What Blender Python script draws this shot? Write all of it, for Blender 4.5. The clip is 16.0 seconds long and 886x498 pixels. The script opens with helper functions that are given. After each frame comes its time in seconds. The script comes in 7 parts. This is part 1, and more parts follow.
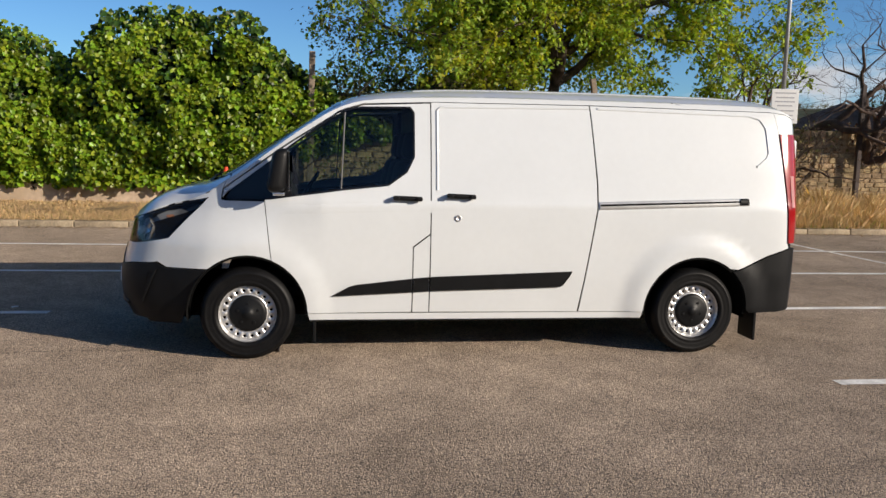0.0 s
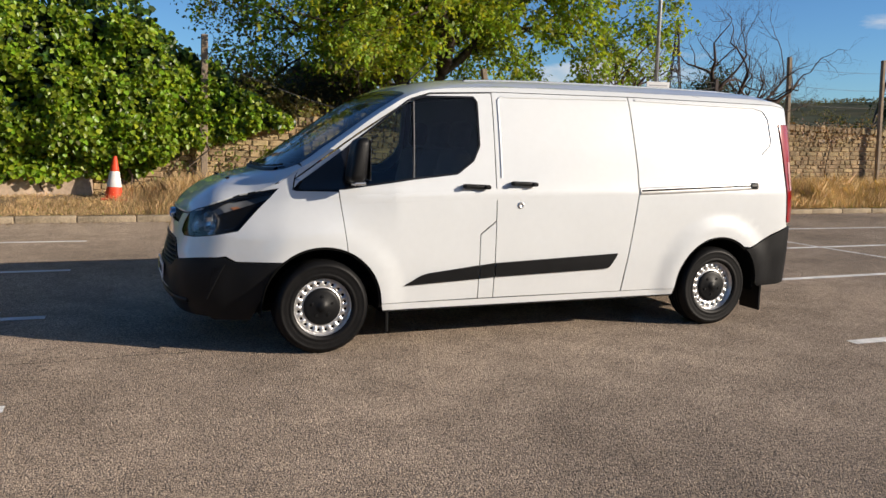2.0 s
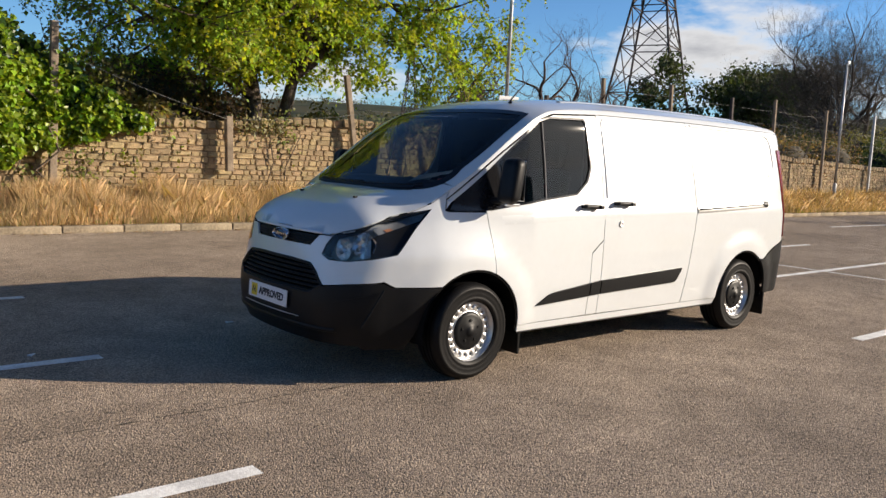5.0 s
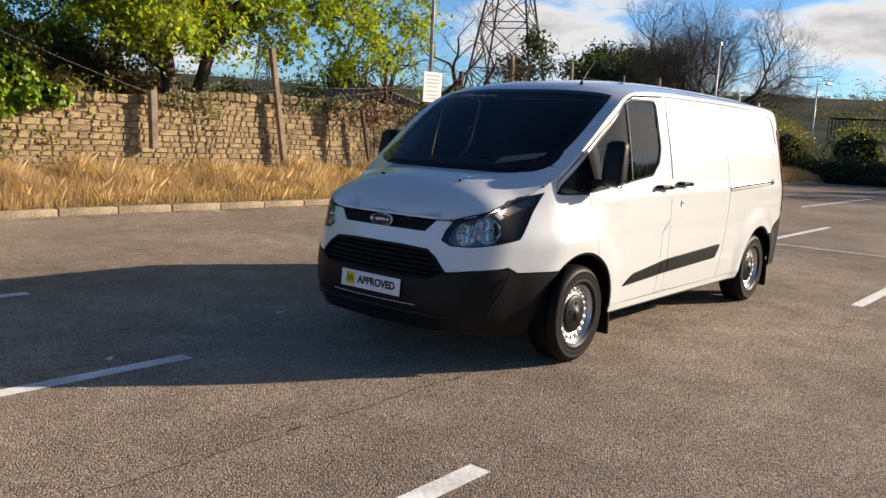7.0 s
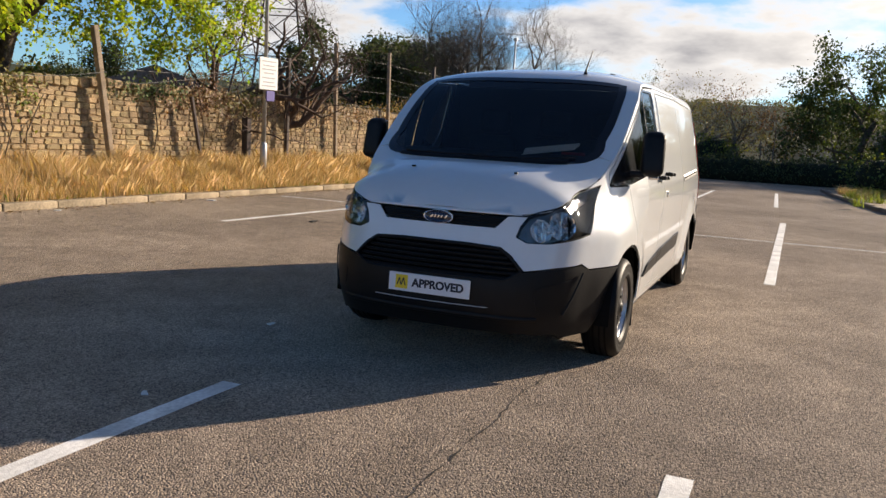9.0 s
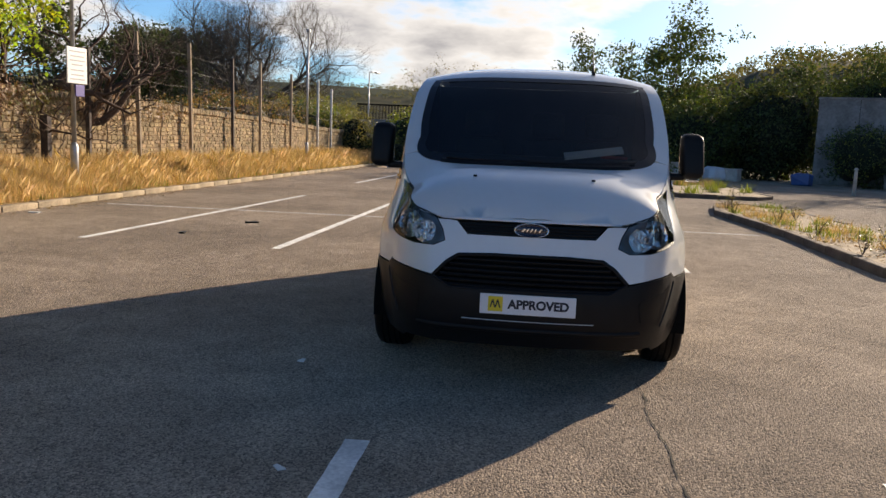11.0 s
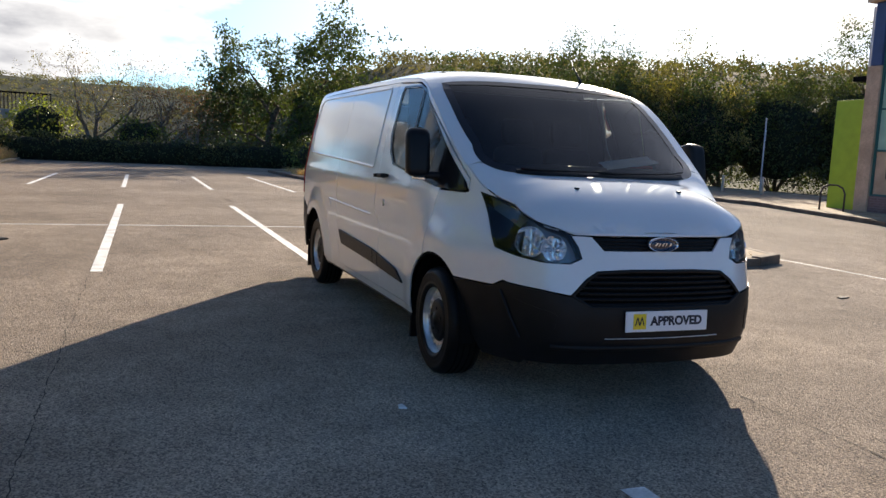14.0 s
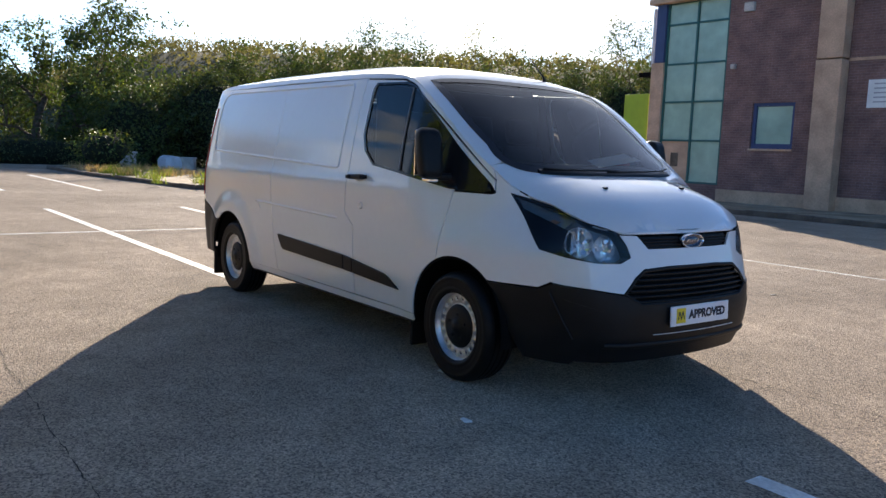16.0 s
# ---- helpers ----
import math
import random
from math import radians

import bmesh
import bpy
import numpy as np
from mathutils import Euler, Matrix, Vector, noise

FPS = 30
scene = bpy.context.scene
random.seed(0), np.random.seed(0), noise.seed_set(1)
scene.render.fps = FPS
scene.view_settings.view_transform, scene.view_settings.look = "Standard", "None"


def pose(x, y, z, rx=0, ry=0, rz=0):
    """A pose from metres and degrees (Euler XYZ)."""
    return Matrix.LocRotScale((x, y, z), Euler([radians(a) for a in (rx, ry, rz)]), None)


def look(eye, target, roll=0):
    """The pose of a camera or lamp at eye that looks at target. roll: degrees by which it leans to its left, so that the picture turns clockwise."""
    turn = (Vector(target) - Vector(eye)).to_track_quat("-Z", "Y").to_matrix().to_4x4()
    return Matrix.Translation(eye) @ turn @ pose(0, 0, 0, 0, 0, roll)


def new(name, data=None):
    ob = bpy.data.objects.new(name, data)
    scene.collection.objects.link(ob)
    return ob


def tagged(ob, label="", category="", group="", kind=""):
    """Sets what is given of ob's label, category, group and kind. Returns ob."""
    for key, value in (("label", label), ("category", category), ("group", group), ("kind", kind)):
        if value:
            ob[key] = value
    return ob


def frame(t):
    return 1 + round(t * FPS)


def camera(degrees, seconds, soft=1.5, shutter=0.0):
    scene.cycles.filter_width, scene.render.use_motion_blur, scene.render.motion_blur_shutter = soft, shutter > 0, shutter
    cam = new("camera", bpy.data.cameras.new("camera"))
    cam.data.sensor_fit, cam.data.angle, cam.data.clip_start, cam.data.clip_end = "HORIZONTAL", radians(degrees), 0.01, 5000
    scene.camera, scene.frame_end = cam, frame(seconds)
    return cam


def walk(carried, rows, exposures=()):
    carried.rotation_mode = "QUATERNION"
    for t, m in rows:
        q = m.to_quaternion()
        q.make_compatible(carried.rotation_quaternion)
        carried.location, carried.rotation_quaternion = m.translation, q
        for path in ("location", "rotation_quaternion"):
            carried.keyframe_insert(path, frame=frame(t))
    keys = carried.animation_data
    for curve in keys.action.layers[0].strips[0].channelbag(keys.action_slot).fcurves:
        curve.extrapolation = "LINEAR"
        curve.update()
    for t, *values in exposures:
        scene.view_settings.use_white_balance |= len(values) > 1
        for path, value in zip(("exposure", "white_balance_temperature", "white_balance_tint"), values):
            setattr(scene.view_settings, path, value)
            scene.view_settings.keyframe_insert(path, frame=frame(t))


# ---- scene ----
cam = camera(57.1, 16.0)
METRES, EYE, TILT, LEAN, TURN = 14.235, 1.51, 0.0, 0.0, -8.9
ROWS = [
    (0.0, 0.0016, -0.0013, 0.0004, 0.51, -7.10, -1.34),
    (0.5, -0.0297, -0.0011, -0.0010, -3.11, -7.03, -0.97),
    (1.0, -0.0626, -0.0026, -0.0016, -6.61, -7.24, -1.24),
    (1.5, -0.0948, -0.0007, -0.0023, -9.89, -7.64, -1.56),
    (2.0, -0.1266, 0.0045, -0.0019, -12.75, -7.65, -1.36),
    (2.5, -0.1612, 0.0093, -0.0015, -15.90, -7.65, -1.56),
    (3.0, -0.1930, 0.0215, -0.0025, -18.55, -7.53, -1.72),
    (3.5, -0.2250, 0.0342, -0.0016, -21.95, -7.05, -2.59),
    (6.0, -0.3484, 0.1187, -0.0004, -36.20, -7.68, -2.14),
    (6.5, -0.3707, 0.1377, -0.0021, -38.65, -8.11, -2.25),
    (7.0, -0.3934, 0.1563, -0.0027, -41.42, -8.09, -2.93),
    (7.5, -0.4109, 0.1807, -0.0077, -44.64, -7.84, -2.75),
    (8.0, -0.4304, 0.2087, -0.0106, -48.42, -7.60, -3.40),
    (8.5, -0.4469, 0.2383, -0.0102, -53.28, -7.70, -3.54),
    (11.0, -0.4796, 0.4024, -0.0094, -75.08, -7.62, -2.35),
    (11.5, -0.4807, 0.4373, -0.0100, -79.86, -7.30, -2.66),
    (12.0, -0.4768, 0.4710, -0.0110, -84.10, -7.42, -2.87),
    (12.5, -0.4746, 0.5044, -0.0111, -87.79, -7.55, -3.24),
    (13.0, -0.4700, 0.5356, -0.0115, -92.46, -7.56, -3.31),
    (13.5, -0.4603, 0.5650, -0.0110, -97.01, -7.12, -3.49),
    (14.0, -0.4528, 0.5952, -0.0112, -101.96, -6.87, -2.79),
    (14.5, -0.4384, 0.6215, -0.0110, -105.64, -6.70, -2.20),
    (15.0, -0.4274, 0.6475, -0.0110, -110.80, -6.40, -2.31),
    (15.5, -0.4142, 0.6684, -0.0121, -114.88, -6.52, -2.19),
    (16.0, -0.4068, 0.6856, -0.0113, -117.74, -6.85, -2.21),
]
walk(cam, [(t, pose(-1.190, -6.678, EYE, TILT, LEAN, TURN) @ pose(METRES * x, METRES * y, METRES * z, 90 + pitch, roll, yaw)) for t, x, y, z, yaw, pitch, roll in ROWS],
     exposures=[(0.0, 0.34, 6500, 10), (3.5, 0.56, 6650, 10), (7.0, 0.8, 6950, 11), (9.0, 0.85, 7150, 12), (11.0, 0.86, 7350, 12), (12.5, 0.92, 7250, 12), (13.5, 1.1, 7000, 11), (15.0, 1.28, 6650, 10), (16.0, 1.42, 6550, 10)])

# ---- light ----
SUN_WAY = Vector((2.3, -1.62, 1.0)).normalized()      # towards the sun
SUN_EL = math.asin(SUN_WAY.z)
SUN_AZ = math.atan2(SUN_WAY.x, SUN_WAY.y)              # clockwise from +y

world = bpy.data.worlds.new("world")
scene.world = world
world.use_nodes = True
wt = world.node_tree
wt.nodes.clear()


def wnode(kind, **inputs):
    n = wt.nodes.new(kind)
    for k, v in inputs.items():
        n.inputs[k].default_value = v
    return n


sky = wt.nodes.new("ShaderNodeTexSky")
sky.sky_type = "NISHITA"
sky.sun_disc = False
sky.sun_elevation, sky.sun_rotation = SUN_EL, SUN_AZ
sky.air_density, sky.dust_density, sky.ozone_density = 1.0, 0.2, 3.0
bg = wnode("ShaderNodeBackground", Strength=0.058)
out_w = wt.nodes.new("ShaderNodeOutputWorld")
coord = wt.nodes.new("ShaderNodeTexCoord")
# flat-bottomed autumn clouds: a noise stretched along the horizon, thicker low down
mapn = wnode("ShaderNodeMapping")
mapn.inputs["Scale"].default_value = (2.2, 2.2, 6.5)
mapn.inputs["Location"].default_value = (0.35, 0.1, 0.0)
cl = wnode("ShaderNodeTexNoise", Scale=1.5, Detail=9.0, Roughness=0.55)
sep = wt.nodes.new("ShaderNodeSeparateXYZ")
low = wt.nodes.new("ShaderNodeMapRange")
for k, v in (("From Min", 0.06), ("From Max", 0.42), ("To Min", 0.06), ("To Max", -0.12)):
    low.inputs[k].default_value = v
dot = wt.nodes.new("ShaderNodeVectorMath")
dot.operation = "DOT_PRODUCT"
dot.inputs[1].default_value = (0.93, -0.30, 0.2)
side = wt.nodes.new("ShaderNodeMapRange")
for k, v in (("From Min", -0.6), ("From Max", 1.0), ("To Min", -0.13), ("To Max", 0.12)):
    side.inputs[k].default_value = v


def wmath(op, a, b):
    n = wt.nodes.new("ShaderNodeMath")
    n.operation = op
    for i, v in enumerate((a, b)):
        if isinstance(v, (int, float)):
            n.inputs[i].default_value = v
        else:
            wt.links.new(v, n.inputs[i])
    return n.outputs[0]


wt.links.new(coord.outputs["Generated"], mapn.inputs["Vector"])
wt.links.new(mapn.outputs["Vector"], cl.inputs["Vector"])
wt.links.new(coord.outputs["Generated"], sep.inputs[0])
wt.links.new(coord.outputs["Generated"], dot.inputs[0])
wt.links.new(sep.outputs["Z"], low.inputs["Value"])
wt.links.new(dot.outputs["Value"], side.inputs["Value"])
amount = wmath("ADD", wmath("ADD", cl.outputs["Fac"], low.outputs["Result"]), side.outputs["Result"])
ramp = wt.nodes.new("ShaderNodeValToRGB")
ramp.color_ramp.elements[0].position, ramp.color_ramp.elements[1].position = 0.60, 0.69
wt.links.new(amount, ramp.inputs["Fac"])
# bright haze round the sun
sdot = wt.nodes.new("ShaderNodeVectorMath")
sdot.operation = "DOT_PRODUCT"
sdot.inputs[1].default_value = SUN_WAY
wt.links.new(coord.outputs["Generated"], sdot.inputs[0])
haze = wmath("POWER", wmath("MAXIMUM", sdot.outputs["Value"], 0.0), 9.0)
cloud_col = wnode("ShaderNodeMix")
cloud_col.data_type = "RGBA"
thick = wt.nodes.new("ShaderNodeMapRange")              # clouds are white at their edges and grey where they are thick
for k, v in (("From Min", 0.66), ("From Max", 0.79)):
    thick.inputs[k].default_value = v
wt.links.new(amount, thick.inputs["Value"])
body = wnode("ShaderNodeMix")
body.data_type = "RGBA"
body.inputs["A"].default_value = (9.0, 9.2, 9.6, 1)
body.inputs["B"].default_value = (3.5, 3.7, 4.3, 1)
wt.links.new(thick.outputs["Result"], body.inputs["Factor"])
wt.links.new(body.outputs["Result"], cloud_col.inputs["A"])
cloud_col.inputs["B"].default_value = (11.5, 11.2, 10.7, 1)
wt.links.new(haze, cloud_col.inputs["Factor"])
mix_c = wnode("ShaderNodeMix")
mix_c.data_type = "RGBA"
wt.links.new(ramp.outputs["Color"], mix_c.inputs["Factor"])
deep = wnode("ShaderNodeMix")                          # the deep clear blue of a washed autumn sky
deep.data_type, deep.blend_type = "RGBA", "MULTIPLY"
deep.inputs["Factor"].default_value, deep.inputs["B"].default_value = 1.0, (0.72, 1.08, 1.50, 1)
wt.links.new(sky.outputs["Color"], deep.inputs["A"])
dome = wt.nodes.new("ShaderNodeMapRange")               # a clear sky deepens towards the zenith; strengthened here to darken the ground shadows
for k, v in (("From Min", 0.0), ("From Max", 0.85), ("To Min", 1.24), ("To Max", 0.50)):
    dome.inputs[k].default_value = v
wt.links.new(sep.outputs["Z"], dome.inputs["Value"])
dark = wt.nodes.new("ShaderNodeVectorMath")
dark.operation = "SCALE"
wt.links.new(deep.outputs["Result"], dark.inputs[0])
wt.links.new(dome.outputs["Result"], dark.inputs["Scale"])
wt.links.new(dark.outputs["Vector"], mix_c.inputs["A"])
wt.links.new(cloud_col.outputs["Result"], mix_c.inputs["B"])
mix_h = wnode("ShaderNodeMix")
mix_h.data_type, mix_h.blend_type = "RGBA", "MIX"
mix_h.inputs["B"].default_value = (15.0, 14.3, 13.2, 1)
wt.links.new(wmath("MULTIPLY", haze, 0.75), mix_h.inputs["Factor"])
wt.links.new(mix_c.outputs["Result"], mix_h.inputs["A"])
wt.links.new(mix_h.outputs["Result"], bg.inputs["Color"])
wt.links.new(bg.outputs[0], out_w.inputs["Surface"])

sun = new("sun", bpy.data.lights.new("sun", "SUN"))
sun.data.energy, sun.data.angle, sun.data.color = 4.6, radians(0.55), (1.0, 0.88, 0.74)
sun.matrix_world = look(SUN_WAY * 60, (0, 0, 0))

# ---- materials ----
def material(name, color, rough=0.6, metal=0.0, var=0.12, scale=3.0, fine=60.0, bump=0.0, bscale=80.0, random_=0.0,
             coat=0.0, trans=0.0, ior=1.45, island=0.0, tint=None, dist=0.004, spec=0.5):
    """A surface of one kind with soft and fine variation, grain and optional change from piece to piece."""
    m = bpy.data.materials.new(name)
    m.use_nodes = True
    nt = m.node_tree
    b = nt.nodes["Principled BSDF"]
    b.inputs["Roughness"].default_value = rough
    b.inputs["Metallic"].default_value = metal
    b.inputs["Coat Weight"].default_value = coat
    b.inputs["Transmission Weight"].default_value = trans
    b.inputs["IOR"].default_value = ior
    b.inputs["Specular IOR Level"].default_value = spec
    tc = nt.nodes.new("ShaderNodeTexCoord")
    col = nt.nodes.new("ShaderNodeRGB")
    col.outputs[0].default_value = (*color, 1)
    last = col.outputs[0]

    def mixed(fac, a, bcol, kind="MIX"):
        n = nt.nodes.new("ShaderNodeMix")
        n.data_type, n.blend_type = "RGBA", kind
        for sock, v in ((n.inputs["Factor"], fac), (n.inputs["A"], a), (n.inputs["B"], bcol)):
            if hasattr(v, "is_linked"):
                nt.links.new(v, sock)
            elif isinstance(v, tuple):
                sock.default_value = (*v, 1)
            else:
                sock.default_value = v
        return n.outputs["Result"]

    def ramped(sock, lo, hi, a=0.35, z=0.65):
        n = nt.nodes.new("ShaderNodeMapRange")
        n.inputs["From Min"].default_value, n.inputs["From Max"].default_value = a, z
        n.inputs["To Min"].default_value, n.inputs["To Max"].default_value = lo, hi
        nt.links.new(sock, n.inputs["Value"])
        return n.outputs["Result"]

    if var:
        for s, k in ((scale, 1.0), (fine, 0.6)):
            nz = nt.nodes.new("ShaderNodeTexNoise")
            nz.inputs["Scale"].default_value, nz.inputs["Detail"].default_value = s, 5.0
            nt.links.new(tc.outputs["Object"], nz.inputs["Vector"])
            g = nt.nodes.new("ShaderNodeCombineColor")
            r = ramped(nz.outputs["Fac"], 1 - var * k, 1 + var * k)
            for i in range(3):
                nt.links.new(r, g.inputs[i])
            last = mixed(1.0, last, g.outputs[0], "MULTIPLY")
    if tint:
        nz = nt.nodes.new("ShaderNodeTexNoise")
        nz.inputs["Scale"].default_value, nz.inputs["Detail"].default_value = scale * 0.7, 4.0
        nt.links.new(tc.outputs["Object"], nz.inputs["Vector"])
        last = mixed(ramped(nz.outputs["Fac"], 0.0, 0.8, 0.45, 0.62), last, tint)
    if random_ or island:
        src = nt.nodes.new("ShaderNodeObjectInfo").outputs["Random"] if random_ else nt.nodes.new("ShaderNodeNewGeometry").outputs["Random Per Island"]
        h = nt.nodes.new("ShaderNodeHueSaturation")
        amt = random_ or island
        v = ramped(src, 1 - amt, 1 + amt, 0, 1)
        nt.links.new(v, h.inputs["Value"])
        hm = nt.nodes.new("ShaderNodeMath")
        hm.operation = "MULTIPLY"
        hm.inputs[1].default_value = 7.13
        nt.links.new(src, hm.inputs[0])
        fr = nt.nodes.new("ShaderNodeMath")
        fr.operation = "FRACT"
        nt.links.new(hm.outputs[0], fr.inputs[0])
        nt.links.new(ramped(fr.outputs[0], 0.5 - 0.05 * amt, 0.5 + 0.05 * amt, 0, 1), h.inputs["Hue"])
        nt.links.new(last, h.inputs["Color"])
        last = h.outputs["Color"]
    nt.links.new(last, b.inputs["Base Color"])
    if bump:
        nz = nt.nodes.new("ShaderNodeTexNoise")
        nz.inputs["Scale"].default_value, nz.inputs["Detail"].default_value = bscale, 4.0
        nt.links.new(tc.outputs["Object"], nz.inputs["Vector"])
        bp = nt.nodes.new("ShaderNodeBump")
        bp.inputs["Strength"].default_value, bp.inputs["Distance"].default_value = bump, dist
        nt.links.new(nz.outputs["Fac"], bp.inputs["Height"])
        nt.links.new(bp.outputs[0], b.inputs["Normal"])
    return m


def leafy(name, color, amt=0.35, thru=0.45, rough=0.5):
    """Leaf: light passes partly through; colour changes from leaf to leaf."""
    m = material(name, color, rough, var=0.1, scale=1.2, fine=9, island=amt)
    nt = m.node_tree
    b = nt.nodes["Principled BSDF"]
    src = b.inputs["Base Color"].links[0].from_socket
    tr = nt.nodes.new("ShaderNodeBsdfTranslucent")
    mul = nt.nodes.new("ShaderNodeMix")
    mul.data_type, mul.blend_type = "RGBA", "MULTIPLY"
    mul.inputs["Factor"].default_value = 1.0
    mul.inputs["B"].default_value = (1.5, 1.45, 0.55, 1)
    nt.links.new(src, mul.inputs["A"])
    nt.links.new(mul.outputs["Result"], tr.inputs["Color"])
    mx = nt.nodes.new("ShaderNodeMixShader")
    mx.inputs[0].default_value = thru
    nt.links.new(b.outputs[0], mx.inputs[1])
    nt.links.new(tr.outputs[0], mx.inputs[2])
    nt.links.new(mx.outputs[0], nt.nodes["Material Output"].inputs["Surface"])
    return m


def asphalt_material():
    """Old worn tarmac: chippings of mixed grey in dark bitumen, patches, polished wheel tracks."""
    m = material("asphalt", (0.30, 0.246, 0.196), 0.95, spec=0.22, var=0.2, scale=0.35, fine=3.0)
    nt = m.node_tree
    b = nt.nodes["Principled BSDF"]
    src = b.inputs["Base Color"].links[0].from_socket
    tc = nt.nodes.new("ShaderNodeTexCoord")
    vo = nt.nodes.new("ShaderNodeTexVoronoi")
    vo.inputs["Scale"].default_value = 115.0
    b.inputs["Diffuse Roughness"].default_value = 0.35
    nt.links.new(tc.outputs["Object"], vo.inputs["Vector"])
    cr = nt.nodes.new("ShaderNodeValToRGB")
    cr.color_ramp.elements[0].color = (0.48, 0.48, 0.50, 1)
    cr.color_ramp.elements[1].color = (1.88, 1.79, 1.66, 1)
    sepc = nt.nodes.new("ShaderNodeSeparateColor")
    nt.links.new(vo.outputs["Color"], sepc.inputs[0])
    nt.links.new(sepc.outputs[0], cr.inputs["Fac"])
    mx = nt.nodes.new("ShaderNodeMix")
    mx.data_type, mx.blend_type = "RGBA", "MULTIPLY"
    mx.inputs["Factor"].default_value = 1.0
    nt.links.new(src, mx.inputs["A"])
    nt.links.new(cr.outputs["Color"], mx.inputs["B"])
    nt.links.new(mx.outputs["Result"], b.inputs["Base Color"])
    nz = nt.nodes.new("ShaderNodeTexNoise")
    nz.inputs["Scale"].default_value, nz.inputs["Detail"].default_value = 40.0, 3.0
    nt.links.new(tc.outputs["Object"], nz.inputs["Vector"])
    add = nt.nodes.new("ShaderNodeMath")
    add.operation = "SUBTRACT"
    nt.links.new(nz.outputs["Fac"], add.inputs[0])
    nt.links.new(vo.outputs["Distance"], add.inputs[1])
    bp = nt.nodes.new("ShaderNodeBump")
    bp.inputs["Strength"].default_value, bp.inputs["Distance"].default_value = 0.85, 0.008
    nt.links.new(add.outputs[0], bp.inputs["Height"])
    nt.links.new(bp.outputs[0], b.inputs["Normal"])
    return m


M_ASPHALT = asphalt_material()
M_LINE = material("worn_road_paint", (0.80, 0.79, 0.76), 0.7, var=0.2, scale=4, fine=50, bump=0.5, bscale=120)
M_KERB = material("concrete_kerb", (0.31, 0.25, 0.17), 0.9, var=0.4, scale=2, fine=30, bump=0.5, bscale=60, random_=0.07)
M_SOIL = material("verge_soil", (0.17, 0.12, 0.07), 0.95, var=0.4, scale=1.5, fine=18, bump=1.0, bscale=25, tint=(0.24, 0.17, 0.08), dist=0.03)
M_LAND = material("far_land", (0.060, 0.070, 0.048), 0.95, spec=0.03, var=0.3, scale=0.02, fine=0.4, tint=(0.09, 0.085, 0.055))
M_STONE = material("wall_stone", (0.37, 0.275, 0.155), 0.92, var=0.35, scale=5, fine=45, bump=0.8, bscale=40, random_=0.2, dist=0.01)
M_STONE_J = material("wall_stone_far", (0.37, 0.275, 0.155), 0.92, var=0.35, scale=5, fine=45, bump=0.8, bscale=40, island=0.2, dist=0.01)
M_MORTAR = material("wall_core", (0.25, 0.18, 0.105), 0.98, var=0.3, scale=4, fine=30, bump=0.8, bscale=30)
for rough_stone in (M_STONE, M_STONE_J, M_MORTAR):
    rough_stone.node_tree.nodes["Principled BSDF"].inputs["Diffuse Roughness"].default_value = 0.4
M_RENDER = material("stained_render", (0.52, 0.40, 0.30), 0.92, var=0.25, scale=1.3, fine=14, bump=0.4, bscale=40, tint=(0.40, 0.30, 0.20))
M_PAINT = material("white_van_paint", (0.69, 0.72, 0.735), 0.32, var=0.015, scale=2, fine=20, coat=1.0)
M_BLACK = material("black_moulded_plastic", (0.008, 0.0085, 0.0095), 0.45, spec=0.24, var=0.15, scale=8, fine=300, bump=0.25, bscale=500, dist=0.001)
M_GLOSSB = material("gloss_black_trim", (0.012, 0.012, 0.014), 0.15, var=0.05)
M_RUBBER = material("tyre_rubber", (0.006, 0.006, 0.0065), 0.5, spec=0.22, var=0.25, scale=14, fine=120, bump=0.3, bscale=150, dist=0.002)
M_STEEL = material("silver_steel_wheel", (0.66, 0.66, 0.66), 0.34, metal=0.7, var=0.08, scale=20, fine=150)
M_DARK = material("dark_underbody", (0.006, 0.006, 0.006), 0.9, spec=0.1, var=0.2)
M_CHROME = material("chrome", (0.82, 0.82, 0.84), 0.1, metal=1.0, var=0.03)
M_REFL = material("lamp_reflector", (0.92, 0.92, 0.93), 0.10, metal=0.9, var=0.06, scale=30, fine=90)
M_BOWL = material("grey_lamp_bowl", (0.24, 0.245, 0.255), 0.25, metal=0.35, var=0.1, scale=20)
M_PINK = material("pale_pink_band", (0.55, 0.26, 0.25), 0.15, var=0.08, coat=1.0)
M_AMBER = material("amber_lens", (0.34, 0.15, 0.08), 0.2, var=0.05)
M_RED = material("red_lamp_lens", (0.30, 0.010, 0.012), 0.15, var=0.08, coat=1.0)
M_TRIM = material("grey_rubber_trim", (0.11, 0.11, 0.112), 0.6, var=0.1)
M_PLATE = material("white_plate", (0.78, 0.78, 0.80), 0.35, var=0.03)
M_YEL = material("yellow_patch", (0.80, 0.58, 0.03), 0.4, var=0.05)
M_INK = material("black_print", (0.015, 0.016, 0.03), 0.5, var=0.05)
M_BADGE = material("deep_blue_enamel", (0.010, 0.016, 0.04), 0.2, var=0.05, coat=1.0)
M_SEAT = material("dark_seat_cloth", (0.035, 0.036, 0.04), 0.9, var=0.2, bump=0.4, bscale=300, dist=0.001)
M_DASH = material("dark_grey_dash", (0.03, 0.03, 0.032), 0.6, var=0.15)
M_PAPER = material("paper", (0.78, 0.78, 0.76), 0.7, var=0.03)
M_INRED = material("red_cloth", (0.45, 0.03, 0.02), 0.8, var=0.1)


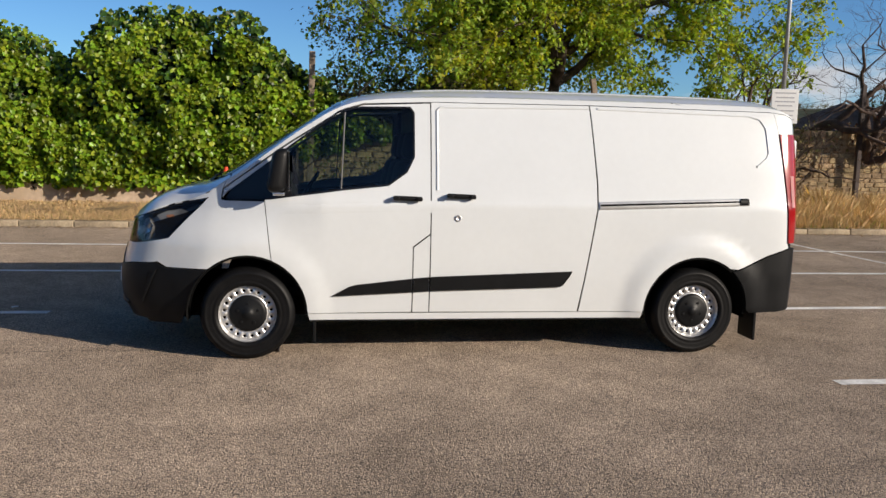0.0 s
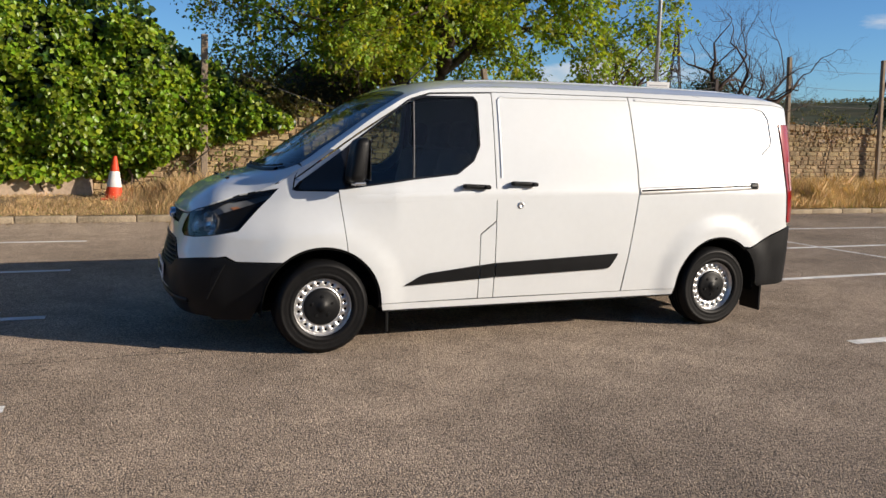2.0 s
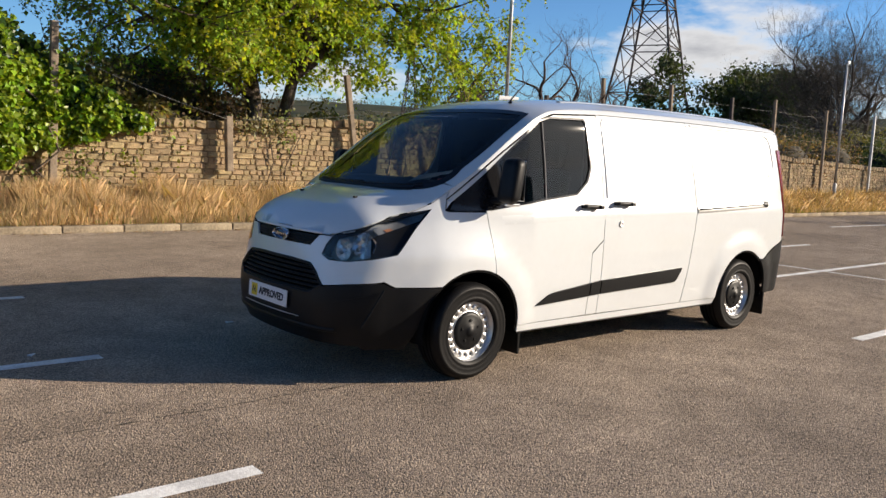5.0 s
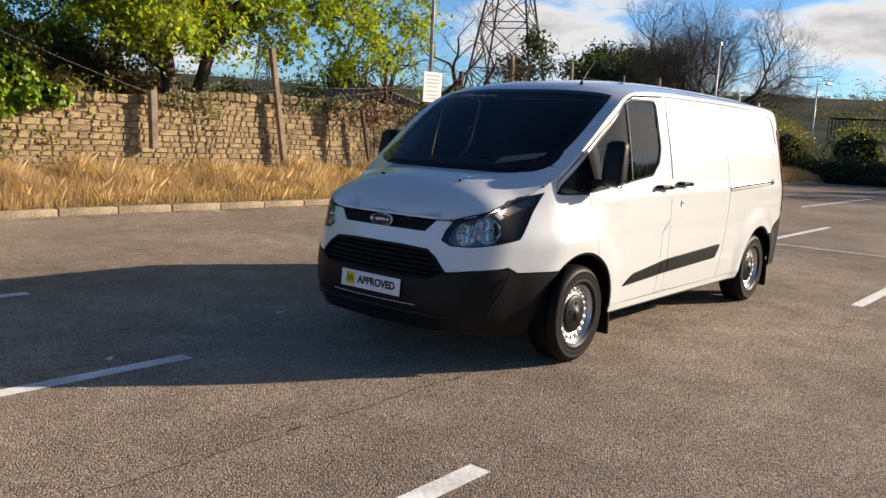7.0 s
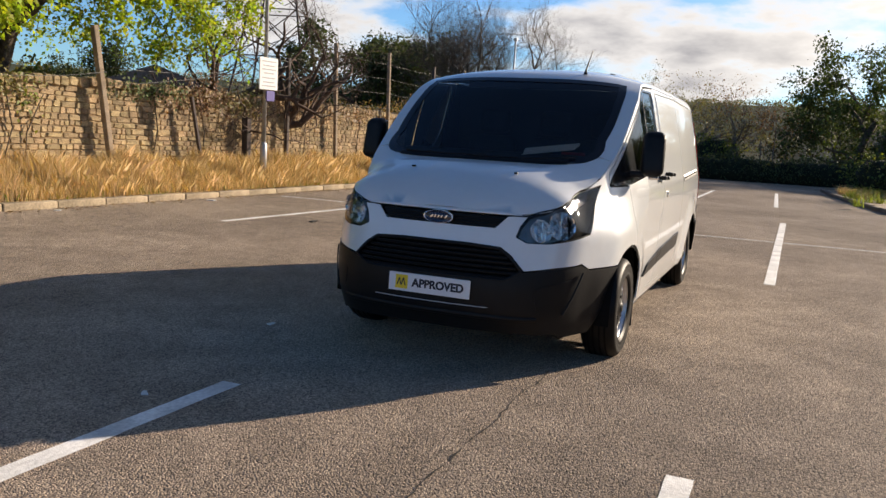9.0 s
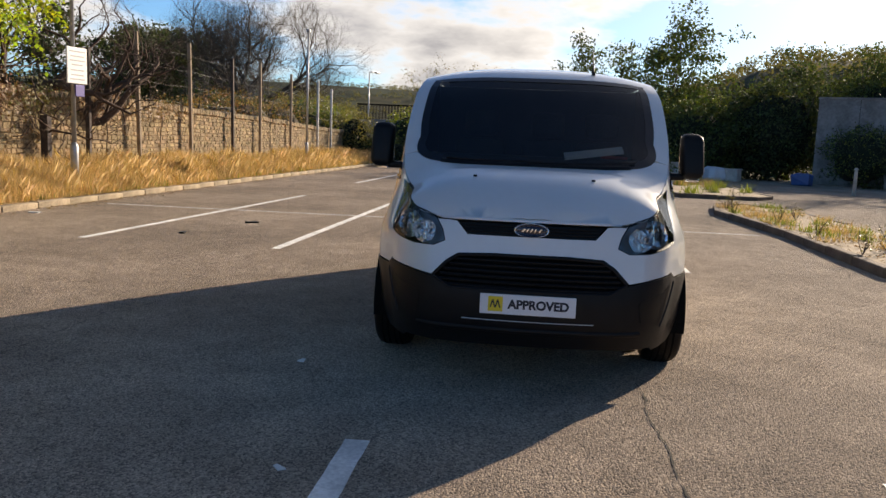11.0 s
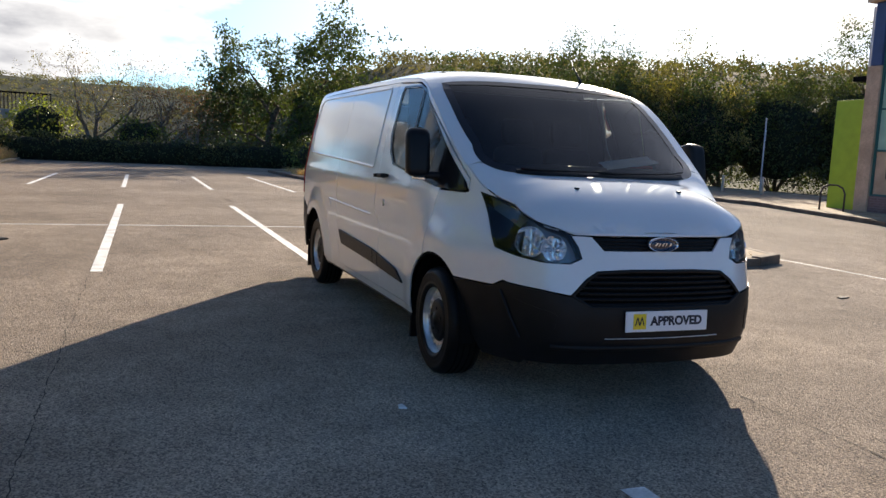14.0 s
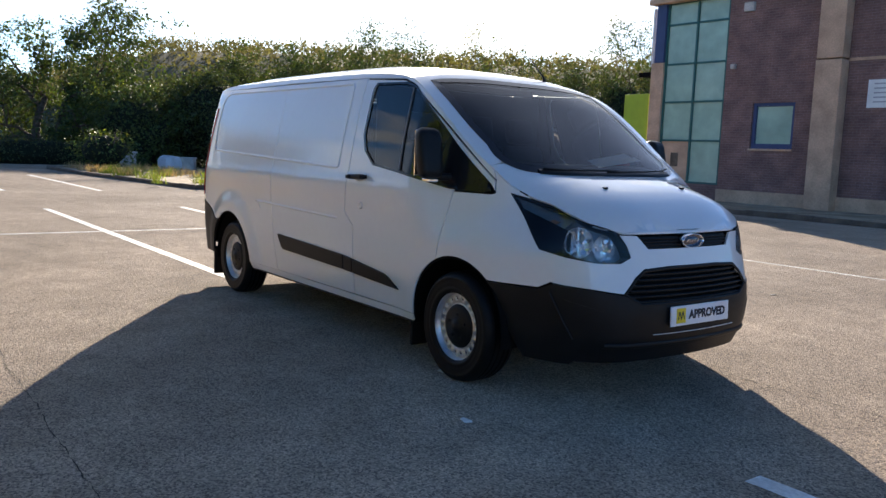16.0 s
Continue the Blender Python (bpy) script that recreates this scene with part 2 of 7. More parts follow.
def glass_material(name, tint, ior=1.5):
    m = bpy.data.materials.new(name)
    m.use_nodes = True
    nt = m.node_tree
    nt.nodes.remove(nt.nodes["Principled BSDF"])
    gl = nt.nodes.new("ShaderNodeBsdfGlossy")
    gl.inputs["Roughness"].default_value = 0.02
    tr = nt.nodes.new("ShaderNodeBsdfTransparent")
    tr.inputs["Color"].default_value = (*tint, 1)
    fr = nt.nodes.new("ShaderNodeFresnel")
    fr.inputs["IOR"].default_value = ior
    mx = nt.nodes.new("ShaderNodeMixShader")
    nt.links.new(fr.outputs[0], mx.inputs[0])
    nt.links.new(tr.outputs[0], mx.inputs[1])
    nt.links.new(gl.outputs[0], mx.inputs[2])
    nt.links.new(mx.outputs[0], nt.nodes["Material Output"].inputs["Surface"])
    return m


M_GLASS = glass_material("tinted_car_glass", (0.42, 0.48, 0.45), ior=1.5)
M_SCREEN = glass_material("windscreen_glass", (0.68, 0.74, 0.70), ior=1.52)
M_LENS = glass_material("clear_lamp_lens", (0.80, 0.83, 0.84))


# ---- mesh helpers ----
def mesh_from(name, verts, faces, mat, smooth=False, normals=None):
    me = bpy.data.meshes.new(name)
    me.from_pydata([tuple(v) for v in verts], [], faces)
    me.materials.append(mat)
    if smooth:
        me.polygons.foreach_set("use_smooth", [True] * len(me.polygons))
    if normals is not None:
        me.normals_split_custom_set(normals)
    me.update()
    return me


def part(name, bm, mat, parent, label="", smooth=False):
    """A bmesh or mesh as one object under a thing."""
    if isinstance(bm, bmesh.types.BMesh):
        me = bpy.data.meshes.new(name)
        bm.normal_update()
        bm.to_mesh(me)
        bm.free()
        me.materials.append(mat)
        if smooth:
            me.polygons.foreach_set("use_smooth", [True] * len(me.polygons))
    else:
        me = bm
    ob = new(name, me)
    ob.parent = parent
    if label:
        ob["label"] = label
    return ob


def thing(name, label, category, group="", kind="", at=None):
    e = new(name)
    e.empty_display_size = 0.2
    if at is not None:
        e.matrix_world = at
    return tagged(e, label, category, group, kind)


def box_bm(x0, x1, y0, y1, z0, z1, bevel=0.0, seg=2, bm=None):
    bm = bm or bmesh.new()
    r = bmesh.ops.create_cube(bm, size=1.0, matrix=Matrix.Translation(((x0 + x1) / 2, (y0 + y1) / 2, (z0 + z1) / 2))
                              @ Matrix.Diagonal((x1 - x0, y1 - y0, z1 - z0, 1)))
    if bevel:
        es = list({e for v in r["verts"] for e in v.link_edges})
        bmesh.ops.bevel(bm, geom=es, offset=bevel, segments=seg, affect="EDGES", profile=0.5)
    return bm


def tube(points, radii, seg=8, closed_ends=True):
    """A tapered tube through points: vertex and face lists."""
    pts = [Vector(p) for p in points]
    vs, fs = [], []
    n = len(pts)
    up = None
    for i, p in enumerate(pts):
        d = (pts[min(i + 1, n - 1)] - pts[max(i - 1, 0)]).normalized()
        if up is None:
            up = d.orthogonal().normalized()
        a = (up - d * up.dot(d))
        a = a.normalized() if a.length > 1e-5 else d.orthogonal().normalized()
        up = a
        b = d.cross(a)
        r = radii[i] if isinstance(radii, (list, tuple)) else radii
        for k in range(seg):
            t = 2 * math.pi * k / seg
            vs.append(p + (a * math.cos(t) + b * math.sin(t)) * r)
    for i in range(n - 1):
        for k in range(seg):
            k2 = (k + 1) % seg
            fs.append((i * seg + k, i * seg + k2, (i + 1) * seg + k2, (i + 1) * seg + k))
    if closed_ends:
        fs.append(tuple(range(seg - 1, -1, -1)))
        fs.append(tuple((n - 1) * seg + k for k in range(seg)))
    return vs, fs


def tube_mesh(name, points, radii, mat, seg=8, smooth=True):
    v, f = tube(points, radii, seg)
    return mesh_from(name, v, f, mat, smooth)


def lathe(name, prof, mat, seg=48, axis="y", smooth=True):
    """A turned shape: prof is a list of (radius, along the axis)."""
    vs, fs = [], []
    n = len(prof)
    for k in range(seg):
        t = 2 * math.pi * k / seg
        for r, a in prof:
            c, s = r * math.cos(t), r * math.sin(t)
            vs.append((c, a, s) if axis == "y" else (c, s, a))
    for k in range(seg):
        k2 = (k + 1) % seg
        for i in range(n - 1):
            fs.append((k * n + i, k2 * n + i, k2 * n + i + 1, k * n + i + 1))
    me = mesh_from(name, vs, fs, mat, smooth)
    bm = bmesh.new()
    bm.from_mesh(me)
    bmesh.ops.remove_doubles(bm, verts=bm.verts, dist=1e-5)
    bmesh.ops.recalc_face_normals(bm, faces=bm.faces)
    bm.to_mesh(me)
    bm.free()
    return me


def smoothstep(a, b, x):
    t = max(0.0, min(1.0, (x - a) / (b - a)))
    return t * t * (3 - 2 * t)

# ---- ground ----
def kerb_y(x):
    return 8.06 - 0.016 * x


def wall_y(x):
    return 10.2 - 0.004 * x


def land_height(x, y):
    """Flat round the car park, then falling into a wide valley with wooded hills beyond."""
    r = math.hypot(x - 5, y + 2)
    drop = -9 * smoothstep(45, 160, r)
    a = math.atan2(y, x)
    ridge = 60 + 5 * math.sin(a * 3.1 + 1.0) + 5 * math.sin(a * 7.3) + 5 * noise.noise((x * 0.004, y * 0.004, 0)) * 2
    hill = (ridge + 9) * smoothstep(330, 1150, r)
    side = 28 * smoothstep(0, 50, -y) * smoothstep(60, 160, r) * smoothstep(900, 300, r) * smoothstep(-20, 60, x)
    return drop + hill + side + (0.9 * noise.noise((x * 0.05, y * 0.05, 3)) if r > 60 else 0)


gv, gf = [], []
rad = [0, 20, 40, 50, 60, 75, 95, 120, 150, 190, 240, 300, 370, 450, 550, 670, 800, 950, 1100, 1300, 1600, 2200, 3200, 4600]
NA = 120
for i, r in enumerate(rad):
    for k in range(NA):
        a = 2 * math.pi * k / NA
        x, y = 5 + r * math.cos(a), -2 + r * math.sin(a)
        gv.append((x, y, land_height(x, y) - 0.06))
for i in range(len(rad) - 1):
    for k in range(NA):
        k2 = (k + 1) % NA
        gf.append((i * NA + k, (i + 1) * NA + k, (i + 1) * NA + k2, i * NA + k2))
tagged(new("ground", mesh_from("ground", gv, gf, M_LAND, True)), "green and brown land falling to a wooded valley", "ground", kind="structure")

# tarmac with a slight unevenness
nx, ny = 70, 52
tv = [(-42 + 80.0 * i / nx, -28 + 36.6 * j / ny, 0) for j in range(ny + 1) for i in range(nx + 1)]
tv = [(x, min(y, kerb_y(x) + 0.1), 0.0) for x, y, z in tv]
tf = [(j * (nx + 1) + i, j * (nx + 1) + i + 1, (j + 1) * (nx + 1) + i + 1, (j + 1) * (nx + 1) + i) for j in range(ny) for i in range(nx)]
tagged(new("car_park", mesh_from("car_park", tv, tf, M_ASPHALT)), "worn grey tarmac car park with loose chippings", "tarmac", kind="structure")


def strip(name, a, b, w, label):
    """A painted line from a to b, its edges worn ragged."""
    a, b = Vector((*a, 0)), Vector((*b, 0))
    d = (b - a)
    n = max(2, int(d.length / 0.08))
    s = Vector((-d.y, d.x, 0)).normalized() * w / 2
    vs, fs = [], []
    for i in range(n + 1):
        p = a + d * i / n
        j = [1 + 0.10 * noise.noise((p.x * 7, p.y * 7, k * 9)) for k in (1, 2)]
        vs += [p + s * j[0] + Vector((0, 0, 0.004)), p - s * j[1] + Vector((0, 0, 0.004))]
        if i:
            fs.append((2 * i - 2, 2 * i - 1, 2 * i + 1, 2 * i))
    return tagged(new(name, mesh_from(name, vs, fs, M_LINE)), label, "road marking", "parking bay lines", "structure")


LBL = "worn white painted parking bay line on tarmac"
for a, b in (((2.42, 5.47), (11.0, 5.05)), ((2.38, 3.0), (11.0, 2.86)), ((2.34, 0.70), (11.1, 0.72)), ((2.28, -1.80), (11.2, -1.85)),
             ((16.9, 5.12), (23.6, 4.95)), ((16.7, 2.85), (24.2, 2.78)), ((16.6, 0.62), (24.2, 0.62)), ((16.6, -1.62), (25.5, -1.48)),
             ((-3.38, 5.64), (-11.6, 5.9)), ((-3.46, 3.13), (-11.6, 3.3)), ((-3.53, 0.745), (-11.6, 0.80)), ((-3.56, -1.59), (-11.6, -1.6))):
    strip("bay_line", a, b, 0.115, LBL)
strip("cross_line", (6.82, 7.5), (7.06, -3.9), 0.07, "thin white line across the parking bays")
strip("edge_line", (4.6, -6.25), (-9.0, -6.45), 0.05, "thin pale line along the access road")

# open joints between strips of tarmac
M_SEAM = material("dirt_in_a_joint", (0.03, 0.027, 0.024), 0.95, var=0.4, scale=9, fine=90)


def joint(a, b, w, seed, label="thin cracked joint between two strips of tarmac"):
    a, b = Vector((*a, 0)), Vector((*b, 0))
    d = b - a
    side = Vector((-d.y, d.x, 0)).normalized()
    n = int(d.length / 0.025)
    vs, fs = [], []
    for i in range(n + 1):
        p = a + d * i / n + side * (0.03 * noise.noise((i * 0.06, seed, 0)) + 0.012 * noise.noise((i * 0.35, seed, 3)))
        h = w * max(0.0, 0.55 + 1.1 * noise.noise((i * 0.22, seed, 6)) + 0.5 * noise.noise((i * 0.9, seed, 9))) / 2
        vs += [p + side * h + Vector((0, 0, 0.004)), p - side * h + Vector((0, 0, 0.004))]
        if i and (h > 0 or (vs[-3] - vs[-4]).length > 0):
            fs.append((2 * i - 2, 2 * i - 1, 2 * i + 1, 2 * i))
    return tagged(new("tarmac_joint", mesh_from("tarmac_joint", vs, fs, M_SEAM)), label, "joint", "joints in the tarmac", "structure")


joint((-2.3, -0.66), (-9.5, -0.70), 0.012, 1)
joint((2.1, 3.06), (-3.3, 3.12), 0.007, 2)
joint((12.5, -3.0), (15.5, 7.4), 0.02, 3)

# kerb stones along the verge
kb = tagged(new("kerb"), "row of concrete kerb stones edging the verge", "kerb", kind="structure")
bm = box_bm(0, 0.9, 0, 0.15, -0.1, 0.105, 0.018, 2)
kme = bpy.data.meshes.new("kerb_stone")
bm.to_mesh(kme)
bm.free()
kme.materials.append(M_KERB)
rnd = random.Random(5)
x = -40.0
while x < 36:
    k = new("kerb_stone", kme)
    k.parent = kb
    k.matrix_local = pose(x, kerb_y(x) + rnd.uniform(-0.008, 0.008), rnd.uniform(-0.012, 0.006), rnd.uniform(-1, 1), 0, -0.92 + rnd.uniform(-0.5, 0.5))
    x += 0.91

# verge: earth rising from kerb to wall, and the higher ground behind the wall
vv, vf = [], []
cols = list(np.arange(-42, 46.1, 0.5))
prof = ((0.12, 0.06), (0.4, 0.13), (1.0, 0.22), (1.7, 0.30), (2.6, 0.36), (6, 0.5), (14, 0.6), (30, 0.2))
for x in cols:
    for d, h in prof:
        y = kerb_y(x) + d
        vv.append((x, y, h + 0.05 * noise.noise((x * 0.9, y * 0.9, 0))))
n = len(prof)
for i in range(len(cols) - 1):
    for k in range(n - 1):
        vf.append((i * n + k, (i + 1) * n + k, (i + 1) * n + k + 1, i * n + k + 1))
tagged(new("verge", mesh_from("verge", vv, vf, M_SOIL, True)), "earth verge with dry litter between kerb and wall", "verge", kind="structure")

# ---- stone wall ----
wall = tagged(new("wall_north"), "old coursed rubble sandstone boundary wall", "wall", kind="structure")


def top_of(x):
    return 1.68 + 0.30 * smoothstep(-1, 5, x) - 0.10 * smoothstep(12, 20, x) - 0.28 * smoothstep(20, 36, x) + 0.05 * noise.noise((x * 0.8, 1, 0))


WX0, WX1 = -3.4, 40.0
core_v, core_f = [], []
xs = list(np.arange(WX0, WX1 + 0.01, 0.4))
for x in xs:
    y, t = wall_y(x), top_of(x) - 0.06
    core_v += [(x, y + 0.013, 0.0), (x, y + 0.013, t), (x, y + 0.42, t), (x, y + 0.42, 0.0)]
for i in range(len(xs) - 1):
    for k in range(3):
        core_f.append((i * 4 + k, (i + 1) * 4 + k, (i + 1) * 4 + k + 1, i * 4 + k + 1))
core_f += [(0, 1, 2, 3), tuple(len(core_v) - 4 + k for k in (3, 2, 1, 0))]
core = new("wall_core", mesh_from("wall_core", core_v, core_f, M_MORTAR))
core.parent = wall
rnd = random.Random(11)


def stone_shape(w, h, d):
    """A roughly squared stone with knocked-off edges: eight front and eight back corners."""
    vs = []
    c = min(w, h) * 0.16
    outline = [(-w / 2 + c, -h / 2), (w / 2 - c, -h / 2), (w / 2, -h / 2 + c), (w / 2, h / 2 - c), (w / 2 - c, h / 2), (-w / 2 + c, h / 2), (-w / 2, h / 2 - c), (-w / 2, -h / 2 + c)]
    j = [(rnd.uniform(-0.2, 0.2) * w * 0.5, rnd.uniform(-0.2, 0.2) * h) for _ in outline]
    for (px_, pz), (jx, jz) in zip(outline, j):
        vs.append((px_ * 0.86 + jx * 0.5, -d * rnd.uniform(0.75, 1.15), pz * 0.82 + jz * 0.5))
    for (px_, pz), (jx, jz) in zip(outline, j):
        vs.append((px_ + jx * 0.4, -d * 0.3, pz + jz * 0.4))
    for (px_, pz) in outline:
        vs.append((px_, 0.06, pz))
    fs = [tuple(range(8))]
    for r in (0, 8):
        for k in range(8):
            k2 = (k + 1) % 8
            fs.append((r + k, r + 8 + k, r + 8 + k2, r + k2))
    return vs, fs


singles, joined_v, joined_f = [], [], []
z = 0.18
while z < 2.0:
    h = rnd.uniform(0.075, 0.14)
    x = WX0
    while x < WX1:
        w = rnd.uniform(0.09, 0.22) if rnd.random() < 0.6 else rnd.uniform(0.2, 0.40)
        cxs, cz = x + w / 2, z + h / 2 + 0.05 * noise.noise((x * 0.35, z, 5)) + rnd.uniform(-0.008, 0.008)
        t = top_of(cxs)
        if cz + h * 0.35 < t:
            vs, fs = stone_shape(w - 0.006, h * rnd.uniform(0.82, 1.06) - 0.004, rnd.uniform(0.030, 0.050))
            place = (cxs, wall_y(cxs) + 0.03, cz)
            if -2.4 < cxs < 4.2 and cz > 0.75 and len(singles) < 300:
                singles.append((vs, fs, place))
            else:
                b = len(joined_v)
                joined_v += [(a + place[0], c + place[1], e + place[2]) for a, c, e in vs]
                joined_f += [tuple(b + i for i in f) for f in fs]
        x += w
    z += h
# coping: stones set on edge along the top
x = WX0
while x < WX1:
    w = rnd.uniform(0.12, 0.26)
    vs, fs = stone_shape(w - 0.012, rnd.uniform(0.14, 0.21), 0.05)
    t = top_of(x) + 0.02
    b = len(joined_v)
    joined_v += [(a + x + w / 2, c * (1 if c < 0 else 6.5) + wall_y(x) - 0.01, e + t) for a, c, e in vs]
    joined_f += [tuple(b + i for i in f) for f in fs] + [tuple(b + i for i in range(23, 15, -1))]
    x += w
rest = new("wall_stones", mesh_from("wall_stones", joined_v, joined_f, M_STONE_J))
rest.parent = wall
tagged(rest, kind="stuff")

# rendered low wall under the ivy
rw = mesh_from("wall_render", [], [], M_RENDER)
bm = box_bm(-40, WX0, 9.95, 10.5, 0.0, 0.92, 0.02)
bm.to_mesh(rw)
bm.free()
tagged(new("wall_rendered", rw), "low stained cream rendered wall below the ivy", "wall", kind="structure")
rr = bpy.data.meshes.new("upper_wall")
bm = box_bm(-40, WX0, 10.35, 10.55, 0.9, 2.6, 0.02)
bm.to_mesh(rr)
bm.free()
rr.materials.append(M_MORTAR)
tagged(new("wall_behind_ivy", rr), "dark stone wall hidden behind the ivy", "wall", kind="structure")


def place_single_stones():
    for vs, fs, place in singles:
        o = new("stone", mesh_from("stone", vs, fs, M_STONE))
        o.parent = wall
        o.location = place

# ---- the van ----
def curve(pts):
    """A smooth function through (x, y) points, without overshoot."""
    xs = np.array([p[0] for p in pts], float)
    ys = np.array([p[1] for p in pts], float)
    d = np.diff(ys) / np.diff(xs)
    m = np.zeros(len(xs))
    m[0], m[-1] = d[0], d[-1]
    for i in range(1, len(xs) - 1):
        if d[i - 1] * d[i] > 0:
            w1, w2 = 2 * (xs[i + 1] - xs[i]) + xs[i] - xs[i - 1], xs[i + 1] - xs[i] + 2 * (xs[i] - xs[i - 1])
            m[i] = (w1 + w2) / (w1 / d[i - 1] + w2 / d[i])

    def f(x):
        x = min(max(x, xs[0]), xs[-1])
        i = min(max(int(np.searchsorted(xs, x)) - 1, 0), len(xs) - 2)
        h = xs[i + 1] - xs[i]
        t = (x - xs[i]) / h
        return float((1 + 2 * t) * (1 - t) ** 2 * ys[i] + t * (1 - t) ** 2 * h * m[i] + t * t * (3 - 2 * t) * ys[i + 1] + t * t * (t - 1) * h * m[i + 1])
    return f


NOSE = -2.675
plan_pts = [(0, 0), (0.005, 0.16), (0.02, 0.33), (0.05, 0.50), (0.10, 0.62), (0.18, 0.715), (0.30, 0.80), (0.41, 0.85), (0.55, 0.905), (0.75, 0.958),
            (1.1, 0.989), (1.5, 1.0), (2.6, 1.0), (3.8, 1.0), (4.7, 0.994), (4.96, 0.984), (5.05, 0.966), (5.11, 0.925), (5.14, 0.86), (5.16, 0.72)]
arc = [0.0]
for (a0, b0), (a1, b1) in zip(plan_pts, plan_pts[1:]):
    arc.append(arc[-1] + math.hypot(a1 - a0, (b1 - b0) * 0.97))
plan_dx = curve([(s, p[0]) for s, p in zip(arc, plan_pts)])
plan_fy = curve([(s, p[1]) for s, p in zip(arc, plan_pts)])
S_END = arc[-1]
nose_x = curve([(0.176, -2.56), (0.28, -2.61), (0.405, -2.665), (0.509, -2.67), (0.613, -2.66), (0.748, -2.625), (0.862, -2.595), (0.956, -2.565), (1.112, -2.48), (1.944, -2.28)])
half_w = curve([(0.176, 0.925), (0.28, 0.95), (0.436, 0.968), (0.644, 0.985), (0.904, 0.988), (1.091, 0.982), (1.154, 0.968), (1.237, 0.952), (1.424, 0.918),
                (1.632, 0.872), (1.778, 0.836), (1.84, 0.812), (1.887, 0.775), (1.944, 0.72)])
shoulder = curve([(-2.75, 0.95), (-2.55, 0.95), (-2.47, 0.968), (-2.38, 1.018), (-2.25, 1.064), (-2.09, 1.108), (-1.957, 1.168), (-1.859, 1.236), (-1.703, 1.336), (-1.526, 1.466),
                  (-1.235, 1.674), (-1.027, 1.79), (-0.871, 1.835), (-0.507, 1.866), (0.013, 1.882), (1.261, 1.887), (2.1, 1.882), (2.28, 1.868), (2.39, 1.836), (2.46, 1.79), (2.717, 1.70)])
crest = curve([(-2.58, 0.951), (-2.53, 1.0), (-2.46, 1.06), (-2.36, 1.125), (-2.25, 1.172), (-2.1, 1.213), (-1.99, 1.240), (-1.965, 1.256), (-1.807, 1.362), (-1.443, 1.603), (-1.183, 1.772),
               (-1.027, 1.856), (-0.902, 1.9), (-0.611, 1.944), (-0.195, 1.973), (0.637, 1.984), (1.677, 1.979), (2.1, 1.966), (2.28, 1.95), (2.39, 1.912), (2.46, 1.85), (2.717, 1.75)])
fullness = curve([(-2.691, 3.2), (-2.3, 4.4), (-2.0, 4.2), (-1.9, 3.4), (-1.443, 3.0), (-1.027, 2.7), (-0.507, 2.9), (0.3, 3.0), (2.717, 3.0)])


def skirt(u, z):
    """A point of the sides and nose: u runs from the middle of the nose along the flank, negative on the near side."""
    s = abs(u)
    dx = plan_dx(s)
    x = NOSE + dx + (nose_x(z) - NOSE) * max(0.0, 1 - dx / 1.3) ** 1.5
    y = half_w(z) * plan_fy(s) * (1 - 0.19 * max(0.0, 1 - dx / 1.5) * smoothstep(0.80, 1.12, z) * smoothstep(0.12, 0.42, dx))    # wings drawn in towards the bonnet
    # flared wheel arches
    for cx, k in ((-1.68, 0.016), (1.628, 0.030)):
        r = math.hypot(x - cx, z - 0.34)
        y += k * smoothstep(0.62, 0.44, r) * smoothstep(0.2, 0.35, z) * (1 if dx > 0.4 else 0)
    return Vector((x, -y if u < 0 else y, z))


def u_of_x(x, z, side=-1):
    lo, hi = 0.0, S_END
    for _ in range(40):
        mid = (lo + hi) / 2
        if skirt(mid, z).x < x:
            lo = mid
        else:
            hi = mid
    return side * lo


def u_of_y(y, z):
    lo, hi = 0.0, 1.9
    for _ in range(40):
        mid = (lo + hi) / 2
        if half_w(z) * plan_fy(mid) < abs(y):
            lo = mid
        else:
            hi = mid
    return lo if y >= 0 else -lo


def cap_edge(x):
    return abs(skirt(u_of_x(x, shoulder(x)), shoulder(x)).y)


edge_y = curve([(x, cap_edge(x)) for x in np.linspace(-2.58, 2.47, 60)])


def cap(x, y):
    """A point of bonnet, screen and roof."""
    zs, zc, ys = shoulder(x), crest(x), max(edge_y(x), 0.02)
    k = min(abs(y) / ys, 1.0)
    return Vector((x, y, zs + (zc - zs) * (1 - k ** fullness(x))))


def normal_of(chart, a, b, out):
    e = 0.004
    n = (chart(a + e, b) - chart(a - e, b)).cross(chart(a, b + e) - chart(a, b - e))
    n = n.normalized() if n.length > 1e-12 else Vector(out)
    return -n if n.dot(Vector(out)) < 0 else n


def out_way(chart, a, b):
    p = chart(a, b)
    return (0, 0, 1) if chart is cap else ((p.x + 2.0) * 0.6 if p.x < -2.0 else (p.x - 2.3 if p.x > 2.3 else 0), p.y, 0.0)


